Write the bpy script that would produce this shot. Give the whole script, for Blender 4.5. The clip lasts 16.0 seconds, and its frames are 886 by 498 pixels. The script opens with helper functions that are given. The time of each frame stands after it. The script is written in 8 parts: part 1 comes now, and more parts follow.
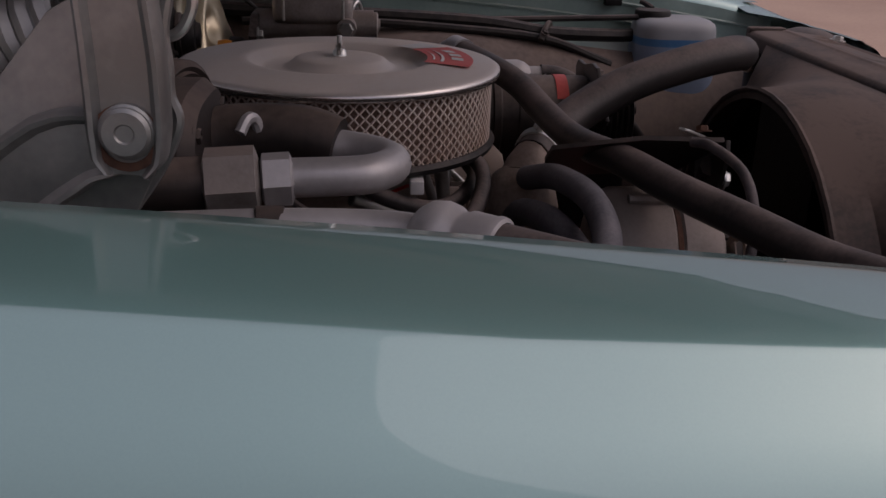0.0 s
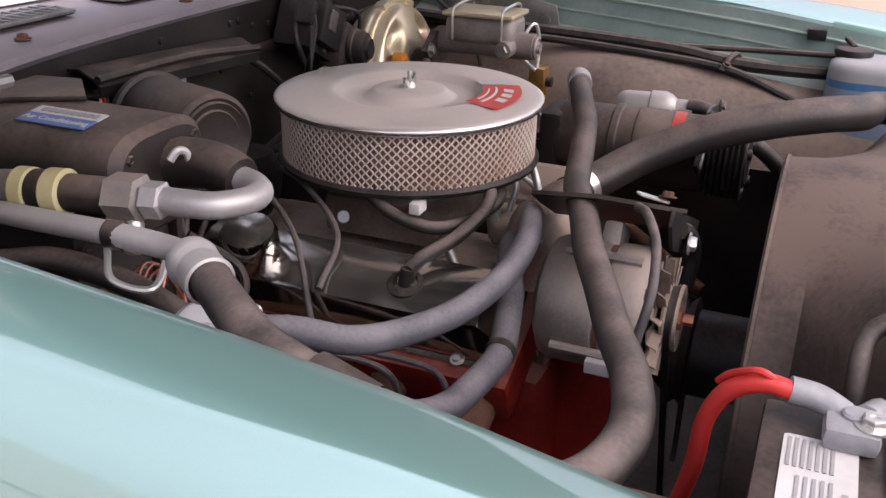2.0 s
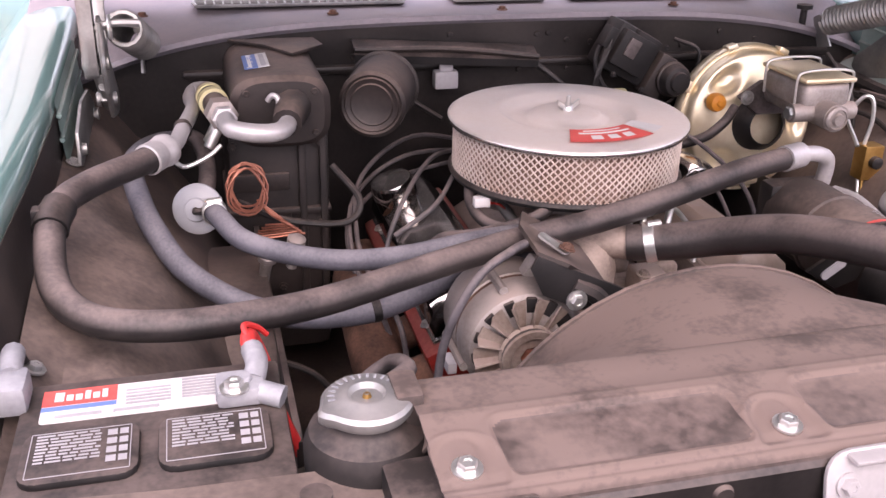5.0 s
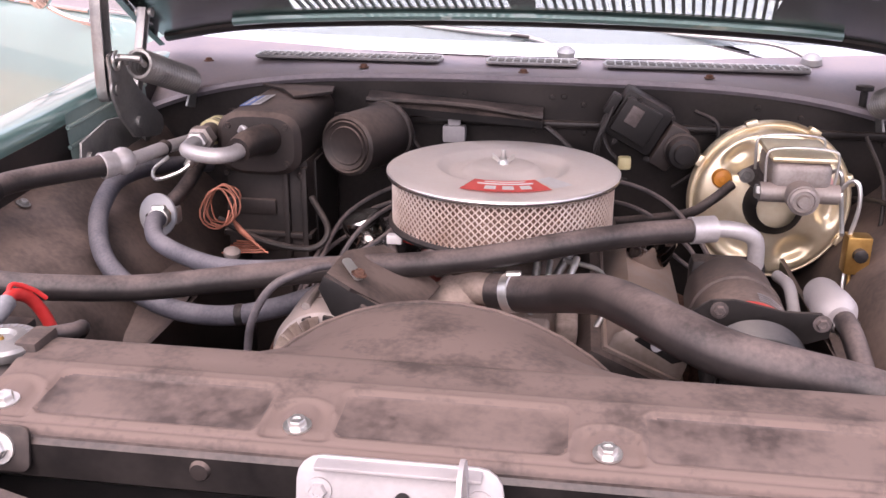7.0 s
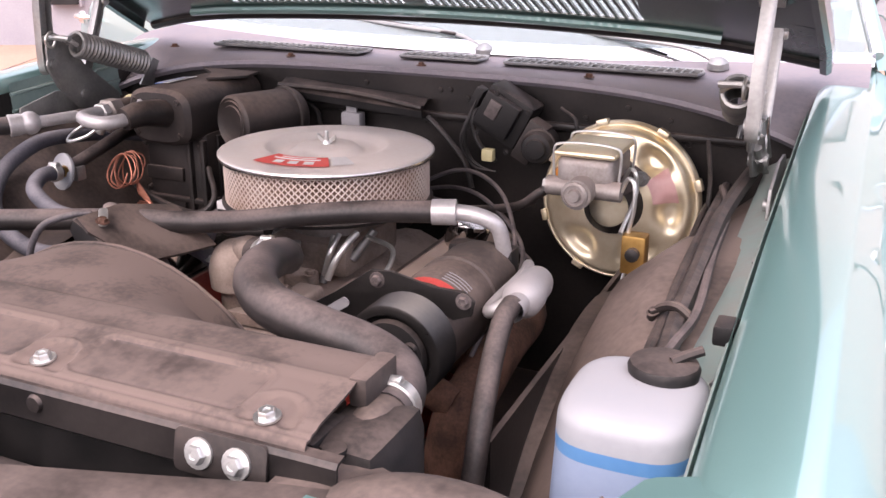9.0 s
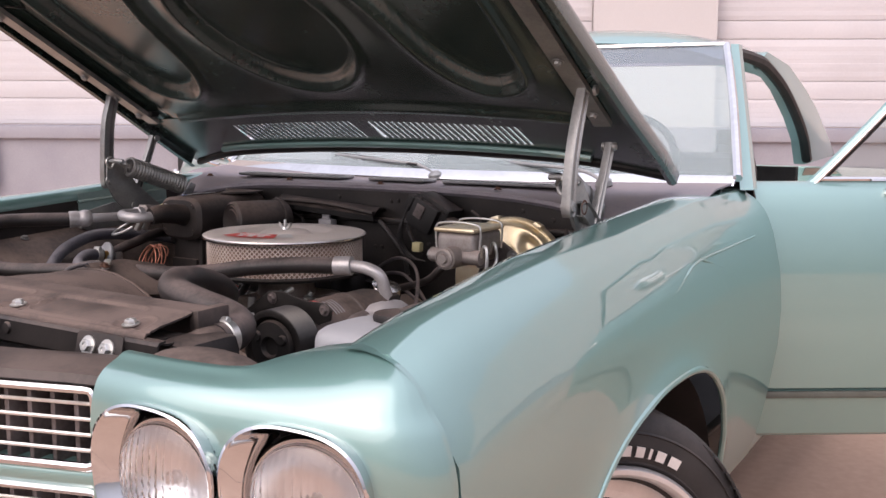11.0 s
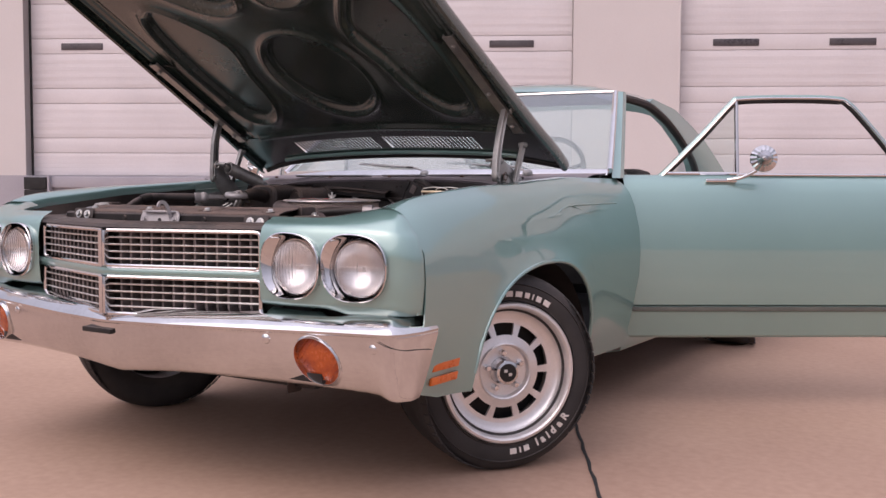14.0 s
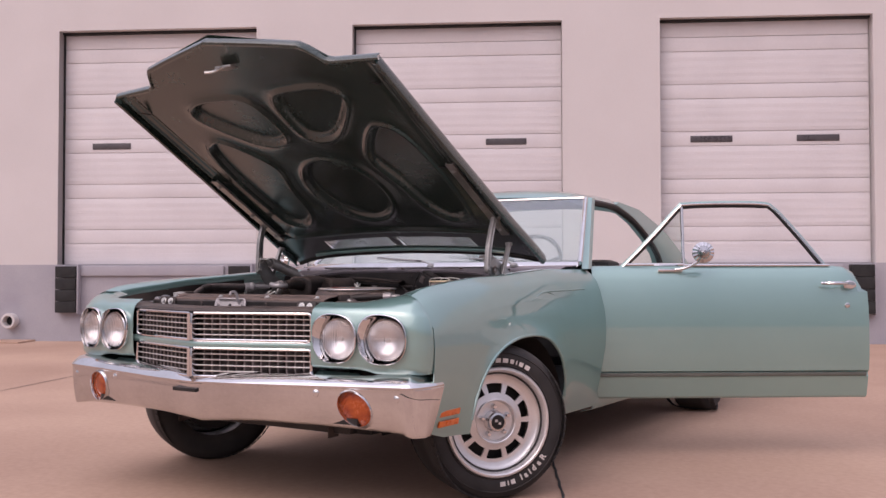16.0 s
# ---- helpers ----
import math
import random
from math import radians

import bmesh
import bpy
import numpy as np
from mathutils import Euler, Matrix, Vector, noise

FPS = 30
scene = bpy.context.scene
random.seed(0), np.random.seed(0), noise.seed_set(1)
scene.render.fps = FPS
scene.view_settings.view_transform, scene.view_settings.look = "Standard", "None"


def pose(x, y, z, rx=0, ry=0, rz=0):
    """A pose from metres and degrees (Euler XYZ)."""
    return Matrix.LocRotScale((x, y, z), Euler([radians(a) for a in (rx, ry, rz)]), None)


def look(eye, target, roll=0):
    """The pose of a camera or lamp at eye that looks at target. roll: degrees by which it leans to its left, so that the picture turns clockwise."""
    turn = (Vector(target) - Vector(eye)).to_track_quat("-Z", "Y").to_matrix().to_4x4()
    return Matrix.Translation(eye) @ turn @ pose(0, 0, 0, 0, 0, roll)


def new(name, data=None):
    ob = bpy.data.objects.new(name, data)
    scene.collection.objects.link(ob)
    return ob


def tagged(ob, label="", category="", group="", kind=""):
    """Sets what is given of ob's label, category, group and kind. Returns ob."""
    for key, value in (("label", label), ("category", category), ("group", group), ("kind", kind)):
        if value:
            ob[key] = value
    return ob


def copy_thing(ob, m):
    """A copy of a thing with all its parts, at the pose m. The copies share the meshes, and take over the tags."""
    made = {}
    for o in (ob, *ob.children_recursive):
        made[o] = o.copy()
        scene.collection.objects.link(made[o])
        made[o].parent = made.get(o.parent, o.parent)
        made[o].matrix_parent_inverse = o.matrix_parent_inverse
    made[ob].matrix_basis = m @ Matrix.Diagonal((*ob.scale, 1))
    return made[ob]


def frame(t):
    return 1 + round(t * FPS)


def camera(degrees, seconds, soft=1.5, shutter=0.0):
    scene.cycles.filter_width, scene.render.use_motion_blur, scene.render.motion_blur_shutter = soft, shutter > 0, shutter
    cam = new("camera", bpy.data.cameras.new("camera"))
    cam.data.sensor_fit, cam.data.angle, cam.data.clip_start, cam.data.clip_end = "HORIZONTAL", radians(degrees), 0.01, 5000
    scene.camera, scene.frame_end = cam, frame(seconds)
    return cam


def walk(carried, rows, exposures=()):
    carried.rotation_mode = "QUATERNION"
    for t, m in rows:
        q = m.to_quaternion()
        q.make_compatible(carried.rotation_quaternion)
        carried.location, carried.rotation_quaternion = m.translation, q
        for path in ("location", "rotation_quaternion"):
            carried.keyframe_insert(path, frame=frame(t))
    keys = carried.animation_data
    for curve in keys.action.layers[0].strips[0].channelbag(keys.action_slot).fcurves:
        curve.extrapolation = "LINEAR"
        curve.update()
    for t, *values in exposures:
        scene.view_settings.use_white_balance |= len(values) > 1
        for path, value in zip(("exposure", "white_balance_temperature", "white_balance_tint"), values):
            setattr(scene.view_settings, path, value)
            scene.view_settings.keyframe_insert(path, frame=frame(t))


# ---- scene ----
cam = camera(49.9, 16.0)
PATH = [
    (0, (-1.159, 0.251, 1.109), (0.702, 0.111, 0.391), 1.7),
    (0.5, (-1.198, 0.169, 1.178), (0.648, 0.21, 0.408), 1.3),
    (1, (-1.212, 0.052, 1.195), (0.606, 0.297, 0.397), 1.0),
    (1.5, (-1.217, -0.085, 1.235), (0.554, 0.375, 0.429), 1.1),
    (2, (-1.222, -0.257, 1.25), (0.472, 0.434, 0.442), 1.2),
    (2.5, (-1.223, -0.449, 1.271), (0.368, 0.452, 0.46), 1.2),
    (3, (-1.156, -0.591, 1.269), (0.301, 0.509, 0.452), 1.4),
    (3.5, (-1.044, -0.724, 1.294), (0.221, 0.587, 0.468), 1.4),
    (4, (-0.925, -0.854, 1.307), (0.087, 0.658, 0.475), 1.7),
    (4.2, (-0.866, -0.909, 1.322), (0.034, 0.669, 0.486), 1.7),
    (6.3, (-0.116, -1.219, 1.343), (-0.192, 0.618, 0.555), 0.8),
    (6.5, (-0.061, -1.227, 1.34), (-0.199, 0.617, 0.576), 0.7),
    (7, (0.103, -1.224, 1.312), (-0.153, 0.639, 0.632), 0.5),
    (7.5, (0.265, -1.214, 1.32), (-0.041, 0.647, 0.655), 0.5),
    (8, (0.453, -1.22, 1.314), (0.069, 0.63, 0.656), 0.5),
    (8.5, (0.663, -1.208, 1.315), (0.093, 0.593, 0.658), 0.3),
    (9, (0.858, -1.138, 1.296), (0.09, 0.587, 0.635), 0.2),
    (9.2, (0.939, -1.104, 1.294), (0.107, 0.59, 0.633), 0.2),
    (11.3, (1.59, -1.531, 1.125), (0.54, 0.159, 0.919), 0.5),
    (11.5, (1.655, -1.609, 1.094), (0.606, 0.084, 0.917), 0.5),
    (12, (1.795, -1.822, 1.029), (0.744, -0.126, 0.888), 0.5),
    (12.5, (1.935, -2.048, 0.991), (0.878, -0.355, 0.864), 0.2),
    (13, (2.089, -2.251, 0.971), (1.03, -0.56, 0.848), 0.1),
    (13.5, (2.222, -2.439, 0.94), (1.165, -0.746, 0.816), 0.2),
    (14, (2.357, -2.654, 0.944), (1.297, -0.962, 0.822), 0.3),
    (14.5, (2.495, -2.877, 0.962), (1.435, -1.186, 0.836), 0.2),
    (15, (2.632, -3.079, 0.972), (1.569, -1.387, 0.885), 0.1),
    (15.5, (2.751, -3.263, 0.978), (1.688, -1.568, 0.989), 0.0),
    (16, (2.844, -3.456, 0.974), (1.782, -1.763, 1.027), -0.1),
]
EXPOSURES = [(0.0, -1.4, 6500, 24), (0.5, -0.98, 6500, 21), (1.0, -0.18, 6500, 17), (1.5, 0.12, 6500, 17), (2.0, 0.57, 6500, 18), (3.0, 0.95, 6500, 22), (3.5, 1.08, 6500, 24), (4.0, 1.14, 6500, 26), (6.5, 1.02, 6500, 29), (9.0, 1.0, 6500, 23), (11.5, -0.1, 6500, 18), (12.5, -0.27, 6500, 20), (16.0, -0.4, 6500, 26)]
walk(cam, [(t, look(eye, target, roll)) for t, eye, target, roll in PATH], EXPOSURES)

# ---- world and light ----
world = bpy.data.worlds.new("overcast_sky")
scene.world = world
world.use_nodes = True
wnt = world.node_tree
sky = wnt.nodes.new("ShaderNodeTexSky")
sky.sky_type, sky.sun_disc = "NISHITA", False
sky.sun_elevation, sky.sun_rotation = radians(46), radians(188)
sky.air_density, sky.dust_density, sky.ozone_density = 0.7, 6.0, 0.3
cloud = wnt.nodes.new("ShaderNodeMix")
cloud.data_type = "RGBA"
cloud.inputs["Factor"].default_value = 0.65
cloud.inputs["B"].default_value = (6.2, 6.3, 6.9, 1)
wnt.links.new(sky.outputs[0], cloud.inputs["A"])
# an overcast sky is brighter overhead than at the horizon
dome, height, grow, tone = (wnt.nodes.new(n) for n in ("ShaderNodeTexCoord", "ShaderNodeSeparateXYZ", "ShaderNodeMapRange", "ShaderNodeVectorMath"))
grow.inputs["To Min"].default_value, grow.inputs["To Max"].default_value = 0.56, 1.95
tone.operation = "SCALE"
wnt.links.new(dome.outputs["Generated"], height.inputs[0])
wnt.links.new(height.outputs["Z"], grow.inputs["Value"])
wnt.links.new(cloud.outputs["Result"], tone.inputs[0])
wnt.links.new(grow.outputs[0], tone.inputs["Scale"])
wnt.links.new(tone.outputs[0], wnt.nodes["Background"].inputs[0])
wnt.nodes["Background"].inputs[1].default_value = 0.15
sun_data = bpy.data.lights.new("sun", "SUN")
sun_data.energy, sun_data.angle, sun_data.color = 1.0, radians(75), (1.0, 0.96, 0.92)
sun = new("sun", sun_data)
sun.matrix_basis = look((-0.8, -6, 6.3), (0, 0, 0))


# ---- materials ----
def surf(name, a, b, rough=0.5, metal=0.0, scale=8.0, fine=120.0, bump=0.15, coat=0.0, spread=0.12, dust=None, dust_amount=0.5, spec=0.5, facing=(0.1, 0.95)):
    """A worn surface: colour between a and b by large stains and fine grain, uneven gloss and relief; dust lies on what faces up."""
    m = bpy.data.materials.new(name)
    m.use_nodes = True
    nt = m.node_tree
    bs, ln = nt.nodes["Principled BSDF"], nt.links.new
    co = nt.nodes.new("ShaderNodeTexCoord")
    n1, n2 = nt.nodes.new("ShaderNodeTexNoise"), nt.nodes.new("ShaderNodeTexNoise")
    for n, s, d in ((n1, scale, 5.0), (n2, fine, 3.0)):
        n.inputs["Scale"].default_value, n.inputs["Detail"].default_value = s, d
        ln(co.outputs["Object"], n.inputs["Vector"])
    mid = nt.nodes.new("ShaderNodeMath")
    mid.operation = "MULTIPLY_ADD"
    mid.inputs[1].default_value = 0.35
    ln(n2.outputs["Fac"], mid.inputs[0])
    ln(n1.outputs["Fac"], mid.inputs[2])
    ramp = nt.nodes.new("ShaderNodeValToRGB")
    ramp.color_ramp.elements[0].position, ramp.color_ramp.elements[1].position = 0.48, 0.88
    ramp.color_ramp.elements[0].color, ramp.color_ramp.elements[1].color = (*a, 1), (*b, 1)
    ln(mid.outputs[0], ramp.inputs[0])
    colour = ramp.outputs[0]
    rr = nt.nodes.new("ShaderNodeMapRange")
    rr.inputs["To Min"].default_value, rr.inputs["To Max"].default_value = max(0.02, rough - spread), min(1, rough + spread)
    ln(mid.outputs[0], rr.inputs["Value"])
    rough_out = rr.outputs[0]
    if dust:
        geo, sep = nt.nodes.new("ShaderNodeNewGeometry"), nt.nodes.new("ShaderNodeSeparateXYZ")
        ln(geo.outputs["Normal"], sep.inputs[0])
        up = nt.nodes.new("ShaderNodeMapRange")
        up.inputs["From Min"].default_value, up.inputs["From Max"].default_value = facing
        up.inputs["To Max"].default_value = dust_amount * 1.6
        ln(sep.outputs["Z"], up.inputs["Value"])
        mul = nt.nodes.new("ShaderNodeMath")
        mul.operation, mul.use_clamp = "MULTIPLY", True
        ln(up.outputs[0], mul.inputs[0])
        patch = nt.nodes.new("ShaderNodeMapRange")
        patch.inputs["From Min"].default_value, patch.inputs["From Max"].default_value = 0.5, 0.84
        patch.inputs["To Min"].default_value, patch.inputs["To Max"].default_value = 0.22, 0.95
        ln(mid.outputs[0], patch.inputs["Value"])
        ln(patch.outputs[0], mul.inputs[1])
        mix = nt.nodes.new("ShaderNodeMix")
        mix.data_type = "RGBA"
        mix.inputs["B"].default_value = (*dust, 1)
        ln(mul.outputs[0], mix.inputs["Factor"])
        ln(colour, mix.inputs["A"])
        colour = mix.outputs["Result"]
        r2 = nt.nodes.new("ShaderNodeMix")
        r2.inputs["B"].default_value = 0.9
        ln(mul.outputs[0], r2.inputs["Factor"])
        ln(rough_out, r2.inputs["A"])
        rough_out = r2.outputs["Result"]
        r3 = nt.nodes.new("ShaderNodeMix")
        r3.inputs["A"].default_value, r3.inputs["B"].default_value = metal, 0.0
        ln(mul.outputs[0], r3.inputs["Factor"])
        ln(r3.outputs["Result"], bs.inputs["Metallic"])
    ln(colour, bs.inputs["Base Color"])
    ln(rough_out, bs.inputs["Roughness"])
    bs.inputs["Metallic"].default_value = metal
    bs.inputs["Specular IOR Level"].default_value = spec
    bs.inputs["Coat Weight"].default_value, bs.inputs["Coat Roughness"].default_value = coat, 0.025
    if bump:
        bn = nt.nodes.new("ShaderNodeBump")
        bn.inputs["Strength"].default_value, bn.inputs["Distance"].default_value = bump, 0.002
        ln(mid.outputs[0], bn.inputs["Height"])
        ln(bn.outputs[0], bs.inputs["Normal"])
    return m


def glassy(name, colour, rough=0.0, alpha_mix=0.0, ior=1.45):
    m = bpy.data.materials.new(name)
    m.use_nodes = True
    bs = m.node_tree.nodes["Principled BSDF"]
    bs.inputs["Base Color"].default_value = (*colour, 1)
    bs.inputs["Roughness"].default_value = rough
    bs.inputs["Transmission Weight"].default_value = 1.0
    bs.inputs["IOR"].default_value = ior
    return m


DUST = (0.27, 0.2, 0.17)
PAINT = surf("teal_metallic_paint", (0.19, 0.35, 0.325), (0.215, 0.38, 0.352), 0.38, 0.5, 2, 900, 0.004, coat=1.0, spread=0.04)
PAINT.node_tree.nodes["Principled BSDF"].inputs["Coat IOR"].default_value = 2.1
PAINT_IN = surf("teal_inner_paint", (0.22, 0.32, 0.295), (0.32, 0.43, 0.4), 0.45, 0.1, 9, 90, 0.1, dust=DUST, dust_amount=0.35)
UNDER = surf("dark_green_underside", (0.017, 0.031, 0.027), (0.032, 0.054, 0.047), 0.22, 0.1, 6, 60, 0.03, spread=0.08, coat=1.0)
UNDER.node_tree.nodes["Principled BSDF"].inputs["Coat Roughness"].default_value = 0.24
FIREWALL = surf("black_painted_steel", (0.009, 0.008, 0.008), (0.03, 0.025, 0.023), 0.36, 0, 9, 120, 0.25, dust=DUST, dust_amount=0.3, spec=0.4)
DIRTY = surf("dusty_black_steel", (0.011, 0.009, 0.0085), (0.036, 0.027, 0.024), 0.5, 0, 9, 110, 0.25, dust=(0.25, 0.185, 0.155), dust_amount=0.5)
SHROUD = surf("dusty_brown_shroud", (0.025, 0.02, 0.018), (0.06, 0.045, 0.04), 0.6, 0, 11, 140, 0.15, dust=(0.165, 0.12, 0.102), dust_amount=1.0, facing=(-0.1, 0.85))
INNER = surf("brown_inner_fender", (0.04, 0.03, 0.026), (0.12, 0.085, 0.068), 0.6, 0, 5, 90, 0.25, dust=(0.22, 0.165, 0.14), dust_amount=0.8)
RUBBER = surf("black_rubber_hose", (0.012, 0.011, 0.011), (0.034, 0.028, 0.027), 0.45, 0, 16, 200, 0.12, dust=(0.22, 0.17, 0.155), dust_amount=0.55)
RUBBER_BLUE = surf("grey_blue_heater_hose", (0.05, 0.051, 0.064), (0.115, 0.113, 0.135), 0.6, 0, 14, 240, 0.2, dust=(0.26, 0.24, 0.25), dust_amount=0.5)
WIRE = surf("grey_cable", (0.05, 0.046, 0.05), (0.12, 0.11, 0.12), 0.5, 0, 30, 200, 0.05, dust=DUST, dust_amount=0.4)
BLACK = surf("black_plastic", (0.007, 0.007, 0.007), (0.018, 0.016, 0.016), 0.5, 0, 20, 160, 0.15, dust=DUST, dust_amount=0.22, spec=0.4)
HARNESS = surf("black_loom_tape", (0.009, 0.009, 0.009), (0.022, 0.02, 0.02), 0.5, 0, 40, 200, 0.3, dust=DUST, dust_amount=0.25)
IRON = surf("dark_cast_iron", (0.06, 0.05, 0.047), (0.2, 0.17, 0.165), 0.5, 0.35, 14, 160, 0.4, dust=DUST, dust_amount=0.45)
LID = surf("dull_aluminium_lid", (0.66, 0.61, 0.58), (0.82, 0.78, 0.75), 0.17, 0.95, 5, 120, 0.01, spread=0.07, dust=(0.66, 0.58, 0.53), dust_amount=0.65, facing=(0.3, 1.0))
CAST = surf("cast_aluminium", (0.25, 0.22, 0.2), (0.46, 0.42, 0.4), 0.5, 0.65, 18, 220, 0.35, dust=DUST, dust_amount=0.5)
ALU = surf("white_aluminium_tube", (0.46, 0.44, 0.44), (0.64, 0.62, 0.62), 0.4, 0.5, 14, 180, 0.15, dust=DUST, dust_amount=0.15)
STEEL = surf("grey_hinge_steel", (0.27, 0.275, 0.27), (0.44, 0.435, 0.42), 0.36, 0.75, 16, 160, 0.15, dust=DUST, dust_amount=0.15)
ZINC = surf("bright_zinc", (0.6, 0.6, 0.58), (0.78, 0.77, 0.74), 0.32, 0.85, 22, 200, 0.12)
DUSTY_STEEL = surf("dusty_brown_steel", (0.2, 0.15, 0.12), (0.36, 0.3, 0.26), 0.55, 0.4, 20, 160, 0.25, dust=DUST, dust_amount=0.5)
CHROME = surf("chrome", (0.62, 0.62, 0.63), (0.74, 0.74, 0.75), 0.06, 1.0, 5, 60, 0.004, spread=0.03)
GLOSS_BLACK = surf("satin_black_enamel", (0.008, 0.0075, 0.0075), (0.02, 0.018, 0.017), 0.28, 0, 16, 140, 0.08, dust=DUST, dust_amount=0.1)
WORN_PLATE = surf("scuffed_brown_plate", (0.02, 0.016, 0.015), (0.075, 0.056, 0.05), 0.42, 0, 14, 110, 0.15, dust=(0.16, 0.117, 0.1), dust_amount=0.8, facing=(0.0, 0.95))
WORN_CHROME = surf("worn_chrome", (0.5, 0.47, 0.45), (0.66, 0.63, 0.6), 0.09, 1.0, 7, 90, 0.008, spread=0.05, dust=(0.2, 0.155, 0.13), dust_amount=0.1, facing=(0.5, 1.0))
GOLD = surf("gold_zinc_plating", (0.76, 0.62, 0.4), (0.9, 0.81, 0.62), 0.32, 0.7, 7, 90, 0.05, spread=0.1)
BRASS = surf("brass", (0.42, 0.24, 0.07), (0.6, 0.38, 0.13), 0.35, 0.9, 20, 120, 0.1)
COPPER = surf("copper_tube", (0.3, 0.115, 0.075), (0.46, 0.2, 0.14), 0.4, 0.8, 20, 120, 0.1)
ENGINE_RED = surf("orange_red_engine_paint", (0.17, 0.012, 0.008), (0.4, 0.03, 0.018), 0.45, 0, 10, 120, 0.25, dust=DUST, dust_amount=0.4)
DUSTY_CAST = surf("dusty_alloy", (0.2, 0.155, 0.13), (0.42, 0.34, 0.29), 0.65, 0.25, 16, 180, 0.4, dust=(0.42, 0.33, 0.28), dust_amount=0.8)
DUSTY_CHROME = surf("dust_covered_chrome", (0.3, 0.25, 0.22), (0.46, 0.4, 0.37), 0.3, 0.7, 9, 120, 0.05, dust=(0.33, 0.25, 0.205), dust_amount=0.8)
RUST = surf("rusty_manifold", (0.06, 0.03, 0.02), (0.18, 0.09, 0.06), 0.85, 0.1, 25, 200, 0.7)
YELLOW = surf("yellowed_insulator", (0.5, 0.44, 0.22), (0.62, 0.57, 0.34), 0.5, 0, 14, 120, 0.1)
RED = surf("red_plastic", (0.6, 0.03, 0.03), (0.72, 0.06, 0.05), 0.4, 0, 10, 100, 0.05)
ORANGE = surf("orange_plastic", (0.6, 0.22, 0.02), (0.7, 0.32, 0.05), 0.45, 0, 14, 100, 0.05)
LABEL_RED = surf("red_label", (0.55, 0.06, 0.05), (0.68, 0.11, 0.09), 0.5, 0, 14, 120, 0.0)
LABEL_BLUE = surf("blue_label", (0.1, 0.17, 0.42), (0.15, 0.23, 0.5), 0.5, 0, 14, 120, 0.0)
LABEL_WHITE = surf("white_label", (0.54, 0.52, 0.51), (0.66, 0.64, 0.63), 0.5, 0, 14, 120, 0.0)
LABEL_GREY = surf("grey_print", (0.3, 0.29, 0.3), (0.4, 0.39, 0.4), 0.5, 0, 14, 120, 0.0)
PAPER = surf("tan_filter_paper", (0.2, 0.125, 0.095), (0.42, 0.29, 0.23), 0.95, 0, 7, 90, 0.2)
SCREEN = surf("rust_stained_screen", (0.58, 0.43, 0.35), (0.86, 0.76, 0.69), 0.5, 0.2, 9, 60, 0.1)
LEAD = surf("grey_battery_lead", (0.24, 0.24, 0.255), (0.4, 0.4, 0.42), 0.6, 0.3, 20, 150, 0.4)
WHITE_PLASTIC = surf("milky_white_plastic", (0.32, 0.33, 0.35), (0.38, 0.39, 0.41), 0.4, 0, 6, 100, 0.05, dust=DUST, dust_amount=0.15)
MOLDING = surf("olive_grey_molding", (0.085, 0.09, 0.075), (0.12, 0.125, 0.105), 0.5, 0, 12, 120, 0.03)
PINK = surf("pink_tag_paint", (0.74, 0.42, 0.4), (0.82, 0.52, 0.49), 0.45, 0, 30, 160, 0.04)
# the fluid is blue; the glare on the bottle is mixed into its colour
GLARE_FLUID = surf("glare_paled_fluid_behind_plastic", (0.24, 0.31, 0.44), (0.29, 0.355, 0.48), 0.4, 0, 8, 100, 0.03)
BLUE_FLUID = surf("blue_fluid_behind_plastic", (0.07, 0.21, 0.44), (0.11, 0.26, 0.48), 0.35, 0, 8, 100, 0.03)
COWL = surf("lilac_grey_cowl", (0.16, 0.147, 0.17), (0.27, 0.247, 0.28), 0.45, 0.1, 7, 120, 0.1, dust=(0.27, 0.22, 0.205), dust_amount=0.45)
CONCRETE = surf("pinkish_concrete", (0.36, 0.228, 0.166), (0.5, 0.342, 0.254), 0.8, 0, 0.45, 30, 0.25)
STUCCO = surf("pinkish_white_wall", (0.6, 0.57, 0.56), (0.65, 0.62, 0.61), 0.85, 0, 0.7, 60, 0.2)
BAND = surf("grey_painted_base", (0.33, 0.32, 0.36), (0.41, 0.4, 0.43), 0.75, 0, 1.5, 60, 0.2)
ROLL = surf("white_painted_steel_door", (0.61, 0.585, 0.595), (0.68, 0.655, 0.665), 0.5, 0, 1.2, 40, 0.08)
SLIT = surf("dark_glass_slit", (0.05, 0.045, 0.05), (0.09, 0.08, 0.085), 0.25, 0, 3, 30, 0.0)
DOCK = surf("black_dock_rubber", (0.012, 0.012, 0.013), (0.03, 0.03, 0.03), 0.8, 0, 12, 80, 0.4)
TYRE = surf("tyre_rubber", (0.016, 0.015, 0.015), (0.032, 0.029, 0.028), 0.62, 0, 15, 160, 0.15, dust=DUST, dust_amount=0.12)
LETTER = surf("white_tyre_lettering", (0.62, 0.57, 0.53), (0.72, 0.68, 0.64), 0.7, 0, 20, 160, 0.1)
WHEEL = surf("silver_painted_wheel", (0.68, 0.66, 0.65), (0.8, 0.78, 0.77), 0.3, 0.7, 14, 160, 0.05, coat=0.3)
AMBER = surf("amber_lens", (0.24, 0.03, 0.004), (0.48, 0.09, 0.012), 0.2, 0, 25, 160, 0.15, coat=0.5)
MARKER = surf("amber_marker_lens", (0.56, 0.09, 0.008), (0.7, 0.15, 0.015), 0.25, 0, 25, 160, 0.1, coat=0.3)
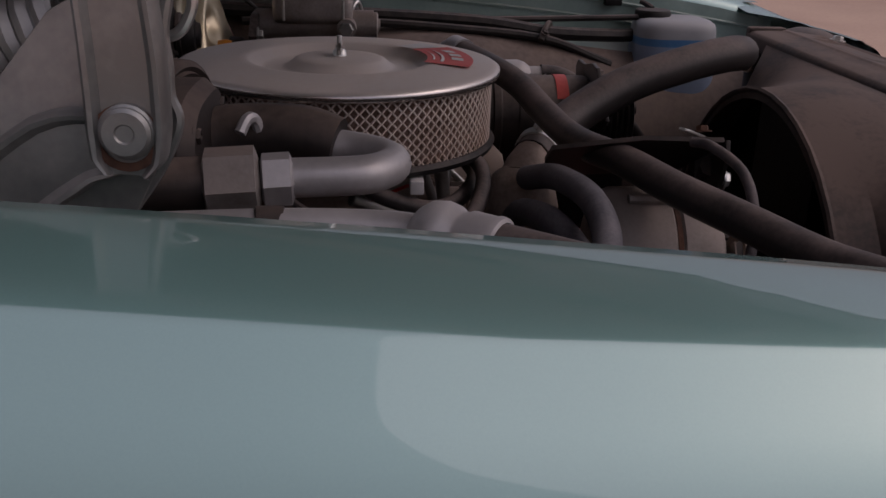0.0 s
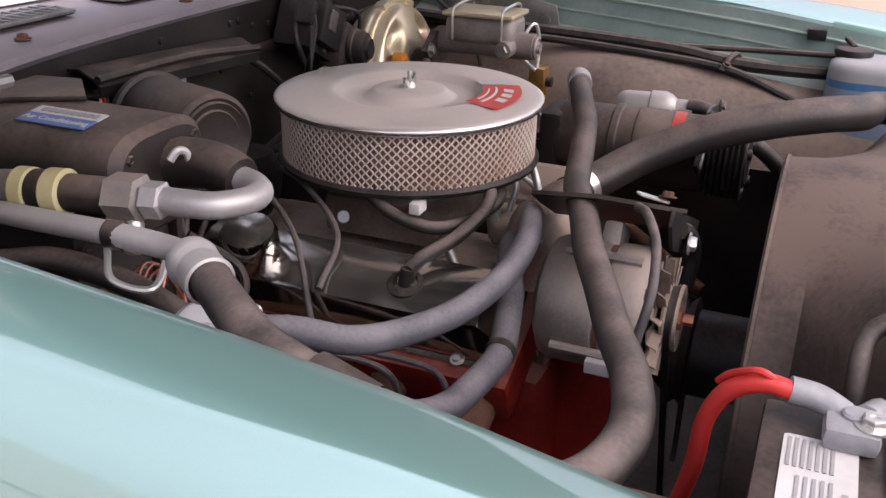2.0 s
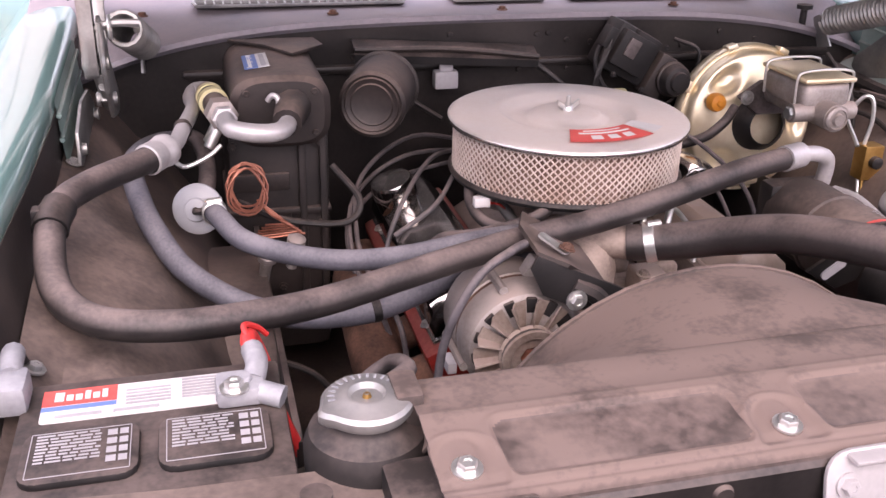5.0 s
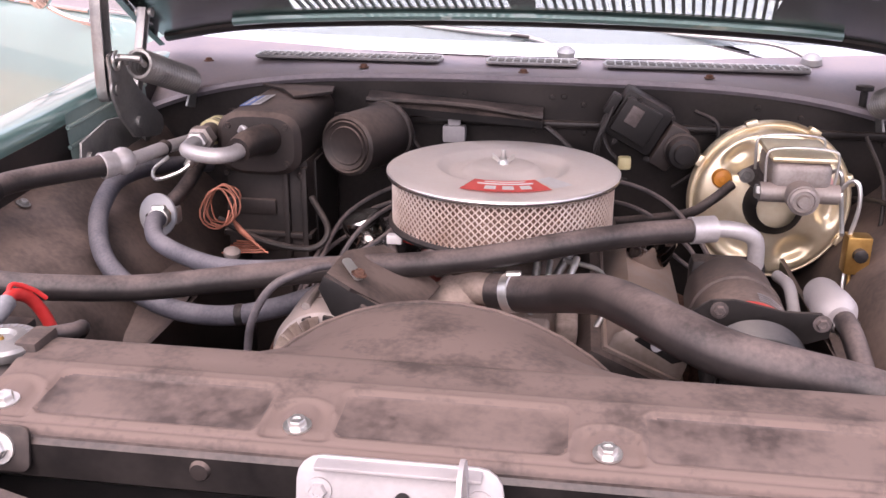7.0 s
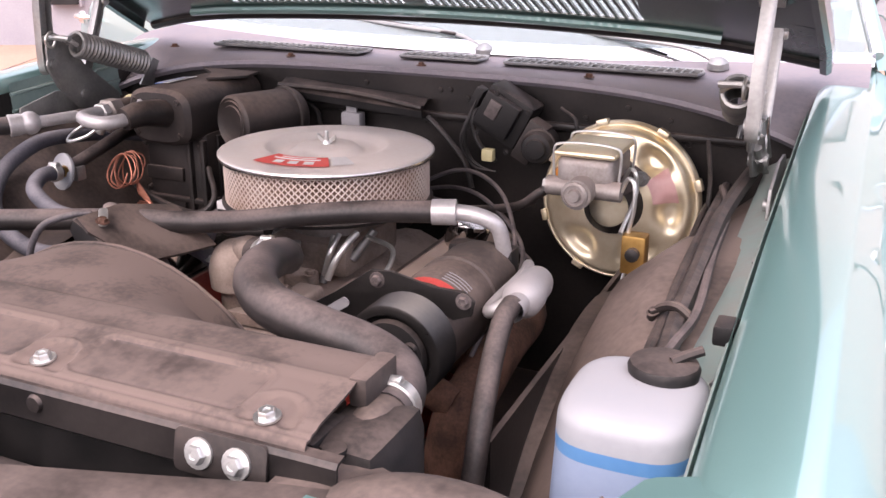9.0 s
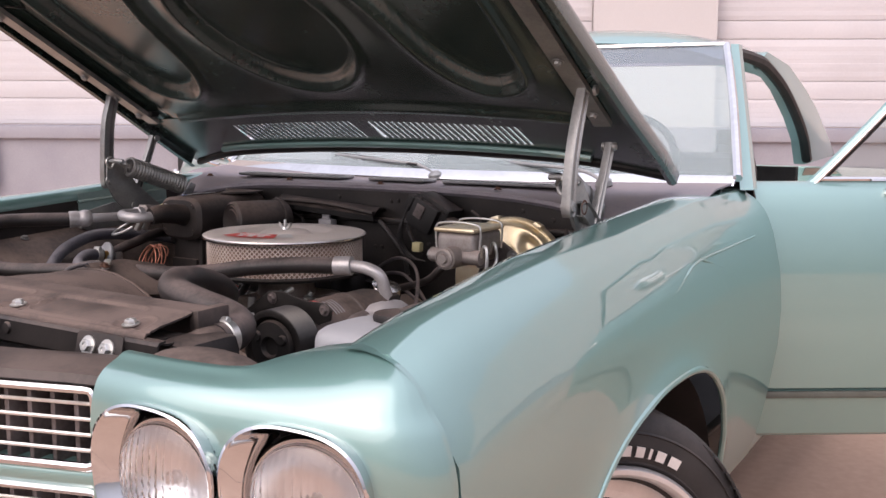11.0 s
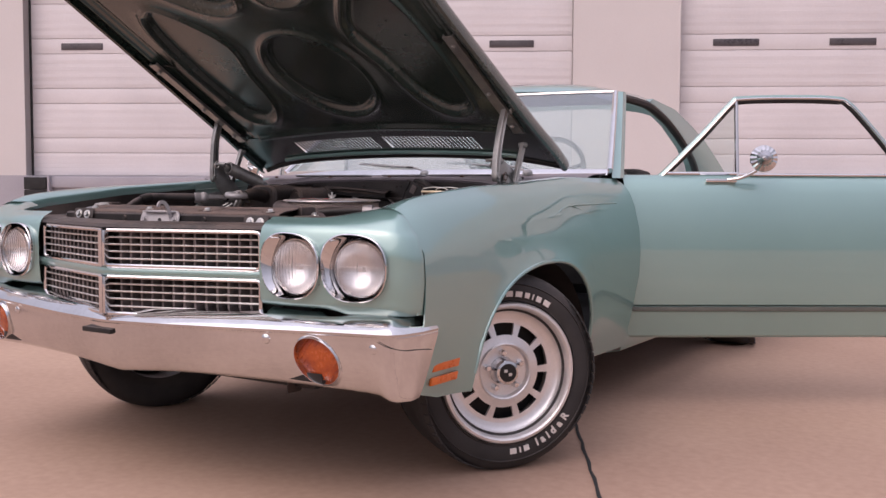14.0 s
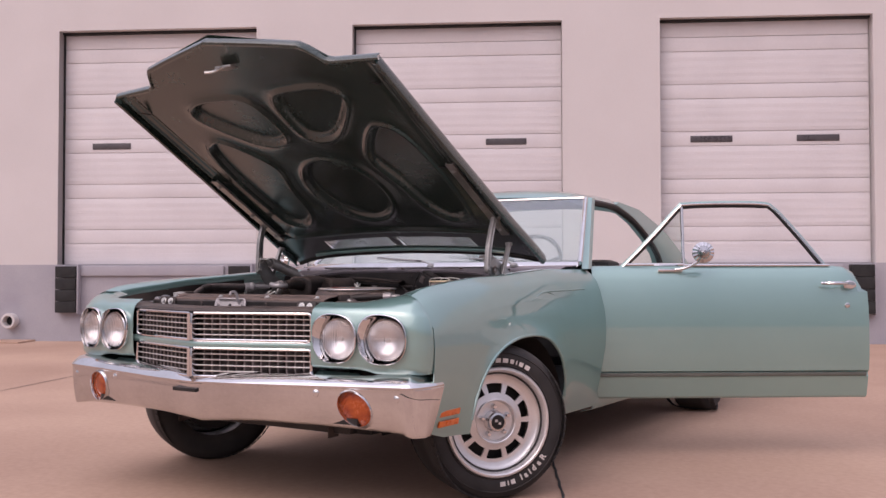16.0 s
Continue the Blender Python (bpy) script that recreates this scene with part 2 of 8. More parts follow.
PALE_ZINC = surf("pale_dull_zinc", (0.44, 0.42, 0.42), (0.58, 0.555, 0.555), 0.45, 0.4, 12, 160, 0.15, dust=DUST, dust_amount=0.2)
INTERIOR = surf("black_interior_vinyl", (0.012, 0.012, 0.013), (0.03, 0.03, 0.03), 0.5, 0, 12, 120, 0.2)
LENS = glassy("clear_lens_glass", (0.98, 0.98, 0.98), 0.03, ior=1.45)
SILVERED = surf("silvered_reflector", (0.7, 0.68, 0.68), (0.8, 0.78, 0.78), 0.3, 1.0, 30, 120, 0.15, spread=0.06)
GLASS = glassy("clear_car_glass", (0.86, 0.93, 0.9), 0.0, ior=1.35)
HAZED = glassy("filmed_windshield_glass", (0.82, 0.94, 0.91), 0.0, ior=1.35)
# a pale diffuse film is mixed unevenly into the glass
hz = HAZED.node_tree
film, blend, spots = hz.nodes.new("ShaderNodeBsdfDiffuse"), hz.nodes.new("ShaderNodeMixShader"), hz.nodes.new("ShaderNodeTexNoise")
film.inputs["Color"].default_value = (0.5, 0.56, 0.57, 1)
spots.inputs["Scale"].default_value = 3.0
lev = hz.nodes.new("ShaderNodeMapRange")
lev.inputs["To Min"].default_value, lev.inputs["To Max"].default_value = 0.22, 0.36
hz.links.new(spots.outputs["Fac"], lev.inputs["Value"])
hz.links.new(lev.outputs[0], blend.inputs[0])
hz.links.new(hz.nodes["Principled BSDF"].outputs[0], blend.inputs[1])
hz.links.new(film.outputs[0], blend.inputs[2])
hz.links.new(blend.outputs[0], hz.nodes["Material Output"].inputs["Surface"])
TINT = glassy("violet_tint_band", (0.4, 0.36, 0.5), 0.0, ior=1.35)


# ---- mesh helpers ----
def world_of(ob):
    m = ob.matrix_basis.copy()
    return world_of(ob.parent) @ ob.matrix_parent_inverse @ m if ob.parent else m


def part(name, bm, material, parent=None, label="", sharp=38, thick=0.0):
    if thick:
        bmesh.ops.recalc_face_normals(bm, faces=bm.faces)
        bmesh.ops.solidify(bm, geom=list(bm.faces), thickness=thick)
    me = bpy.data.meshes.new(name)
    bmesh.ops.recalc_face_normals(bm, faces=bm.faces)
    bm.to_mesh(me)
    bm.free()
    me.shade_smooth()
    me.set_sharp_from_angle(angle=radians(sharp))
    me.materials.append(material)
    ob = new(name, me)
    if parent:
        ob.parent = parent
        ob.matrix_parent_inverse = world_of(parent).inverted()
    return tagged(ob, label) if label else ob


def shell(bm, t):
    """Gives an open skin a thickness t, straight along its vertex normals."""
    bmesh.ops.recalc_face_normals(bm, faces=bm.faces)
    bm.normal_update()
    faces = list(bm.faces)
    back = {v: bm.verts.new(v.co - v.normal * t) for v in list(bm.verts)}
    rim = [e for e in bm.edges if len(e.link_faces) == 1]
    for f in faces:
        bm.faces.new([back[v] for v in reversed(f.verts)])
    for e in rim:
        a, b = e.verts
        bm.faces.new((a, b, back[b], back[a]))
    return bm


def thing(name, label, category, at=(0, 0, 0), group="", kind=""):
    e = new(name)
    e.empty_display_size = 0.05
    e.location = at
    e.matrix_basis = Matrix.Translation(at)
    return tagged(e, label, category, group, kind)


def smooth_path(pts, res=6):
    p = [Vector(q) for q in pts]
    if len(p) < 3:
        return p
    p = [2 * p[0] - p[1]] + p + [2 * p[-1] - p[-2]]
    out = []
    for i in range(1, len(p) - 2):
        a, b, c, d = p[i - 1], p[i], p[i + 1], p[i + 2]
        for k in range(res):
            t = k / res
            out.append(0.5 * (2 * b + (c - a) * t + (2 * a - 5 * b + 4 * c - d) * t * t + (3 * b - a - 3 * c + d) * t ** 3))
    return out + [p[-2]]


def tube(pts, r, seg=10, res=6, bm=None, smooth=True):
    """A round hose or rod through points; r is one radius or one for each end."""
    bm = bm or bmesh.new()
    path = smooth_path(pts, res) if smooth else [Vector(q) for q in pts]
    n = len(path)
    rings, side = [], None
    for i, c in enumerate(path):
        t = (path[min(i + 1, n - 1)] - path[max(i - 1, 0)]).normalized()
        if side is None:
            side = t.orthogonal().normalized()
        side = (side - t * side.dot(t)).normalized()
        up = t.cross(side)
        rad = r if not isinstance(r, (tuple, list)) else r[0] + (r[1] - r[0]) * i / (n - 1)
        rings.append([bm.verts.new(c + (side * math.cos(k * math.tau / seg) + up * math.sin(k * math.tau / seg)) * rad) for k in range(seg)])
    for a, b in zip(rings, rings[1:]):
        for k in range(seg):
            bm.faces.new((a[k], a[(k + 1) % seg], b[(k + 1) % seg], b[k]))
    bm.faces.new(rings[0][::-1])
    bm.faces.new(rings[-1])
    return bm


def lathe(prof, m=None, seg=32, bm=None, sx=1.0, sy=1.0):
    """A turned form: profile of (radius, height) about the local z axis."""
    bm = bm or bmesh.new()
    m = m or Matrix()
    rings = []
    for r, h in prof:
        if r < 1e-6:
            rings.append([bm.verts.new(m @ Vector((0, 0, h)))])
        else:
            rings.append([bm.verts.new(m @ Vector((sx * r * math.cos(k * math.tau / seg), sy * r * math.sin(k * math.tau / seg), h))) for k in range(seg)])
    for a, b in zip(rings, rings[1:]):
        for k in range(seg):
            j = (k + 1) % seg
            if len(a) == 1 and len(b) == 1:
                continue
            if len(a) == 1:
                bm.faces.new((a[0], b[j], b[k]))
            elif len(b) == 1:
                bm.faces.new((a[k], a[j], b[0]))
            else:
                bm.faces.new((a[k], a[j], b[j], b[k]))
    return bm


def axis(p, d, roll=0):
    """The pose whose local z points along d from p."""
    return Matrix.Translation(p) @ Vector(d).to_track_quat("Z", "Y").to_matrix().to_4x4() @ pose(0, 0, 0, 0, 0, roll)


def rod(p, q, r, seg=16, bm=None, bevel=0.0):
    p, q = Vector(p), Vector(q)
    h = (q - p).length
    b = bevel or min(r * 0.2, h * 0.2)
    return lathe([(0, 0), (r - b, 0), (r, b), (r, h - b), (r - b, h), (0, h)], axis(p, q - p), seg, bm)


def box(a, b, bevel=0.0, m=None, bm=None, seg=2):
    own = bmesh.new()
    bmesh.ops.create_cube(own, size=1)
    a, b = Vector(a), Vector(b)
    for v in own.verts:
        v.co = Vector([(a[i] + b[i]) / 2 + v.co[i] * (b[i] - a[i]) for i in range(3)])
    if bevel:
        bmesh.ops.bevel(own, geom=list(own.edges), offset=bevel, segments=seg, affect="EDGES", profile=0.6)
    if m:
        own.transform(m)
    return merge(bm, own)


def merge(bm, own):
    if bm is None:
        return own
    me = bpy.data.meshes.new("join")
    own.to_mesh(me)
    own.free()
    bm.from_mesh(me)
    bpy.data.meshes.remove(me)
    return bm


def prism(poly, h, m=None, bevel=0.0, bm=None, holes=()):
    """A flat plate: a polygon in local xy, h thick along local z."""
    own = bmesh.new()
    vs = [own.verts.new((x, y, 0)) for x, y in poly]
    f = own.faces.new(vs)
    top = bmesh.ops.extrude_face_region(own, geom=[f])
    for v in top["geom"]:
        if isinstance(v, bmesh.types.BMVert):
            v.co.z += h
    if bevel:
        bmesh.ops.bevel(own, geom=list(own.edges), offset=bevel, segments=2, affect="EDGES", profile=0.6)
    if m:
        own.transform(m)
    return merge(bm, own)


def loft(rows, bm=None, ring=False):
    bm = bm or bmesh.new()
    vs = [[bm.verts.new(Vector(p)) for p in row] for row in rows]
    for a, b in zip(vs, vs[1:]):
        n = len(a)
        for k in range(n if ring else n - 1):
            j = (k + 1) % n
            bm.faces.new((a[k], a[j], b[j], b[k]))
    return bm


def curve_at(table, v):
    """Straight-line reading of a short table of (v, value)."""
    xs, ys = zip(*table)
    return float(np.interp(v, xs, ys))


def rounded(w, h, r, n=4):
    out = []
    for cx, cy, a0 in ((w / 2 - r, h / 2 - r, 0), (-w / 2 + r, h / 2 - r, 90), (-w / 2 + r, -h / 2 + r, 180), (w / 2 - r, -h / 2 + r, 270)):
        for k in range(n + 1):
            a = radians(a0 + 90 * k / n)
            out.append((cx + r * math.cos(a), cy + r * math.sin(a)))
    return out


def bolt(p, d=(0, 0, 1), r=0.009, bm=None, washer=True):
    bm = bm or bmesh.new()
    if washer:
        lathe([(0, 0), (r * 1.5, 0), (r * 1.5, r * 0.25), (r, r * 0.25), (0, r * 0.25)], axis(p, d), 16, bm)
    return lathe([(r, r * 0.2), (r, r * 0.8), (r * 0.85, r), (r * 0.45, r), (r * 0.4, r * 0.85), (0, r * 0.85)], axis(p, d), 6, bm)


def bars(rects, m, material, parent, h=0.0008):
    """Small flat print of rectangles (x0, y0, x1, y1) on a label, each a piece of its own."""
    for x0, y0, x1, y1 in rects:
        part("print_bar", box((x0, y0, 0), (x1, y1, h), m=m), material, parent)


# ---- ground and building ----
GZ = 0.03
ground = part("ground", loft([[(-400, -400, GZ), (400, -400, GZ)], [(-400, 400, GZ), (400, 400, GZ)]]), CONCRETE)
tagged(ground, "stained pinkish concrete yard with dark sealed joints", "ground", kind="structure")


def joint(p, q, w=0.013):
    d = (Vector(q) - Vector(p)).to_2d().normalized()
    s = Vector((-d.y, d.x)) * w / 2
    rows, n = [], 60
    for k in range(n + 1):
        c = Vector(p).to_2d().lerp(Vector(q).to_2d(), k / n) + s * 0.5 * math.sin(k * 2.3)
        ww = 0.75 + 0.35 * math.sin(k * 1.7) ** 2
        rows.append([(c.x + s.x * ww, c.y + s.y * ww, GZ + 0.003), (c.x - s.x * ww, c.y - s.y * ww, GZ + 0.003)])
    part("joint_seal", loft(rows), DOCK, ground, "black tar joint seal")


for a, b in (((0.60, 1.19), (3.1, -3.35)), ((-4.0, 0.45), (-6.6, 6.3)), ((-9, 2.2), (2.5, -4.0)), ((0.6, 1.19), (-1.6, 5.2)), ((3.1, -3.35), (5.0, -6.8))):
    joint(a, b)

WALL = Matrix.Translation((-9.058, 5.145, 0)) @ pose(0, 0, 0, 0, 0, 27.69)
SILL, HEAD = 1.12, 4.48
DOORS = ((0.0, 2.89), (4.26, 7.18), (8.51, 11.34))
bld = part("wall_warehouse", box((-26, 0, HEAD), (34, 0.35, 7.5), m=WALL), STUCCO)
tagged(bld, "pinkish white stucco warehouse wall with dock doors", "wall", kind="structure")
edges = [-26] + [v for d in DOORS for v in d] + [34]
for k in range(0, len(edges), 2):
    part("pier", box((edges[k], 0, SILL), (edges[k + 1], 0.35, HEAD), m=WALL), STUCCO, bld)
part("base_band", box((-26, -0.006, -0.3), (34, 0.35, SILL), m=WALL), BAND, bld, "grey painted wall base")
part("base_kerb", box((-26, -0.5, 0.0), (-0.3, -0.02, 0.055), 0.012, m=WALL), CONCRETE, bld, "low concrete kerb")
for a, b in DOORS:
    d = thing("dock_door", "white sectional steel dock door, closed, with dark window slits", "door", WALL @ Vector(((a + b) / 2, 0.2, SILL)), group="dock doors", kind="structure")
    z, k = SILL + 0.004, 0
    for k in range(5):
        h = 0.655 if k else 0.50
        bm = box((a + 0.003, 0.17, z + 0.004), (b - 0.003, 0.21, z + h - 0.204), 0.006, m=WALL)
        box((a + 0.003, 0.17, z + h - 0.196), (b - 0.003, 0.21, z + h - 0.004), 0.006, m=WALL, bm=bm)
        box((a + 0.003, 0.185, z), (b - 0.003, 0.205, z + h), m=WALL, bm=bm)
        for j in range(4):
            zz = z + 0.05 + j * (h - 0.28) / 4
            box((a + 0.01, 0.1688, zz), (b - 0.01, 0.175, zz + 0.05), 0.001, m=WALL, bm=bm, seg=1)
        part("door_panel", bm, ROLL, d)
        z += h
    for s0 in (a + 0.43, a + 1.86):
        w = part("window_slit", box((s0, 0.16, 2.785), (s0 + 0.57, 0.175, 2.875), 0.008, m=WALL), SLIT, d, "narrow dark window slit")
    part("door_panel", box((a + 0.003, 0.172, z + 0.003), (b - 0.003, 0.21, HEAD - 0.03), 0.005, m=WALL), ROLL, d)
    # a black strip draws the dark gap above the door
    part("head_gap", box((a + 0.003, 0.1, HEAD - 0.028), (b - 0.003, 0.2, HEAD - 0.003), 0.003, m=WALL), DOCK, d, "black strip drawn for the dark gap at the head")
    part("side_seal", box((a + 0.001, 0.14, SILL + 0.002), (a + 0.022, 0.168, HEAD - 0.03), 0.003, m=WALL), DOCK, d, "black side seal")
    for s0 in (a - 0.03, b + 0.0):
        part("jamb_seal", box((s0, -0.005, SILL + 0.002), (s0 + 0.03, 0.19, HEAD - 0.002), m=WALL), STUCCO, d)
    part("dock_plate", box((a + 0.36, -0.05, SILL - 0.16), (b - 0.45, -0.008, SILL - 0.02), 0.01, m=WALL), BAND, d, "grey steel dock plate")
    for s0 in (a + 0.03, b - 0.36):
        db = thing("dock_bumper", "black rubber dock bumper in a grey steel frame", "dock bumper", WALL @ Vector((s0 + 0.15, -0.06, 0.75)), group="dock bumpers")
        for j in range(4):
            part("rubber_block", box((s0, -0.13, 0.44 + j * 0.165), (s0 + 0.3, -0.01, 0.6 + j * 0.165), 0.008, m=WALL), DOCK, db)
        part("side_plate", box((s0 + 0.305, -0.11, 0.42), (s0 + 0.33, -0.008, 1.12), 0.003, m=WALL), BAND, db)
pm = WALL @ Matrix.Translation((-0.66, -0.006, 0.32)) @ pose(0, 0, 0, 90, 0, 0)
pp = thing("wall_pipe", "short pale pipe stub sticking out of the wall", "pipe", pm.translation)
part("pipe_rim", lathe([(0.075, 0), (0.105, 0), (0.11, 0.1), (0.1, 0.13), (0.075, 0.13), (0.07, 0.1), (0.07, 0.02)], pm, 32), STUCCO, pp)
part("pipe_bore", lathe([(0, 0.004), (0.068, 0.004), (0.068, 0.02), (0, 0.02)], pm, 24), DOCK, pp)

# ---- the car ----
car = thing("pickup_car", "teal 1970s coupe pickup with open hood and both doors open", "car", (0, 1.2, GZ))
ZC = ((-0.62, 0.862), (-0.52, 0.884), (-0.415, 0.906), (-0.07, 0.95), (0.36, 0.98), (0.65, 0.998), (1.06, 1.0))
SIDE = ((0.27, 0.9), (0.32, 0.918), (0.38, 0.934), (0.48, 0.953), (0.6, 0.967), (0.7, 0.97), (0.8, 0.962), (0.88, 0.945))
WC, HUB_Z, ARCH = 0.218, 0.355, 0.375
ARCH_A, ARCH_B = ARCH + 0.075, ARCH + 0.038


def arch_z(y, yc=WC, r=ARCH, low=0.3):
    d = abs(y - yc)
    if yc == WC:
        d *= ARCH / (ARCH_A if y < yc else ARCH_B)
    if d >= r:
        return low
    return max(low, HUB_Z + 0.945 * (r ** 2.3 - d ** 2.3) ** (1 / 2.3))


def fender_lift(x, y):
    """The crest stands over the inner edge, most towards the nose."""
    return curve_at(((-0.6, 0.0), (-0.53, 0.012), (-0.48, 0.023), (-0.3, 0.02), (0.0, 0.008), (0.2, 0.0)), y) * min(1.0, max(0.0, (x - 0.778) / 0.08))


def flare(y, z):
    """The lip of the wheel arch is rolled outward."""
    w = ARCH_A if y < WC else ARCH_B
    return 0.017 * math.exp(-max(0.0, math.hypot((y - WC) * ARCH / w, (z - HUB_Z) / 0.97) - ARCH) / 0.032)


def fender_rows(s):
    ys = sorted(set([-0.524, -0.5, -0.46, -0.4, -0.33, -0.29, -0.25, -0.18, 0.65, 0.7, 0.75, 0.85, 0.95, 1.03, 1.055] + [WC - ARCH_A + (ARCH_A + ARCH_B) * k / 34 for k in range(35)] + [WC - ARCH_A - 0.004, WC + ARCH_B + 0.004]))
    rows = []
    for y in ys:
        zc = curve_at(ZC, y)
        low = arch_z(y, low=curve_at(((-0.6, 0.41), (-0.4, 0.36), (0.4, 0.31), (1.06, 0.305)), y))
        row = [(0.772, y, zc - 0.11), (0.772, y, zc - 0.02), (0.776, y, zc - 0.006), (0.787, y, zc), (0.803, y, zc + 0.001), (0.825, y, zc + 0.001), (0.848, y, zc), (0.864, y, zc - 0.0012), (0.868, y, zc - 0.0022), (0.871, y, zc - 0.0045), (0.875, y, zc - 0.0075), (0.884, y, zc - 0.0137), (0.894, y, zc - 0.0205), (0.906, y, zc - 0.031), (0.919, y, zc - 0.047), (0.93, y, zc - 0.066)]
        row = [(x, yy, z + fender_lift(x, yy)) for x, yy, z in row]
        if s < 0:
            # the inner edge of this fender draws outward towards the nose
            d = curve_at(((-0.53, 0.044), (-0.35, 0.036), (-0.15, 0.022), (0.05, 0.008), (0.25, 0.0), (1.06, 0.0)), y)
            row = [(x + d * max(0.0, 0.868 - x) / 0.096, yy, z) for x, yy, z in row]
            row[0] = (row[1][0] + 0.001, y, zc - 0.03)
            # behind the nose its top slopes gently outward
            tilt = curve_at(((-0.2, 0.0), (0.1, 1.0)), y)
            row[3:] = [(x, yy, z + tilt * curve_at(((0.787, 0.003), (0.803, 0.0035), (0.825, 0.0025), (0.85, -0.001), (0.868, -0.005), (0.9, -0.005), (0.93, 0.0)), x)) for x, yy, z in row[3:]]
        z0 = zc - 0.11
        for k in range(13):
            z = z0 + (low - z0) * k / 12
            row.append((curve_at(SIDE, z) + flare(y, z), y, z))
        rows.append([(s * x, yy + 0.045 * max(0.0, (yy - 0.8) / 0.255) * math.exp(-((z - 0.72) / 0.2) ** 2), z) for x, yy, z in row])
    return rows


for s, nm in ((1, "left"), (-1, "right")):
    rows = fender_rows(s)
    f = part("fender", loft(rows), PAINT, car, f"teal painted front fender with wheel arch", thick=0.004)
    if s < 0:
        part("inner_panel", loft([[(r[0][0] - 0.001, r[0][1], r[0][2]), (-0.774, r[0][1], r[0][2] - 0.09), (-0.772, r[0][1], r[0][2] - 0.12)] for r in rows]), DIRTY, f, "dusty black inner fender panel", thick=0.002)
    lip = [(s * (curve_at(SIDE, arch_z(y)) + flare(y, arch_z(y)) - 0.004), y, arch_z(y) + 0.001) for y in [WC - ARCH_A + 0.002 + (ARCH_A + ARCH_B - 0.004) * k / 44 for k in range(45)]]
    part("arch_lip", tube(lip, 0.007, 8, 1, smooth=False), PAINT, f)
    arc = []
    for k in range(25):
        a = math.pi * k / 24
        y, z = WC - ((0.025 + ARCH_A) if k < 12 else (0.025 + ARCH_B)) * math.cos(a), max(HUB_Z - 0.06 + 0.42 * math.sin(a), 0.415 if k < 12 else 0.0)
        arc.append([(s * 0.5, y, z), (s * 0.8, y, z), (s * 0.93, y, min(z, arch_z(y, r=0.4) + 0.01))])
    part("wheel_housing", loft(arc), FIREWALL, f, "black wheel housing")
    part("housing_wall", box((s * 0.5 - 0.004, -0.2, 0.3), (s * 0.5 + 0.004, 0.66, 0.7)), FIREWALL, f)
    # header panel that carries the lamps
    plan = smooth_path([(0.499, -0.662, 0), (0.55, -0.663, 0), (0.6, -0.662, 0), (0.66, -0.655, 0), (0.74, -0.64, 0), (0.82, -0.625, 0), (0.88, -0.61, 0), (0.917, -0.594, 0), (0.94, -0.572, 0), (0.951, -0.547, 0), (0.953, -0.531, 0)], 9)
    zf = curve_at(ZC, -0.53) + 0.017
    rows = []
    for i, c in enumerate(plan):
        d = (plan[min(i + 1, len(plan) - 1)] - plan[max(i - 1, 0)]).normalized()
        w = max(0.0, (c.x - 0.8) / 0.153) ** 2
        row = []
        lift = fender_lift(c.x, -0.53)
        for off, z0, z1, sx in ((0.15, 0.868, zf - 0.002, 0), (0.11, 0.868, zf - 0.002, 0), (0.075, 0.867, zf - 0.011, 0), (0.045, 0.862, zf - 0.03, 0), (0.022, 0.85, zf - 0.06, 0), (0.008, 0.83, zf - 0.085, 0.005), (0.0, 0.79, 0.77, 0.012), (0.0, 0.75, 0.73, 0.015), (0.0, 0.7, 0.69, 0.016), (0.003, 0.66, 0.65, 0.015), (0.008, 0.63, 0.616, 0.014), (0.03, 0.619, 0.604, 0.01), (0.08, 0.617, 0.6, 0.0)):
            if off > 0.05:
                off = 0.05 + (off - 0.05) * min(1.0, max(0.15, (c.x - 0.7) / 0.07))
            v = min(1.0, max(0.0, (c.x - 0.68) / 0.1)) * min(1.0, max(0.0, (off - 0.03) / 0.07))
            row.append((s * (c.x - d.y * off + sx * w), c.y + d.x * off, max(z0 + (z1 - z0) * w, z0 + (zf - 0.0135 + lift - z0) * v * (1 - w) + (z1 - z0) * w)))
        rows.append(row)
    panel = loft([smooth_path(r, 6) for r in rows])
    def in_lamp(f):
        c = f.calc_center_median()
        for lx in (0.628, 0.822):
            a, b = abs(c.x) - lx + 0.0115, c.z - 0.735
            lobe = 1.0 + 0.075 * max(0.0, math.cos(math.atan2(b, a) - radians(140))) ** 3
            if (abs(a / (0.0915 * lobe)) ** 2.5 + abs(b / (0.0865 * lobe)) ** 2.5) < 1 and c.y < -0.56:
                return True
        return False

    bmesh.ops.delete(panel, geom=[f for f in panel.faces if in_lamp(f)], context="FACES")
    hp = part("headlamp_panel", panel, PAINT, car, "teal panel around twin headlamps")
    for x, y in ((0.628, -0.654), (0.822, -0.621)):
        t = 11 if x > 0.7 else 4
        m = Matrix.Translation((s * x, y, 0.733)) @ pose(0, 0, 0, 90, 0, s * t)
        hl = part("headlight", lathe([(0.0735, -0.012), (0.0775, -0.008), (0.0785, 0.0), (0.0755, 0.004), (0.073, 0.0), (0.072, -0.008)], m, 40), CHROME, car, "round sealed headlight in a chrome bezel")
        # pressed chrome bezel, wide at its inner top corner, dished down to the lamp
        rings = []
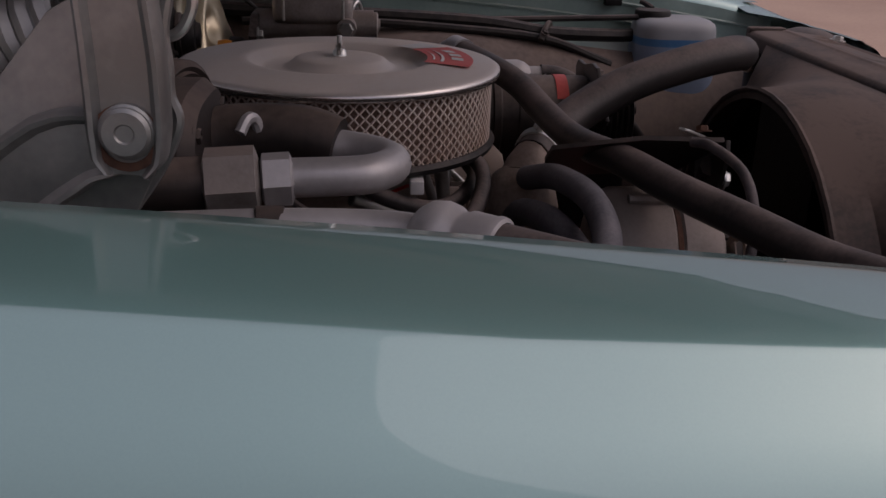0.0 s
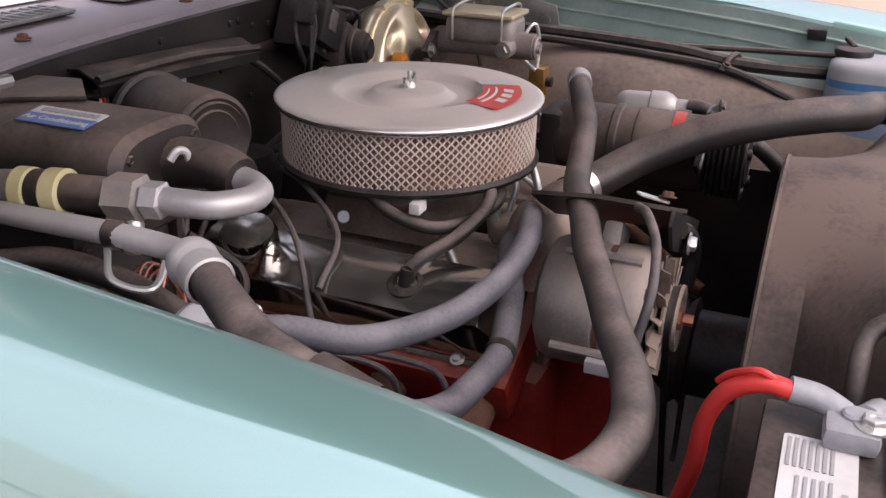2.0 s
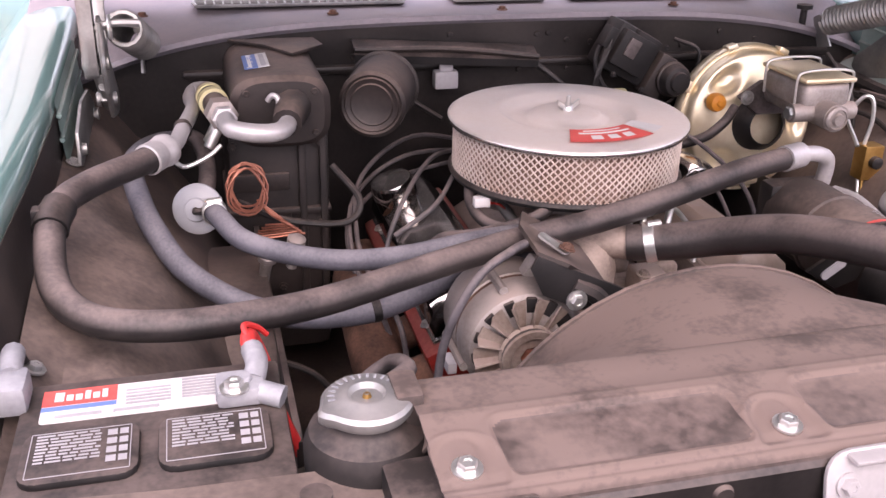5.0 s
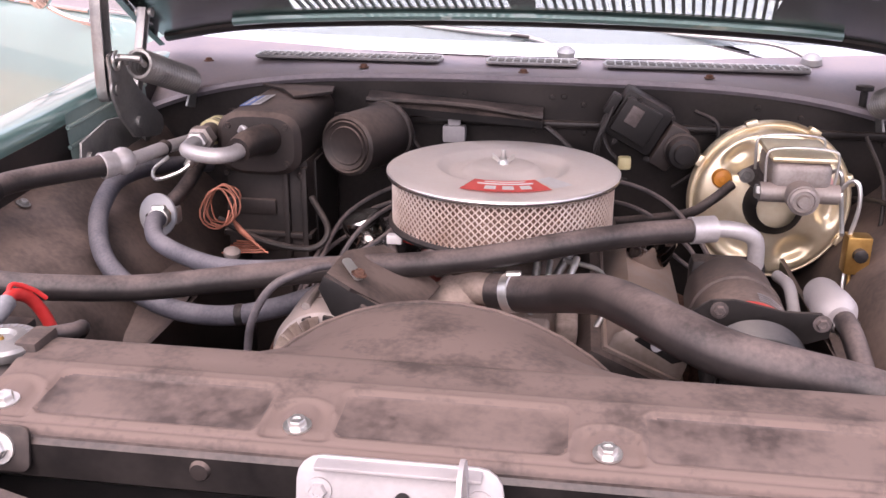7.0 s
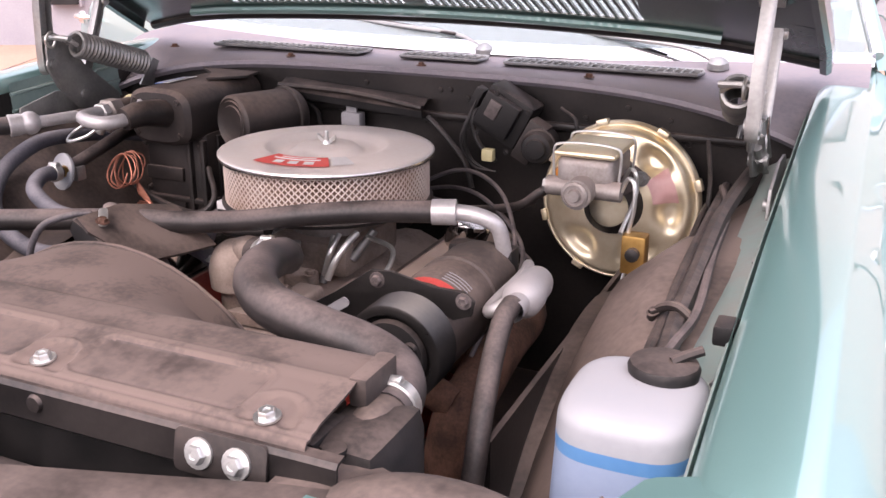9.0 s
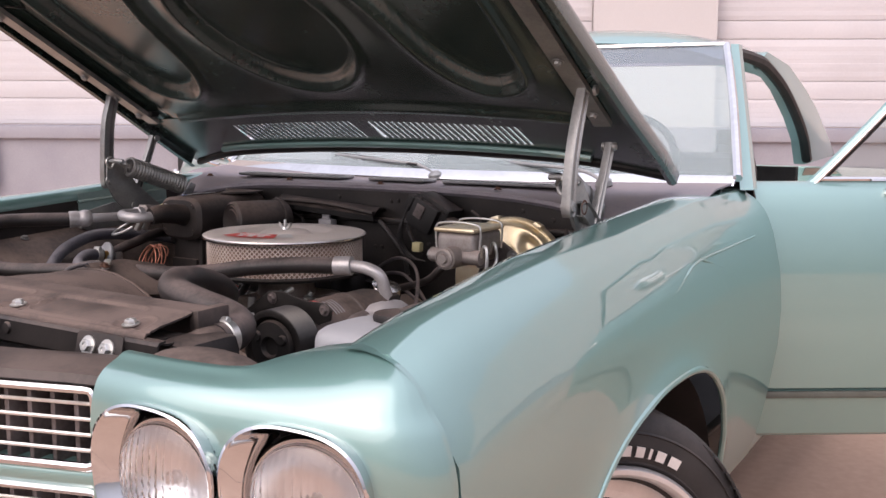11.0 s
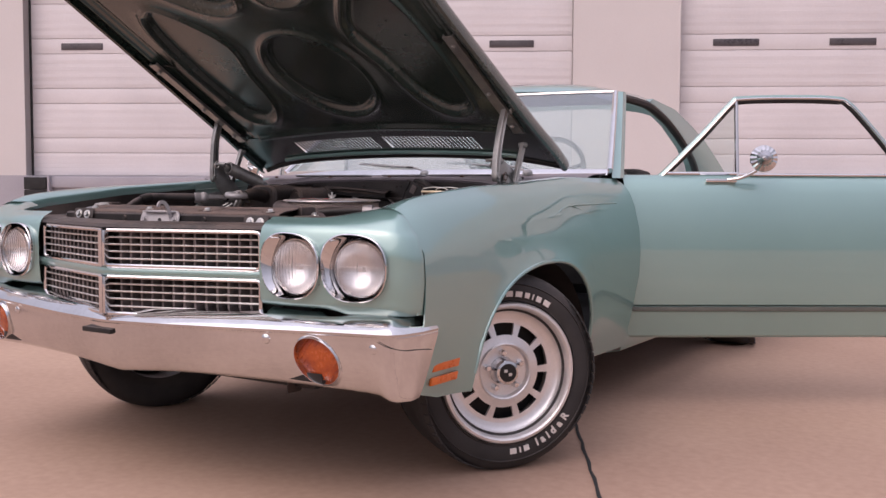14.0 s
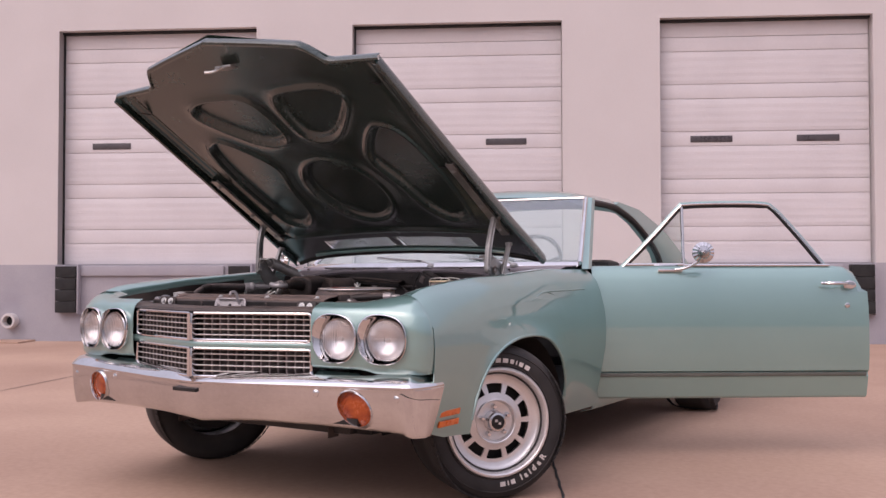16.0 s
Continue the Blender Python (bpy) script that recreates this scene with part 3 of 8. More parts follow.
        for k, hh, pw in ((1.0, -0.008, 2.5), (1.03, 0.01, 2.5), (1.025, 0.0165, 2.5), (0.985, 0.019, 2.45), (0.93, 0.0165, 2.4), (0.82, 0.011, 2.3), (0.5, 0.002, 2.15), (0.2, -0.005, 2.05), (0.0, -0.011, 2.0)):
            ring = []
            for j in range(64):
                a = j * math.tau / 64
                c, sn = math.cos(a), math.sin(a)
                q = (abs(c) ** pw + abs(sn) ** pw) ** (-1 / pw)
                lobe = 1.0 + 0.075 * max(0.0, math.cos(a - (radians(140) if s > 0 else radians(40)))) ** 3
                ox, oy = -s * 0.0115 + 0.0935 * q * c * lobe, 0.002 + 0.0885 * q * sn * lobe
                k1 = min(1.0, k)
                grow = k if k > 1 else 1.0
                ring.append(m @ Vector(((ox * k1 + 0.083 * c * (1 - k1)) * grow, (oy * k1 + 0.083 * sn * (1 - k1)) * grow, hh)))
            rings.append(ring)
        part("bezel", loft(rings, ring=True), CHROME, hl, "pressed chrome bezel")
        part("bucket", lathe([(0.082, -0.02), (0.08, -0.045), (0.03, -0.07), (0, -0.07)], m, 32), BLACK, hl)
        part("reflector", lathe([(0.073, -0.004), (0.066, -0.016), (0.052, -0.03), (0.03, -0.043), (0.012, -0.047), (0, -0.048)], m, 40), SILVERED, hl)
        part("bulb_shield", lathe([(0.009, -0.02), (0.009, -0.008), (0.007, -0.005), (0, -0.004)], m, 16), SILVERED, hl)
        rings = []
        for j in range(25):
            r = 0.0735 * (1 - j / 24.0)
            ring = []
            for i in range(96):
                px, py = r * math.cos(i * math.tau / 96), r * math.sin(i * math.tau / 96)
                flute = 0.0009 * math.sin(px * 560) + (0.0008 * math.sin(py * 420) if py < 0.012 else 0.0)
                ring.append(m @ Vector((px, py, 0.002 + 0.02 * math.sqrt(max(0.0, 1 - (r / 0.0765) ** 2)) + (flute if 0 < j < 24 else 0.0))))
            rings.append(ring)
        part("lens", loft(rings, ring=True), LENS, hl, "fluted clear glass lens", thick=0.003, sharp=180)
    for zz in (0.452, 0.415):
        side_y = -0.385
        bm = prism([(-0.07, -0.011), (0.062, -0.011), (0.07, 0.011), (-0.062, 0.011)], 0.008, Matrix.Translation((s * 0.943, side_y - (0.01 if zz < 0.43 else 0), zz)) @ pose(0, 0, 0, 90, 0, s * 90 - s * 2), 0.002)
        part("side_marker", bm, MARKER, f, "amber side marker lens")
    if s > 0:
        for pts in (((0.29, 0.854), (0.36, 0.874), (0.443, 0.893), (0.66, 0.897), (0.885, 0.9)), ((0.464, 0.895), (0.54, 0.878), (0.612, 0.862), (0.75, 0.874), (0.885, 0.884))):
            part("dent_crease", tube([(curve_at(SIDE, z) - 0.0022, y, z) for y, z in pts], 0.0028, 8, 6), PAINT, f)
    for dz in (0.035, 0.07):
        part("flange_rib", tube([(s * 0.768, y, curve_at(ZC, y) - dz) for y in ((-0.5, -0.2, 0.1, 0.4, 0.62) if s > 0 else (0.3, 0.4, 0.5, 0.62))], 0.004, 6, 4), PAINT_IN, f)

for s in (1, -1):
    part("seam_strip", box((s * 0.945 - 0.0145, -0.545, 0.61), (s * 0.945 + 0.0145, -0.49, 0.735), 0.003), PAINT, car)
# grille
def nose_y(x, c=-0.787, o=-0.642, w=0.485):
    return c + (o - c) * min(1, abs(x) / w) ** 1.08


grille = part("grille", loft([[(x, nose_y(x) + 0.07, z) for x in np.linspace(-0.5, 0.5, 21)] for z in (0.562, 0.835)]), BLACK, car, "chrome and black two-row egg-crate grille", thick=0.004)
for z0, z1 in ((0.717, 0.823), (0.574, 0.685)):
    for s in (1, -1):
        xs = np.linspace(0.012, 0.485, 12)
        pts = [(s * x, nose_y(x) - 0.004, z1) for x in list(xs[:-1]) + [0.474]] + [(s * x, nose_y(0.485) - 0.003, z) for x, z in ((0.481, z1 - 0.002), (0.486, z1 - 0.008), (0.488, z1 - 0.018), (0.488, z0 + 0.018), (0.486, z0 + 0.008), (0.481, z0 + 0.002))] + [(s * x, nose_y(x) - 0.004, z0) for x in [0.474] + list(xs[-2::-1])]
        part("grille_frame", tube(pts, 0.0068, 8, 1, smooth=False), CHROME, grille, "chrome frame")
        part("centre_bar", box((s * 0.001, -0.802, z0), (s * 0.013, -0.765, z1), 0.002), CHROME, grille)
        for k in range(1, 5):
            z = z0 + (z1 - z0) * k / 5
            part("grille_bar", tube([(s * x, nose_y(x) + 0.002, z) for x in xs], 0.0028, 6, 1, smooth=False), ZINC, grille)
        for k in range(1, 14):
            x = 0.012 + 0.473 * k / 14
            part("grille_fin", box((s * x - 0.0045, nose_y(x) + 0.006, z0), (s * x + 0.0045, nose_y(x) + 0.05, z1), 0.001, seg=1), IRON, grille)
part("divider", loft([[(x, nose_y(x) + dy, z) for x in np.linspace(-0.53, 0.53, 23)] for dy, z in ((0.03, 0.684), (-0.002, 0.687), (-0.006, 0.692), (-0.007, 0.701), (-0.006, 0.71), (-0.002, 0.715), (0.03, 0.718))]), PAINT, grille)
part("top_valance", loft([[(x, nose_y(x) + dy, z) for x in np.linspace(-0.55, 0.55, 23)] for dy, z in ((0.0, 0.826), (-0.008, 0.832), (0.0, 0.842), (0.05, 0.85), (0.085, 0.848), (0.09, 0.83))]), FIREWALL, car, "dusty black panel above the grille", thick=0.003)
# bumper
BX = ((0.0, -0.797), (0.06, -0.794), (0.25, -0.772), (0.45, -0.735), (0.6, -0.705), (0.705, -0.685), (0.86, -0.664), (0.925, -0.65), (0.955, -0.622), (0.968, -0.57), (0.972, -0.53), (0.97, -0.46))
path = [(-x, y) for x, y in BX[:0:-1]] + list(BX)
rows = []
for i, (x, y) in enumerate(path):
    a, b = path[max(i - 1, 0)], path[min(i + 1, len(path) - 1)]
    t = Vector((b[0] - a[0], b[1] - a[1])).normalized()
    n = Vector((t.y, -t.x))
    low = curve_at(((0, 0.392), (0.15, 0.402), (0.3, 0.41), (0.6, 0.403), (0.9, 0.392), (0.96, 0.385), (0.98, 0.383)), abs(x))
    up = curve_at(((0, 0.592), (0.6, 0.6), (0.9, 0.605), (0.98, 0.605)), abs(x))
    wrap = curve_at(((0.86, 1.0), (0.955, 0.3), (0.98, 0.2)), abs(x))
    prof = [(-0.15, up + 0.016), (-0.11, up + 0.014), (-0.075, up + 0.006), (-0.05, up + 0.0), (-0.036, up - 0.003), (-0.006, up - 0.03), (0.0, up - 0.037), (-0.002, up - 0.044)]
    prof += [(-wrap * q, low + (up - 0.05 - low) * g) for q, g in ((0.006, 1.0), (0.01, 0.8), (0.016, 0.6), (0.022, 0.45), (0.03, 0.3), (0.038, 0.18), (0.05, 0.06), (0.07, 0.0), (0.09, 0.04))]
    slant = 0.075 * max(0.0, (y + 0.6) / 0.14)
    rows.append([(x + n.x * o, y + n.y * o - slant * min(1.0, max(0.0, (up - 0.05 - z) / (up - 0.05 - low))), z) for o, z in prof])
dense = [smooth_path([r[k] for r in rows], 26) for k in range(len(rows[0]))]
dense = [smooth_path([d[i] for d in dense[7:]], 6) for i in range(len(dense[0]))], dense[:8]
skin = loft(dense[1])
loft(dense[0], skin)
bmesh.ops.remove_doubles(skin, verts=skin.verts, dist=0.0004)
LAMP = [Matrix.Translation((q * 0.713, -0.6745, 0.481)) @ pose(0, 0, 0, 101, 0, q * 9) for q in (1, -1)]


def lamp_oval(lm, co):
    v = lm.inverted() @ co
    q = 1 if lm.translation.x > 0 else -1
    u, w = v.x * math.cos(0.7 * q) + v.y * math.sin(-0.7 * q), v.x * math.sin(0.7 * q) + v.y * math.cos(0.7 * q)
    return (u / 0.0755) ** 2 + (w / 0.0605) ** 2


bmesh.ops.delete(skin, geom=[f for f in skin.faces if f.calc_center_median().y < -0.6 and any(lamp_oval(lm, f.calc_center_median()) < 1 for lm in LAMP)], context="FACES")
bumper = part("front_bumper", shell(skin, 0.003), CHROME, car, "chrome steel front bumper with worn edges", sharp=50)
for s, lm in zip((1, -1), LAMP):
    tip = lm @ pose(0, 0, 0, 0, 0, -40 * s)
    pl = part("parking_lamp", lathe([(1.25, -0.03), (1.12, -0.014), (1.03, -0.006), (1.015, -0.001), (1.0, -0.001), (0.985, -0.004), (0.97, -0.024), (0.9, -0.04)], tip, 48, sx=0.074, sy=0.059), CHROME, car, "amber parking lamp recessed in the bumper")
    part("amber_lens", lathe([(1.06, -0.034), (0.97, -0.022), (0.7, -0.014), (0.35, -0.011), (0.0, -0.01)], tip, 48, sx=0.074, sy=0.059), AMBER, pl, "ribbed amber lens")
    for k in range(9):
        h = 0.047 * math.sqrt(max(0.05, 1 - ((k - 4) / 5) ** 2))
        part("lens_rib", box((-0.06 + k * 0.0146, -h, -0.019), (-0.057 + k * 0.0146, h, -0.0125), 0.001, m=tip, seg=1), AMBER, pl)
    for x, z in ((0.888, 0.528), (0.56, 0.535)):
        y = curve_at(BX, x) + 0.008
        part("bumper_bolt", lathe([(0.015, 0), (0.013, 0.004), (0.006, 0.0065), (0, 0.007)], axis((s * x, y + 0.002, z), (s * 0.2, -1, 0)), 20), CHROME, bumper)
part("plate_slot", box((-0.1, -0.7985, 0.513), (0.03, -0.78, 0.528), 0.003), BLACK, bumper, "dark slot in the bumper")
part("corner_crease", tube([(0.905, -0.6565, 0.548), (0.935, -0.645, 0.535), (0.9595, -0.61, 0.525), (0.9695, -0.56, 0.522), (0.9725, -0.5, 0.515)], 0.0011, 6), BLACK, bumper, "dark crease in the bumper corner")
part("valance", loft([[(x, curve_at(BX, abs(x)) + dy, z) for x in np.linspace(-0.7, 0.7, 25)] for dy, z in ((0.1, 0.6), (0.115, 0.5), (0.12, 0.44), (0.16, 0.42))]), FIREWALL, car, "black valance behind the bumper", thick=0.003)
# underside boxes; the front ones are added, unseen, to block light below
for x0, x1, y0, y1, z0, z1 in ((-0.56, 0.56, -0.4, 0.62, 0.36, 0.385), (-0.5, 0.5, -0.42, -0.36, 0.33, 0.4), (-0.3, 0.3, 0.0, 0.3, 0.25, 0.36), (-0.2, 0.2, 0.25, 0.9, 0.22, 0.36), (-0.75, 0.75, 0.7, 3.6, 0.25, 0.32), (-0.72, 0.72, -0.66, -0.38, 0.425, 0.44)):
    part("underbody_shade_block", box((x0, y0, z0), (x1, y1, z1), 0.02), FIREWALL, car)


# wheels
def letter_mesh(ch, size, depth, m):
    """One bold letter of the built-in font, its foot in the middle of the local origin."""
    txt = bpy.data.curves.new("letter", "FONT")
    txt.body, txt.size, txt.align_x, txt.extrude, txt.offset, txt.resolution_u = ch, size, "CENTER", depth, 0.0012, 3
    ob = new("letter", txt)
    me = bpy.data.meshes.new_from_object(ob.evaluated_get(bpy.context.evaluated_depsgraph_get()))
    bpy.data.objects.remove(ob)
    bm = bmesh.new()
    bm.from_mesh(me)
    bm.transform(m)
    return bm


def wheel(label):
    w = thing("wheel", label, "wheel")
    R = 0.326
    prof = [(0.2, -0.1), (0.215, -0.108), (0.245, -0.118), (0.285, -0.118), (0.308, -0.108), (0.321, -0.094), (R, -0.075), (R + 0.001, 0), (R, 0.075), (0.321, 0.094), (0.308, 0.108), (0.285, 0.118), (0.245, 0.118), (0.215, 0.108), (0.2, 0.1)]
    ty = part("tyre", lathe(prof, pose(0, 0, 0, 0, 90, 0), 72), TYRE, w, "black radial tyre with raised white lettering")
    ang = math.tau / 56
    for r in range(4):
        bm = bmesh.new()
        for k in range(56):
            a = k * ang + (r % 2) * ang / 2
            box((-0.0155, -0.0155, R - 0.004), (0.0155, 0.0155, R + 0.0012), 0.001, m=pose(-0.054 + r * 0.036, 0, 0) @ pose(0, 0, 0, math.degrees(a), 0, 18 if r % 2 else -18), bm=bm, seg=1)
        tagged(part("tread", bm, TYRE, ty), kind="stuff")
    for r in (0.29, 0.238):
        part("sidewall_ridge", lathe([(r - 0.003, 0.116), (r, 0.1205), (r + 0.003, 0.116)], pose(0, 0, 0, 0, 90, 0), 64), TYRE, ty)
    # raised white marks along the sidewall: plain blocks, and one word
    for a0, widths in ((57, (7.5, 7, 7.5, 7.5, 7.5, 7.5, 6, 3.5, 6.5, 7.5)), (-107, (6.5, 3.6, 7.5))):
        a = a0
        for wd in widths:
            rows = []
            for k in range(5):
                q = radians(a + 0.4 + (wd - 2.2) * k / 4)
                rows.append([(0.1225, -rr * math.cos(q), rr * math.sin(q)) for rr in (0.249, 0.267)] + [(0.117, -rr * math.cos(q), rr * math.sin(q)) for rr in (0.267, 0.249)])
            part("raised_mark", loft(rows, ring=True), LETTER, ty)
            a += wd
    a = -146
    for ch, wd in zip("Radial", (7.2, 6.6, 6.8, 3.4, 6.6, 3.4)):
        q = radians(a + wd / 2)
        # the foot of each letter points away from the hub on the lower half
        spot = Matrix.Translation((0.1195, -0.267 * math.cos(q), 0.267 * math.sin(q))) @ pose(0, 0, 0, -math.degrees(q) - 90, 0, 0) @ Matrix(((0, 0, 1, 0), (1, 0, 0, 0), (0, 1, 0, 0), (0, 0, 0, 1)))
        part("raised_letter", letter_mesh(ch, 0.035, 0.0025, spot), LETTER, ty)
        a += wd
    turn = pose(0, 0, 0, 0, 90, 0)
    rim = part("rim", lathe([(0.218, -0.09), (0.21, 0.0), (0.212, 0.08), (0.222, 0.112), (0.229, 0.1195), (0.2315, 0.116), (0.2315, 0.121), (0.227, 0.1275), (0.219, 0.1285), (0.213, 0.124), (0.2095, 0.115), (0.2075, 0.102), (0.203, 0.091), (0.196, 0.083), (0.186, 0.0775), (0.172, 0.075)], turn, 80), WHEEL, w, "machined silver slotted wheel rim")
    n = 10
    bm = bmesh.new()
    for k in range(n):
        a0, a1 = k * math.tau / n, (k + 1) * math.tau / n
        for q0, q1 in ((a0, a0 + (a1 - a0) * 0.125), (a1 - (a1 - a0) * 0.125, a1)):
            loft([[(x, r * math.cos(q), r * math.sin(q)) for q in (q0, q1)] for r, x in ((0.159, 0.0745), (0.15, 0.076), (0.135, 0.079), (0.12, 0.082))], bm)
        for ring in (((0.173, 0.075), (0.159, 0.0745)), ((0.12, 0.082), (0.107, 0.085), (0.094, 0.089))):
            loft([[(x, r * math.cos(a0 + (a1 - a0) * j / 8), r * math.sin(a0 + (a1 - a0) * j / 8)) for j in range(9)] for r, x in ring], bm)
    bmesh.ops.remove_doubles(bm, verts=bm.verts, dist=0.0005)
    part("wheel_disc", bm, WHEEL, rim, thick=0.009)
    part("hub_bowl", lathe([(0.095, 0.089), (0.09, 0.0925), (0.086, 0.09), (0.082, 0.072), (0.045, 0.068)], turn, 48), WHEEL, rim)
    part("brake_drum", lathe([(0, 0.02), (0.175, 0.02), (0.175, -0.05), (0, -0.05)], pose(0, 0, 0, 0, 90, 0), 40), BLACK, w)
    cap = part("centre_cap", lathe([(0.045, 0.06), (0.043, 0.1), (0.038, 0.112), (0.03, 0.114), (0.029, 0.11)], pose(0, 0, 0, 0, 90, 0), 32), CHROME, w, "chrome centre cap with black disc")
    part("cap_disc", lathe([(0.03, 0.109), (0.028, 0.113), (0, 0.114)], pose(0, 0, 0, 0, 90, 0), 32), BLACK, cap)
    for y, z in ((-0.008, 0.006), (0.008, -0.006)):
        part("emblem_flag", box((0.1135, y - 0.006, z - 0.005), (0.1155, y + 0.006, z + 0.005), 0.001, seg=1), LETTER, cap)
    for k in range(5):
        a = k * math.tau / 5 + 0.4
        part("lug_nut", lathe([(0.011, 0.06), (0.011, 0.088), (0.008, 0.096), (0, 0.097)], Matrix.Translation((0, 0.061 * math.cos(a), 0.061 * math.sin(a))) @ pose(0, 0, 0, 0, 90, 0), 6), CHROME, w)
    return w


HZ = GZ + 0.326
w0 = wheel("steered front wheel with white-lettered tyre and slotted rim")
w0.matrix_basis = pose(0.825, 0.12, HZ, 0, 0, -38)
w1 = copy_thing(w0, pose(-0.825, 0.12, HZ, 0, 0, 150))
w2 = copy_thing(w0, pose(0.8, 3.16, HZ, 40, 0, 0))
w3 = copy_thing(w0, pose(-0.8, 3.16, HZ, 0, 0, 180))
for w in (w2, w3):
    w["label"] = "rear wheel with white-lettered tyre and slotted rim"
for w in (w0, w1, w2, w3):
    tagged(w, group="wheels of the car")

# body behind the doors
for s in (1, -1):
    rows = []
    for y in sorted(set([2.42, 2.6, 3.7, 3.95, 4.2] + [3.16 - 0.37 + 0.74 * k / 16 for k in range(17)])):
        low = arch_z(y, 3.16, 0.37, 0.33)
        zc = curve_at(((2.42, 1.0), (3.0, 0.98), (4.2, 0.93)), y)
        row = [(0.74, y, zc - 0.03), (0.75, y, zc), (0.8, y, zc + 0.003), (0.87, y, zc - 0.012), (0.92, y, zc - 0.06)]
        for k in range(7):
            z = zc - 0.1 + (low - zc + 0.1) * k / 6
            row.append((curve_at(SIDE, z) + 0.0, y, z))
        rows.append([(s * x, yy, z) for x, yy, z in row])
    part("quarter_panel", loft(rows), PAINT, car, "teal rear quarter panel", thick=0.004)
    part("rocker", loft([[(s * x, y, z) for x, z in ((0.86, 0.4), (0.915, 0.385), (0.918, 0.33), (0.9, 0.285), (0.84, 0.27))] for y in (1.06, 1.8, 2.6, 2.8)]), PAINT, car, "teal sill below the door", thick=0.004)
    sail = [(1.9, 1.39), (1.95, 1.408), (2.29, 1.38), (2.6, 1.306), (2.84, 1.235), (3.15, 1.11), (3.35, 1.02), (2.68, 1.0), (2.6, 1.1), (2.44, 1.19), (2.2, 1.288), (1.96, 1.352)]
    part("sail_panel", prism(sail, 0.05, Matrix(((0, 0, s, s * 0.655), (1, 0, 0, 0), (0, 1, 0, 0), (0, 0, 0, 1))), 0.008), PAINT, car)
    part("pillar_seal", tube([(s * 0.71, 2.67, 1.02), (s * 0.71, 2.58, 1.11), (s * 0.71, 2.42, 1.197), (s * 0.707, 2.18, 1.295), (s * 0.703, 1.92, 1.36), (s * 0.7, 1.75, 1.375), (s * 0.695, 1.52, 1.38)], 0.02, 8), BLACK, car)
    part("a_pillar", loft([[(s * (0.885 + dx), 1.03 + dy, 1.0), (s * (0.71 + dx), 1.49 + dy, 1.4)] for dx, dy in ((-0.012, -0.02), (0.016, 0.0), (0.014, 0.045), (-0.025, 0.045), (-0.012, -0.02))]), PAINT, car)
    part("a_pillar_trim", tube([(s * 0.868, 1.0, 1.03), (s * 0.79, 1.22, 1.22), (s * 0.697, 1.468, 1.395)], 0.0125, 8), CHROME, car, "bright windshield trim")
rows = []
for y, z, w in ((1.43, 1.395, 0.69), (1.47, 1.42, 0.7), (1.65, 1.452, 0.69), (2.0, 1.462, 0.68), (2.2, 1.448, 0.66), (2.34, 1.39, 0.64)):
    rows.append([(w * u, y + 0.05 * abs(u) ** 2 * (1 if y < 1.5 else 0), z + 0.026 * (1 - u * u) - (0.045 if y < 1.5 else 0.06) * abs(u) ** 5) for u in np.linspace(-1.02, 1.02, 17)])
part("roof", loft(rows), PAINT, car, "teal painted cab roof", thick=0.012)
GL = lambda u: [(0.86 * u, 0.85 + 0.16 * u * u, 1.03), (0.775 * u, 1.14 + 0.11 * u * u, 1.24), (0.69 * u, 1.385 + 0.085 * u * u, 1.395)]
ws = part("windshield", loft([GL(u) for u in np.linspace(-1, 1, 21)]), HAZED, car, "curved windshield with a pale film", thick=0.004)
ws.visible_shadow = False
tb = part("tint_band", loft([[(0.7185 * u, 1.288 + 0.094 * u * u, 1.333), (0.7015 * u, 1.338 + 0.09 * u * u, 1.364), (0.688 * u, 1.38 + 0.085 * u * u, 1.391)] for u in np.linspace(-1, 1, 21)]), TINT, ws, "violet sun band", thick=0.002)
tb.visible_shadow = False
part("header_trim", tube([(0.69 * u, 1.385 + 0.085 * u * u, 1.398) for u in np.linspace(-1, 1, 13)], 0.009, 8, 2), CHROME, ws)
part("base_trim", loft([[(0.865 * u, 0.845 + 0.16 * u * u + dy, z) for dy, z in ((-0.03, 1.012), (-0.022, 1.022), (0.0, 1.036), (0.008, 1.034))] for u in np.linspace(-1, 1, 23)]), CHROME, ws, "bright trim below the windshield", thick=0.002)
part("rear_view_mirror", box((-0.1, 1.34, 1.3), (0.1, 1.36, 1.345), 0.012), BLACK, car)
part("dashboard", loft([[(x, y, z) for y, z in ((0.95, 1.01), (1.1, 1.035), (1.25, 1.03), (1.3, 0.97), (1.28, 0.75))] for x in (-0.84, -0.4, 0, 0.4, 0.84)]), INTERIOR, car, "black dashboard", thick=0.01)
sw = Matrix.Translation((0.4, 1.36, 1.02)) @ pose(0, 0, 0, 62, 0, 0)
bm = tube([sw @ Vector((0.19 * math.cos(a), 0.19 * math.sin(a), 0)) for a in np.linspace(0, math.tau, 33)], 0.012, 8, 1, smooth=False)
for a in (0.3, math.pi - 0.3, -math.pi / 2):
    tube([sw @ Vector((0.19 * math.cos(a), 0.19 * math.sin(a), 0)), sw @ Vector((0, 0, -0.03))], 0.009, 8, 1, bm)
part("steering_wheel", bm, INTERIOR, car, "black three-spoke steering wheel")
part("bench_seat", box((-0.66, 1.9, 0.45), (0.66, 2.12, 1.06), 0.06), INTERIOR, car, "black vinyl bench seat back")
part("cab_floor", box((-0.8, 0.72, 0.33), (0.8, 2.45, 0.36)), INTERIOR, car)
part("cab_bulkhead", box((-0.72, 2.42, 0.36), (0.72, 2.46, 1.0)), INTERIOR, car)
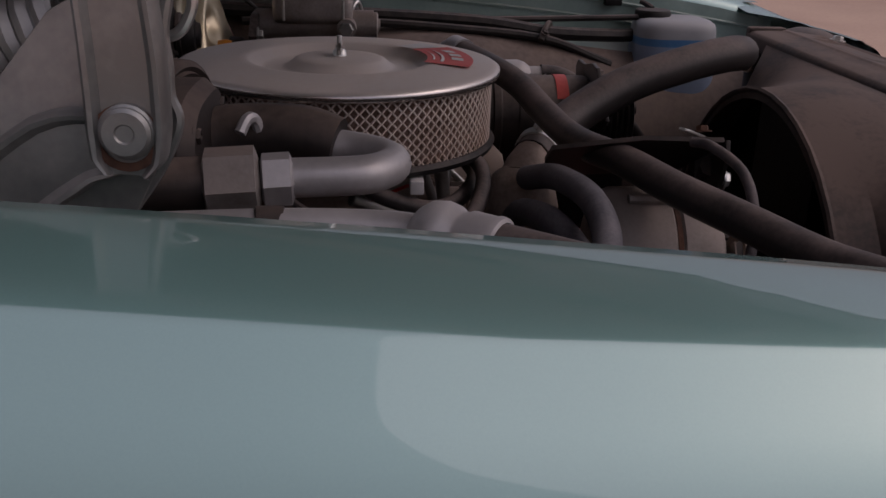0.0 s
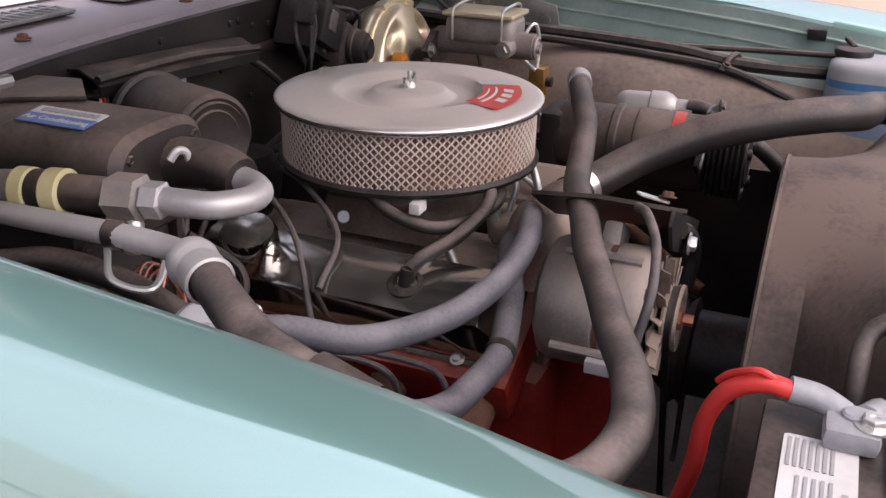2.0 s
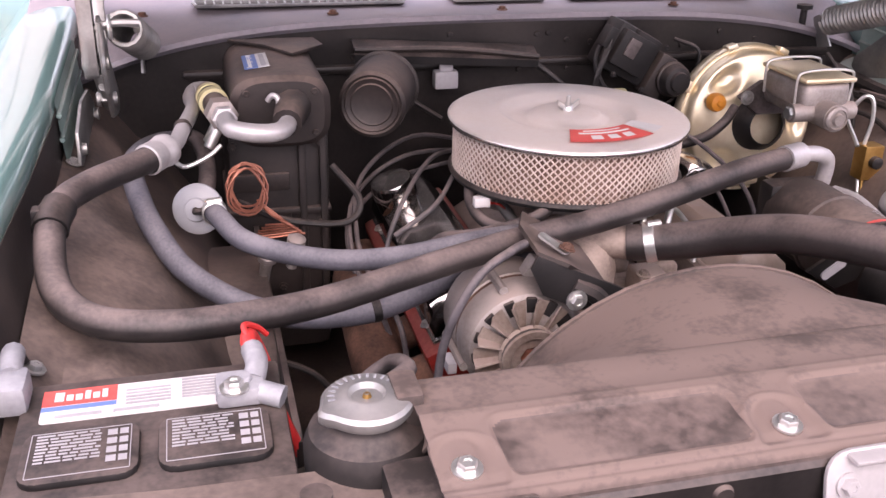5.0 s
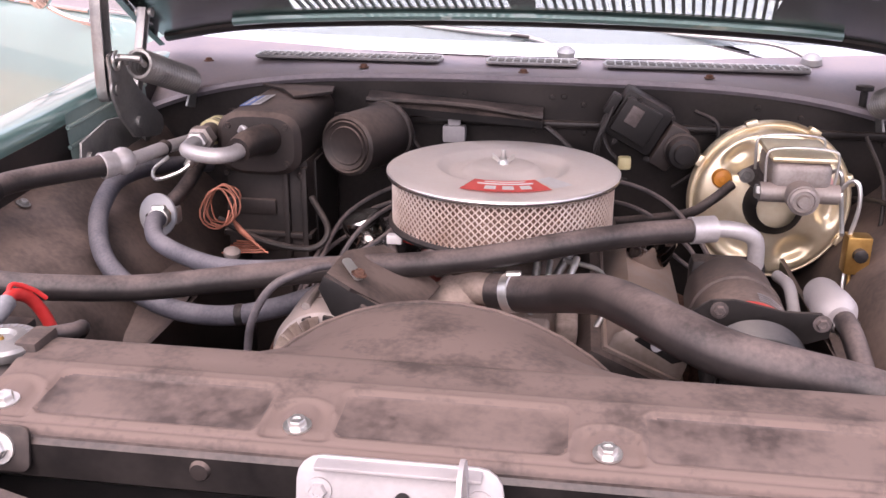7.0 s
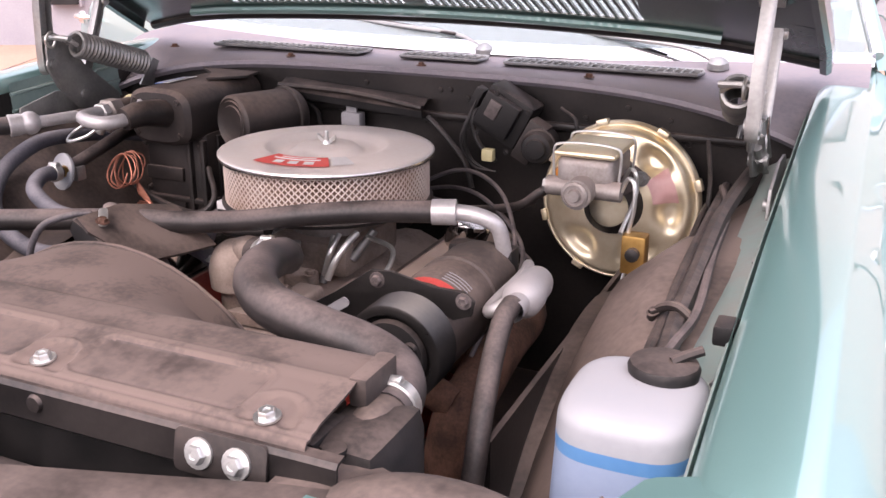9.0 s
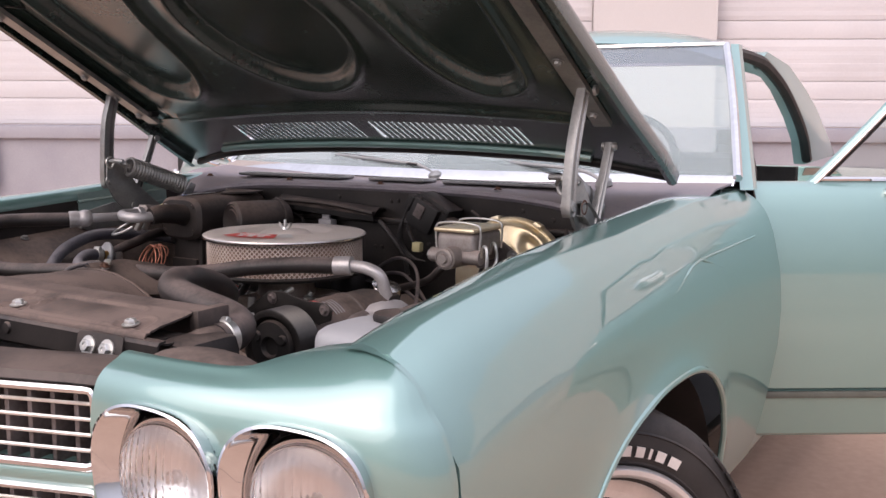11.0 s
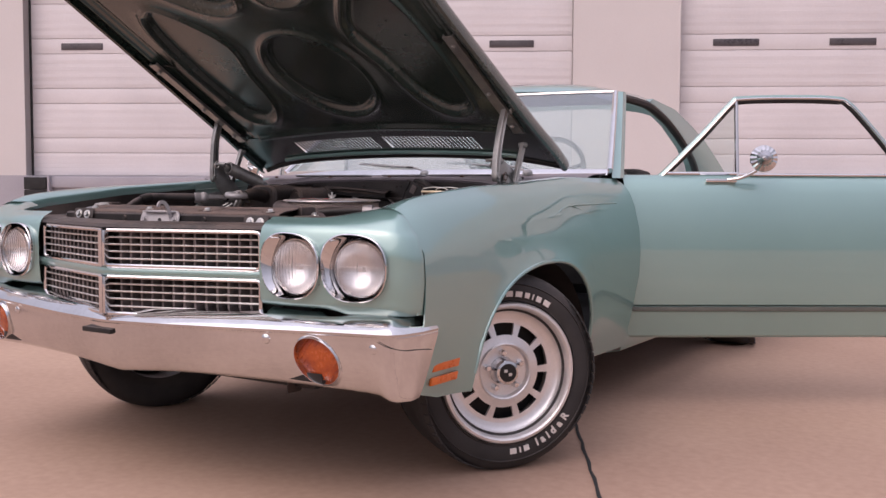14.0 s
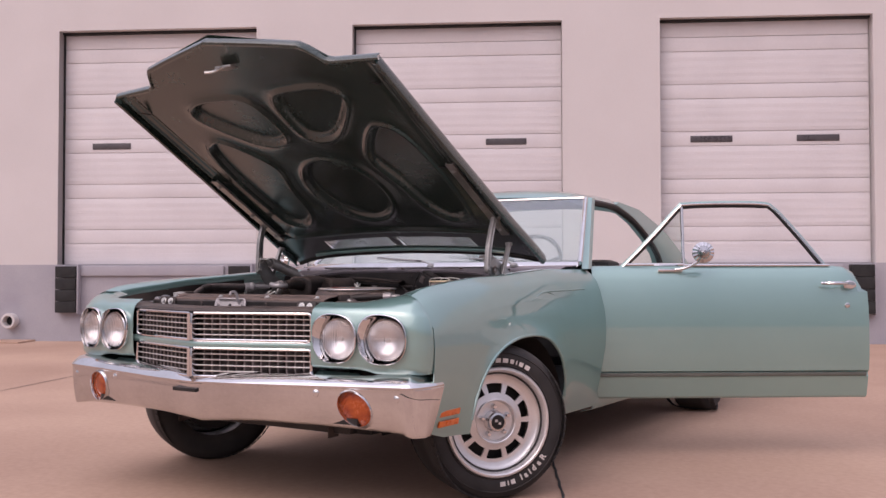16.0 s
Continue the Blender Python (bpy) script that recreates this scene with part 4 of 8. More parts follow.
part("bed_floor", box((-0.72, 2.47, 0.62), (0.72, 4.18, 0.65)), PAINT, car)
part("tailgate", box((-0.74, 4.16, 0.4), (0.74, 4.2, 0.93), 0.01), PAINT, car)

# both doors stand open; the passenger's is the mirror image of the driver's
def build_door(mirror, label):
    def dpart(name, bm, material, parent=None, label="", **kw):
        bm.transform(mirror)
        return part(name, bm, material, parent, label, **kw)

    DM = Matrix.Translation((0.955, 1.09, 0)) @ pose(0, 0, 0, 0, 0, 34)
    SK = ((0.335, 0.05), (0.345, 0.036), (0.4, 0.022), (0.448, 0.012), (0.456, 0.018), (0.47, 0.018), (0.478, 0.004), (0.55, -0.004), (0.68, -0.006), (0.8, -0.001), (0.88, 0.01), (0.94, 0.024), (0.98, 0.04), (1.0, 0.055), (1.014, 0.075), (1.016, 0.1))
    rows = []
    for k in range(29):
        u = -0.05 + 1.422 * k / 28
        tail = max(0, (u - 1.24) / 0.132)
        rows.append([DM @ Vector((min(u, 1.345 + 0.027 * math.cos(max(0, (z - 0.85) * 8))) if k == 28 else u, w, z - (0.09 * tail ** 2.2 if z > 0.9 else 0))) for z, w in SK])
    door = dpart("car_door", loft(rows), PAINT, car, label, thick=0.004)
    dpart("door_inner", box((0.01, 0.05, 0.345), (1.33, 0.13, 0.93), 0.02, m=DM), INTERIOR, door, "black inner door panel")
    dpart("door_molding", box((-0.02, 0.004, 0.45), (1.36, 0.016, 0.468), 0.003, m=DM), MOLDING, door, "grey rubber door molding")
    dpart("door_edge", box((1.335, 0.03, 0.36), (1.36, 0.12, 0.88), 0.008, m=DM), PAINT, door)
    FR = [(0.1, 1.0), (0.138, 1.03), (0.29, 1.18), (0.42, 1.318), (0.46, 1.338), (0.66, 1.345), (0.86, 1.342), (0.93, 1.315), (1.05, 1.18), (1.18, 1.015)]
    dpart("window_frame", tube([DM @ Vector((u, 0.087 + (z - 1.0) * 0.12, z)) for u, z in FR], 0.0125, 8), PAINT, door, "teal door window frame")
    dpart("frame_trim", tube([DM @ Vector((u, 0.075 + (z - 1.0) * 0.12, z - 0.003)) for u, z in FR], 0.0055, 8), CHROME, door, "bright window trim")
    dpart("window_seal", tube([DM @ Vector((u + (0.012 if u < 0.4 else -0.012 if u > 0.9 else 0), 0.087 + (z - 1.0) * 0.12, z - (0.013 if 0.4 <= u <= 0.9 else 0))) for u, z in FR], 0.011, 8), BLACK, door, "black window seal")
    dpart("vent_post", tube([DM @ Vector((0.438, 0.085, 1.01)), DM @ Vector((0.44, 0.125, 1.335))], 0.009, 8), CHROME, door)
    dpart("vent_base", tube([DM @ Vector((0.13, 0.085, 1.022)), DM @ Vector((0.438, 0.085, 1.022))], 0.008, 8), CHROME, door)
    vg = dpart("vent_glass", prism([(0.15, 1.03), (0.43, 1.03), (0.43, 1.31)], 0.004, DM @ Matrix(((1, 0, 0, 0), (0, 0, 1, 0.098), (0, 1, 0, 0), (0, 0, 0, 1)))), GLASS, door, "clear vent window")
    vg.visible_shadow = False
    dpart("belt_trim", tube([DM @ Vector((0.44, 0.07, 1.018)), DM @ Vector((1.2, 0.07, 1.018))], 0.007, 8), CHROME, door)
    dpart("mirror_arm", tube([DM @ Vector(p) for p in ((0.38, 0.035, 0.995), (0.43, 0.01, 1.004), (0.475, -0.025, 1.03), (0.493, -0.04, 1.055))], (0.008, 0.0065), 10), CHROME, door, "chrome mirror arm")
    dpart("mirror_foot", box((0.29, 0.028, 0.985), (0.42, 0.055, 1.0), 0.006, m=DM), CHROME, door)
    mm = Matrix.Translation(DM @ Vector((0.503, -0.045, 1.082))) @ (Vector((0.45, -1, 0.05)).to_track_quat("Z", "Y").to_matrix().to_4x4()) @ Matrix.Scale(1.02, 4)
    dish = lathe([(0, -0.016), (0.05, -0.014), (0.054, -0.006), (0.053, 0.0), (0.036, 0.02), (0.018, 0.034), (0.013, 0.04), (0, 0.042)], mm, 32)
    for v in dish.verts:
        q = mm.inverted() @ v.co
        if q.z > 0.001 and round(math.atan2(q.y, q.x) / (math.tau / 32)) % 2:
            v.co = mm @ Vector((q.x * 0.86, q.y * 0.86, q.z - 0.004))
    dpart("mirror_head", dish, CHROME, door, "fluted chrome mirror back", sharp=12)
    dpart("door_handle", tube([DM @ Vector(p) for p in ((1.13, -0.004, 0.925), (1.16, -0.035, 0.925), (1.22, -0.038, 0.925), (1.265, -0.006, 0.922))], 0.009, 8), CHROME, door, "chrome pull handle")
    dpart("handle_button", lathe([(0.024, 0), (0.024, 0.012), (0.018, 0.02), (0, 0.021)], axis(DM @ Vector((1.272, 0.004, 0.915)), DM.to_3x3() @ Vector((0, -1, 0))), 20, sx=1.4), CHROME, door)
    dpart("door_lock", lathe([(0.014, 0), (0.013, 0.008), (0.006, 0.01), (0, 0.009)], axis(DM @ Vector((1.26, 0.002, 0.812)), DM.to_3x3() @ Vector((0, -1, 0))), 20), CHROME, door)


build_door(Matrix(), "open teal driver door")
build_door(Matrix.Diagonal((-1, 1, 1, 1)), "open teal passenger door")

# ---- hood ----
SL = 0.56
HN = Vector((0, SL, 1)).normalized()


def hood_p(x, y, d=0.0):
    return Vector((x, y, 1.13 + SL * (0.615 - y))) + HN * d


def hood_half(y):
    return curve_at(((-0.61, 0.74), (0.0, 0.755), (0.5, 0.775), (0.68, 0.79)), y)


def nose_edge(x):
    return curve_at(((0, -0.745), (0.3, -0.689), (0.43, -0.661), (0.5, -0.57), (0.8, -0.56)), abs(x))


def crown(x):
    """The hood is higher along its middle than at its sides."""
    return 0.02 * np.maximum(0.0, 1 - (x / 0.76) ** 2)


def outline_dist(poly, x, y):
    """Distance of grid points from a closed outline, below zero within it."""
    best, odd = np.full(x.shape, 9.0), np.zeros(x.shape, bool)
    for i in range(len(poly)):
        (ax, ay), (bx, by) = poly[i - 1], poly[i]
        t = np.clip(((x - ax) * (bx - ax) + (y - ay) * (by - ay)) / ((bx - ax) ** 2 + (by - ay) ** 2), 0, 1)
        best = np.minimum(best, np.hypot(x - ax - t * (bx - ax), y - ay - t * (by - ay)))
        if ay != by:
            odd ^= ((ay > y) != (by > y)) & (x < (bx - ax) * (y - ay) / (by - ay) + ax)
    return np.where(odd, -best, best)


def soft_outline(pts):
    ring = smooth_path([(x, y, 0) for x, y in pts + pts[:2]], 5)
    return [(v.x, v.y) for v in ring[5:-5]] + [(v.x, v.y) for v in ring[-5:-1]]


OVAL = [(0.012 + 0.19 * math.cos(a), 0.195 + 0.212 * math.sin(a)) for a in np.linspace(0, math.tau, 41)[:-1]]
SIDEP = soft_outline([(0.46, -0.2), (0.52, -0.185), (0.56, -0.09), (0.575, 0.1), (0.565, 0.3), (0.54, 0.4), (0.45, 0.42), (0.375, 0.33), (0.34, 0.15), (0.3, 0.0), (0.37, -0.12)])
FRONTP = soft_outline([(0.1, -0.42), (0.25, -0.44), (0.37, -0.43), (0.41, -0.375), (0.31, -0.26), (0.21, -0.185), (0.13, -0.17), (0.07, -0.2), (0.062, -0.31)])


def relief(x, y):
    """How far the inner panel is pressed up (+) towards the skin or stands proud (-)."""
    side, front, oval = outline_dist(SIDEP, np.abs(x - 0.01), y), outline_dist(FRONTP, np.abs(x - 0.01), y), outline_dist(OVAL, x, y)
    d = np.minimum(oval, np.minimum(side, front))
    pit = 0.02 / (1 + np.exp(np.clip((d + 0.004) * 520, -50, 50)))
    rib = -0.013 * np.exp(-((d - 0.02) / 0.0125) ** 2) - 0.004 * np.exp(-((d - 0.03) / 0.03) ** 2)
    cross = -0.012 * np.exp(-((y - 0.515 - 0.03 * (x / 0.6) ** 2) / 0.016) ** 2) * (np.abs(x) < 0.62)
    rim = -0.008 * np.exp(-((np.abs(x) - 0.715) / 0.012) ** 2) + 0.006 * np.exp(-((np.abs(x) - 0.665) / 0.014) ** 2)
    return pit + rib + cross + rim


NX, NY = 288, 264
U, V = np.meshgrid(np.linspace(-1, 1, NX + 1), np.linspace(0, 1, NY + 1), indexing="ij")
EDGE = np.interp(np.abs(U * 0.74), (0, 0.3, 0.43, 0.5, 0.8), (-0.745, -0.689, -0.661, -0.57, -0.56))
HY = 0.555 + (EDGE - 0.555) * V
HX = U * np.interp(np.maximum(HY, -0.57), (-0.61, 0.0, 0.5, 0.68), (0.74, 0.755, 0.775, 0.79))
HD = relief(HX, HY) + crown(HX) - 0.012 * np.maximum(0, 1 - (1 - np.abs(U)) / 0.03) ** 2
k = HD / math.sqrt(1 + SL * SL)
rows_in = np.stack((HX, HY + SL * k, 1.13 + SL * (0.615 - HY) + k), -1)
rows_out = []
for i in range(0, NX + 1, 9):
    out = []
    for j in range(0, NY + 1, 8):
        u, v, x, y = U[i, j], V[i, j], HX[i, j], HY[i, j]
        out.append(hood_p(x, y, 0.052 + 0.02 * (1 - u * u) + (0.02 * max(0, 1 - abs(x) / 0.3) if y < 0.3 else 0) - 0.045 * max(0, 1 - (1 - abs(u)) / 0.06) ** 2 - 0.03 * max(0, (v - 0.93) / 0.07)))
    rows_out.append(out)
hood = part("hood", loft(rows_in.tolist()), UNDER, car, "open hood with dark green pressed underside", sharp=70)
part("hood_skin", loft(rows_out), PAINT, hood, "teal outer hood skin", sharp=60)
for s in (1, -1):
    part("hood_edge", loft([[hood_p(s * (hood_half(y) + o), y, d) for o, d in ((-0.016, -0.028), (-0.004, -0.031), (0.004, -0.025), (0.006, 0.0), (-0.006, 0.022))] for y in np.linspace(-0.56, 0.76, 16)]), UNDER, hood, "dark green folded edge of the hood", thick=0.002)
lipx = np.linspace(-0.74, 0.74, 61)
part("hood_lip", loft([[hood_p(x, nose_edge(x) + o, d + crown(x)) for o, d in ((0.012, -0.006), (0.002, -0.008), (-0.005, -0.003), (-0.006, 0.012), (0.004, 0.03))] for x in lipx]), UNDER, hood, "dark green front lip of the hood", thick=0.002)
# rear strip with ventilation slots
def vy(x):
    return 0.012 * (x / 0.47) ** 2 + 0.04 * max(0.0, (abs(x) - 0.5) / 0.29) ** 2


def strip(x0, x1, y0, y1, name="rear_strip", n=10):
    return part(name, loft([[hood_p(x, y + (vy(x) if y > 0.552 else 0.0), 0.002 + crown(x)) for y in ((0.545 if y0 < 0.552 else y0), (y0 + y1) / 2, y1)] for x in np.linspace(x0, x1, n)]), UNDER, hood, thick=0.003)


strip(-0.785, 0.785, 0.551, 0.577, n=24)
strip(-0.79, 0.79, 0.655, 0.70, n=24)
strip(-0.785, -0.462, 0.577, 0.655)
strip(0.462, 0.785, 0.577, 0.655)
strip(-0.028, 0.02, 0.577, 0.655)
for x0, x1 in ((-0.462, -0.028), (0.02, 0.462)):
    for k in range(24):
        x = x0 + (x1 - x0) * (k + 0.5) / 24
        bm = loft([[hood_p(x + q, 0.575 + vy(x), d + crown(x)), hood_p(x + q + 0.012, 0.657 + vy(x), d + crown(x))] for q, d in ((-0.0034, 0), (0.0034, 0), (0.0034, 0.005), (-0.0034, 0.005), (-0.0034, 0))])
        part("vent_slat", bm, UNDER, hood)
part("rear_seal", tube([hood_p(x, 0.705 + vy(x), crown(x) - 0.002) for x in np.linspace(-0.78, 0.78, 15)], 0.011, 8, 2), BLACK, hood, "black rubber hood seal")
part("pale_edge", tube([hood_p(x, 0.675 + vy(x), crown(x) - 0.008) for x in np.linspace(-0.6, 0.6, 15)], 0.009, 8, 2), PAINT, hood)
part("hood_striker", box((-0.045, -0.012, -0.014), (0.045, 0.03, -0.002), 0.004, m=Matrix.Translation(hood_p(0.02, -0.64, 0))), STEEL, hood, "steel hood latch striker")
part("striker_pin", tube([hood_p(0.02, -0.64, -0.01), hood_p(0.0, -0.66, -0.05), hood_p(-0.03, -0.67, -0.06)], 0.006, 8), ZINC, hood)
for s in (1, -1):
    part("side_buffer", box((-0.02, -0.015, -0.016), (0.02, 0.015, 0), 0.004, m=Matrix.Translation(hood_p(s * 0.69, 0.5, 0))), BLACK, hood)
    part("edge_slot", box((-0.012, -0.03, -0.004), (0.012, 0.03, 0.0), 0.003, m=Matrix.Translation(hood_p(s * 0.66, -0.46, -0.013))), BLACK, hood)
    part("edge_slot", box((-0.008, -0.025, -0.004), (0.008, 0.025, 0.0), 0.003, m=Matrix.Translation(hood_p(s * 0.64, 0.05, -0.005))), BLACK, hood)

# hinges
for s in (1, -1):
    X = lambda off: Matrix(((0, 0, s, s * off), (1, 0, 0, 0), (0, 1, 0, 0), (0, 0, 0, 1)))
    h = part("hood_hinge", prism([(0.29, 0.87), (0.3, 0.915), (0.4, 0.935), (0.5, 0.925), (0.565, 0.885), (0.56, 0.85), (0.36, 0.845)], 0.005, X(0.745), 0.0015), STEEL, car, "grey steel hood hinge with coil spring")

    def channel(pts, w, x_out, x_in, name):
        """A pressed U-section arm along points (y, z, width factor)."""
        path = smooth_path([(p[0], p[1], 0) for p in pts], 5)
        rows = []
        for i, c in enumerate(path):
            d = (path[min(i + 1, len(path) - 1)] - path[max(i - 1, 0)]).normalized()
            nrm = Vector((-d.y, d.x, 0))
            ww = w * curve_at([(k, p[2]) for k, p in enumerate(pts)], i / 5) / 2
            rows.append([(s * x, (c + nrm * q * ww).x, (c + nrm * q * ww).y) for q, x in ((-0.94, x_in), (-1, (x_in + x_out) / 2), (-0.97, x_out - 0.002), (-0.88, x_out), (-0.76, x_out - 0.0005), (-0.6, x_out - 0.0045), (0.6, x_out - 0.0045), (0.76, x_out - 0.0005), (0.88, x_out), (0.97, x_out - 0.002), (1, (x_in + x_out) / 2), (0.94, x_in))])
        return part(name, loft(rows), STEEL, h, "grey pressed steel hinge arm", thick=0.003)
    channel([(0.3655, 0.979, 0.6), (0.365, 0.986, 0.95), (0.364, 1.0, 1.05), (0.364, 1.03, 1.05), (0.3655, 1.06, 1.0), (0.3685, 1.11, 1.0), (0.376, 1.17, 0.95), (0.397, 1.24, 0.85)] if s < 0 else [(0.33, 0.979, 0.6), (0.329, 0.986, 0.95), (0.328, 1.0, 1.05), (0.332, 1.05, 1.0), (0.344, 1.11, 1.0), (0.364, 1.17, 0.95), (0.393, 1.238, 0.85)], 0.035 if s < 0 else 0.03, 0.732 if s < 0 else 0.72, 0.712 if s < 0 else 0.7, "front_arm")
    channel([(0.372, 0.991, 0.7), (0.4, 0.985, 1.0), (0.45, 0.948, 1.0), (0.5, 0.915, 1.0), (0.54, 0.895, 0.8)], 0.042, 0.724, 0.708, "lower_arm")
    part("link_flange", tube([(s * 0.703, y, z) for y, z in ((0.346, 1.06), (0.35, 1.041), (0.349, 1.026), (0.349, 1.011), (0.346, 0.998), (0.355, 0.977), (0.371, 0.954))], 0.003, 8), STEEL, h)
    part("spring_eye", tube([(s * 0.69, y, z) for y, z in ((0.354, 1.068), (0.345, 1.064), (0.338, 1.054), (0.344, 1.04), (0.354, 1.037), (0.362, 1.048), (0.36, 1.062))], 0.0028, 8), ZINC, h)
    part("lower_link", prism([(0.35, 1.06), (0.372, 1.066), (0.4, 1.05), (0.45, 0.99), (0.545, 0.915), (0.55, 0.895), (0.53, 0.88), (0.49, 0.885), (0.42, 0.9), (0.37, 0.95), (0.352, 0.985)], 0.006, X(0.703), 0.002), STEEL, h, "grey steel hinge link")
    part("link_rib", tube([(s * 0.712, 0.4, 0.955), (s * 0.714, 0.45, 0.925), (s * 0.714, 0.52, 0.905)], 0.008, 8), STEEL, h)
    channel([(0.44, 0.92, 1), (0.466, 0.985, 0.9), (0.5, 1.055, 0.8), (0.53, 1.122, 0.8)], 0.026, 0.722, 0.706, "rear_arm")
    for y, z, r, x in ((0.364 if s < 0 else 0.328, 0.9995, 0.0118, 0.7285 if s < 0 else 0.7165), (0.394, 1.232, 0.01, 0.733), (0.44, 0.925, 0.011, 0.723), (0.529, 1.116, 0.009, 0.723), (0.32, 0.885, 0.009, 0.744), (0.545, 0.87, 0.012, 0.744)):
        part("pivot_bolt", lathe([(r * 1.1, -0.001), (r * 1.1, 0.001), (r, 0.002), (r, 0.004), (r * 0.85, 0.0055), (r * 0.4, 0.0055), (r * 0.33, 0.0045), (0, 0.0045)], axis((s * x, y, z), (s, 0, 0)), 28), ZINC if r > 0.012 else STEEL, h)
        part("pivot_bolt", lathe([(r, 0), (r, 0.006), (0, 0.007)], axis((s * (0.703 if x < 0.74 else 0.744), y, z), (-s, 0, 0)), 20), STEEL, h)
    part("rust_ring", lathe([(0.0118, 0), (0.0158, 0.0006), (0.0118, 0.0012)], axis((s * 0.7282, 0.3645, 0.9965), (s, 0, 0)), 24), RUST, h)
    part("hood_bracket", loft([[hood_p(s * 0.7 + o, y, d) for o, d in ((-0.02, -0.01), (-0.02, -0.022), (0.02, -0.022), (0.02, -0.01))] for y in np.linspace(0.02, 0.53, 6)]), STEEL, h, "grey steel hood bracket", thick=0.003)
    for y in (0.06, 0.3, 0.48):
        part("bracket_bolt", bolt(hood_p(s * 0.7, y, -0.026), -HN, 0.008), STEEL, h)
    a, b = Vector((s * 0.676, 0.382, 1.046)), Vector((s * 0.655, 0.6, 0.972))
    ax = axis(a, b - a)
    ln = (b - a).length
    part("spring", tube([ax @ Vector((0.024 * math.cos(q), 0.024 * math.sin(q), 0.02 + (ln - 0.04) * q / (math.tau * 19))) for q in np.linspace(0, math.tau * 19, 19 * 14)], 0.0048, 6, 1, smooth=False), STEEL, h, "steel coil spring")
    part("spring_hook", tube([ax @ Vector(p) for p in ((0.024, 0, 0.022), (0.012, 0.004, 0.0), (-0.008, 0.004, -0.018), (-0.022, 0, -0.008), (-0.02, -0.004, 0.008))], 0.0048, 8), ZINC, h)
    part("spring_post", tube([(s * 0.72, 0.36, 1.045), (s * 0.69, 0.358, 1.056), (s * 0.65, 0.362, 1.055)], 0.006, 8), STEEL, h)
    part("spring_anchor", prism([(0.57, 0.93), (0.62, 0.985), (0.64, 0.975), (0.61, 0.92)], 0.005, X(0.66), 0.001), STEEL, h)


# ---- engine bay: fixed sheet metal ----
part("firewall", prism([(-0.77, 0.28), (0.77, 0.28)] + [(x, 0.992 - 0.062 * (abs(x) / 0.72) ** 4) for x in np.linspace(0.77, -0.77, 31)], 0.02, Matrix.Translation((0, 0.66, 0)) @ pose(0, 0, 0, 90, 0, 0)), FIREWALL, car, "black painted steel firewall")
part("firewall_swage", box((-0.6, 0.625, 0.9), (0.7, 0.645, 0.915), 0.006), FIREWALL, car)
random.seed(4)
for k in range(26):
    x, z = random.uniform(-0.15, 0.74), random.choice((0.955, 0.935, 0.9, 0.84))
    part("firewall_rivet", lathe([(0.006, 0), (0.005, 0.003), (0, 0.004)], axis((x, 0.6395, z + random.uniform(-0.01, 0.01)), (0, -1, 0)), 8), FIREWALL, car)
cy = lambda x: 0.648 - 0.02 * (abs(x) / 0.75) ** 2
drop = lambda x: 0.062 * min(1.2, abs(x) / 0.72) ** 4
rows = [[(x, cy(x) - 0.006, 0.982 - drop(x)), (x, cy(x) - 0.014, 0.99 - drop(x)), (x, cy(x) - 0.01, 0.9985 - drop(x)), (x, cy(x) + 0.01, 1.0 - drop(x)), (x, 0.69, 1.0 - 0.6 * drop(x)), (x, 0.725, 1.001 - 0.2 * drop(x)), (x, 0.8, 1.003), (x, 0.845, 1.012), (x, 0.86 + 0.15 * (x / 0.86) ** 2, 1.02)] for x in np.linspace(-0.86, 0.86, 41)]
cowl = part("cowl", loft(rows), COWL, car, "dusty lilac grey cowl panel with vents", thick=0.004)
for x0, x1 in ((-0.565, -0.18), (-0.075, 0.104), (0.165, 0.558)):
    y0, y1, z = 0.728, 0.795, 1.0045
    vb = part("cowl_vent", box((x0, y0, z), (x1, y1, z + 0.004), 0.001, seg=1), BLACK, car, "black cowl air intake grid")
    part("vent_rim", tube([(x0, y0, z + 0.005), (x1, y0, z + 0.005), (x1 + 0.006, (y0 + y1) / 2, z + 0.005), (x1, y1, z + 0.005), (x0, y1, z + 0.005), (x0 - 0.006, (y0 + y1) / 2, z + 0.005), (x0, y0, z + 0.005)], 0.0035, 6, 1, smooth=False), STEEL, vb)
    n = int((x1 - x0) / 0.016)
    for k in range(1, n):
        x = x0 + (x1 - x0) * k / n
        part("grid_bar", box((x - 0.0014, y0, z + 0.003), (x + 0.0014, y1, z + 0.008), m=None), STEEL, vb)
    part("grid_bar", box((x0, (y0 + y1) / 2 - 0.0015, z + 0.003), (x1, (y0 + y1) / 2 + 0.0015, z + 0.009)), STEEL, vb)
for x, y in ((-0.324, 0.68), (0.0, 0.675), (0.36, 0.677), (-0.66, 0.7)):
    part("cowl_bolt", bolt((x, y, 1.0), (0, 0, 1), 0.007), RUST, cowl)
part("cowl_opening", box((0.035, 0.838, 1.012), (0.075, 0.852, 1.03), 0.002), BLACK, car)
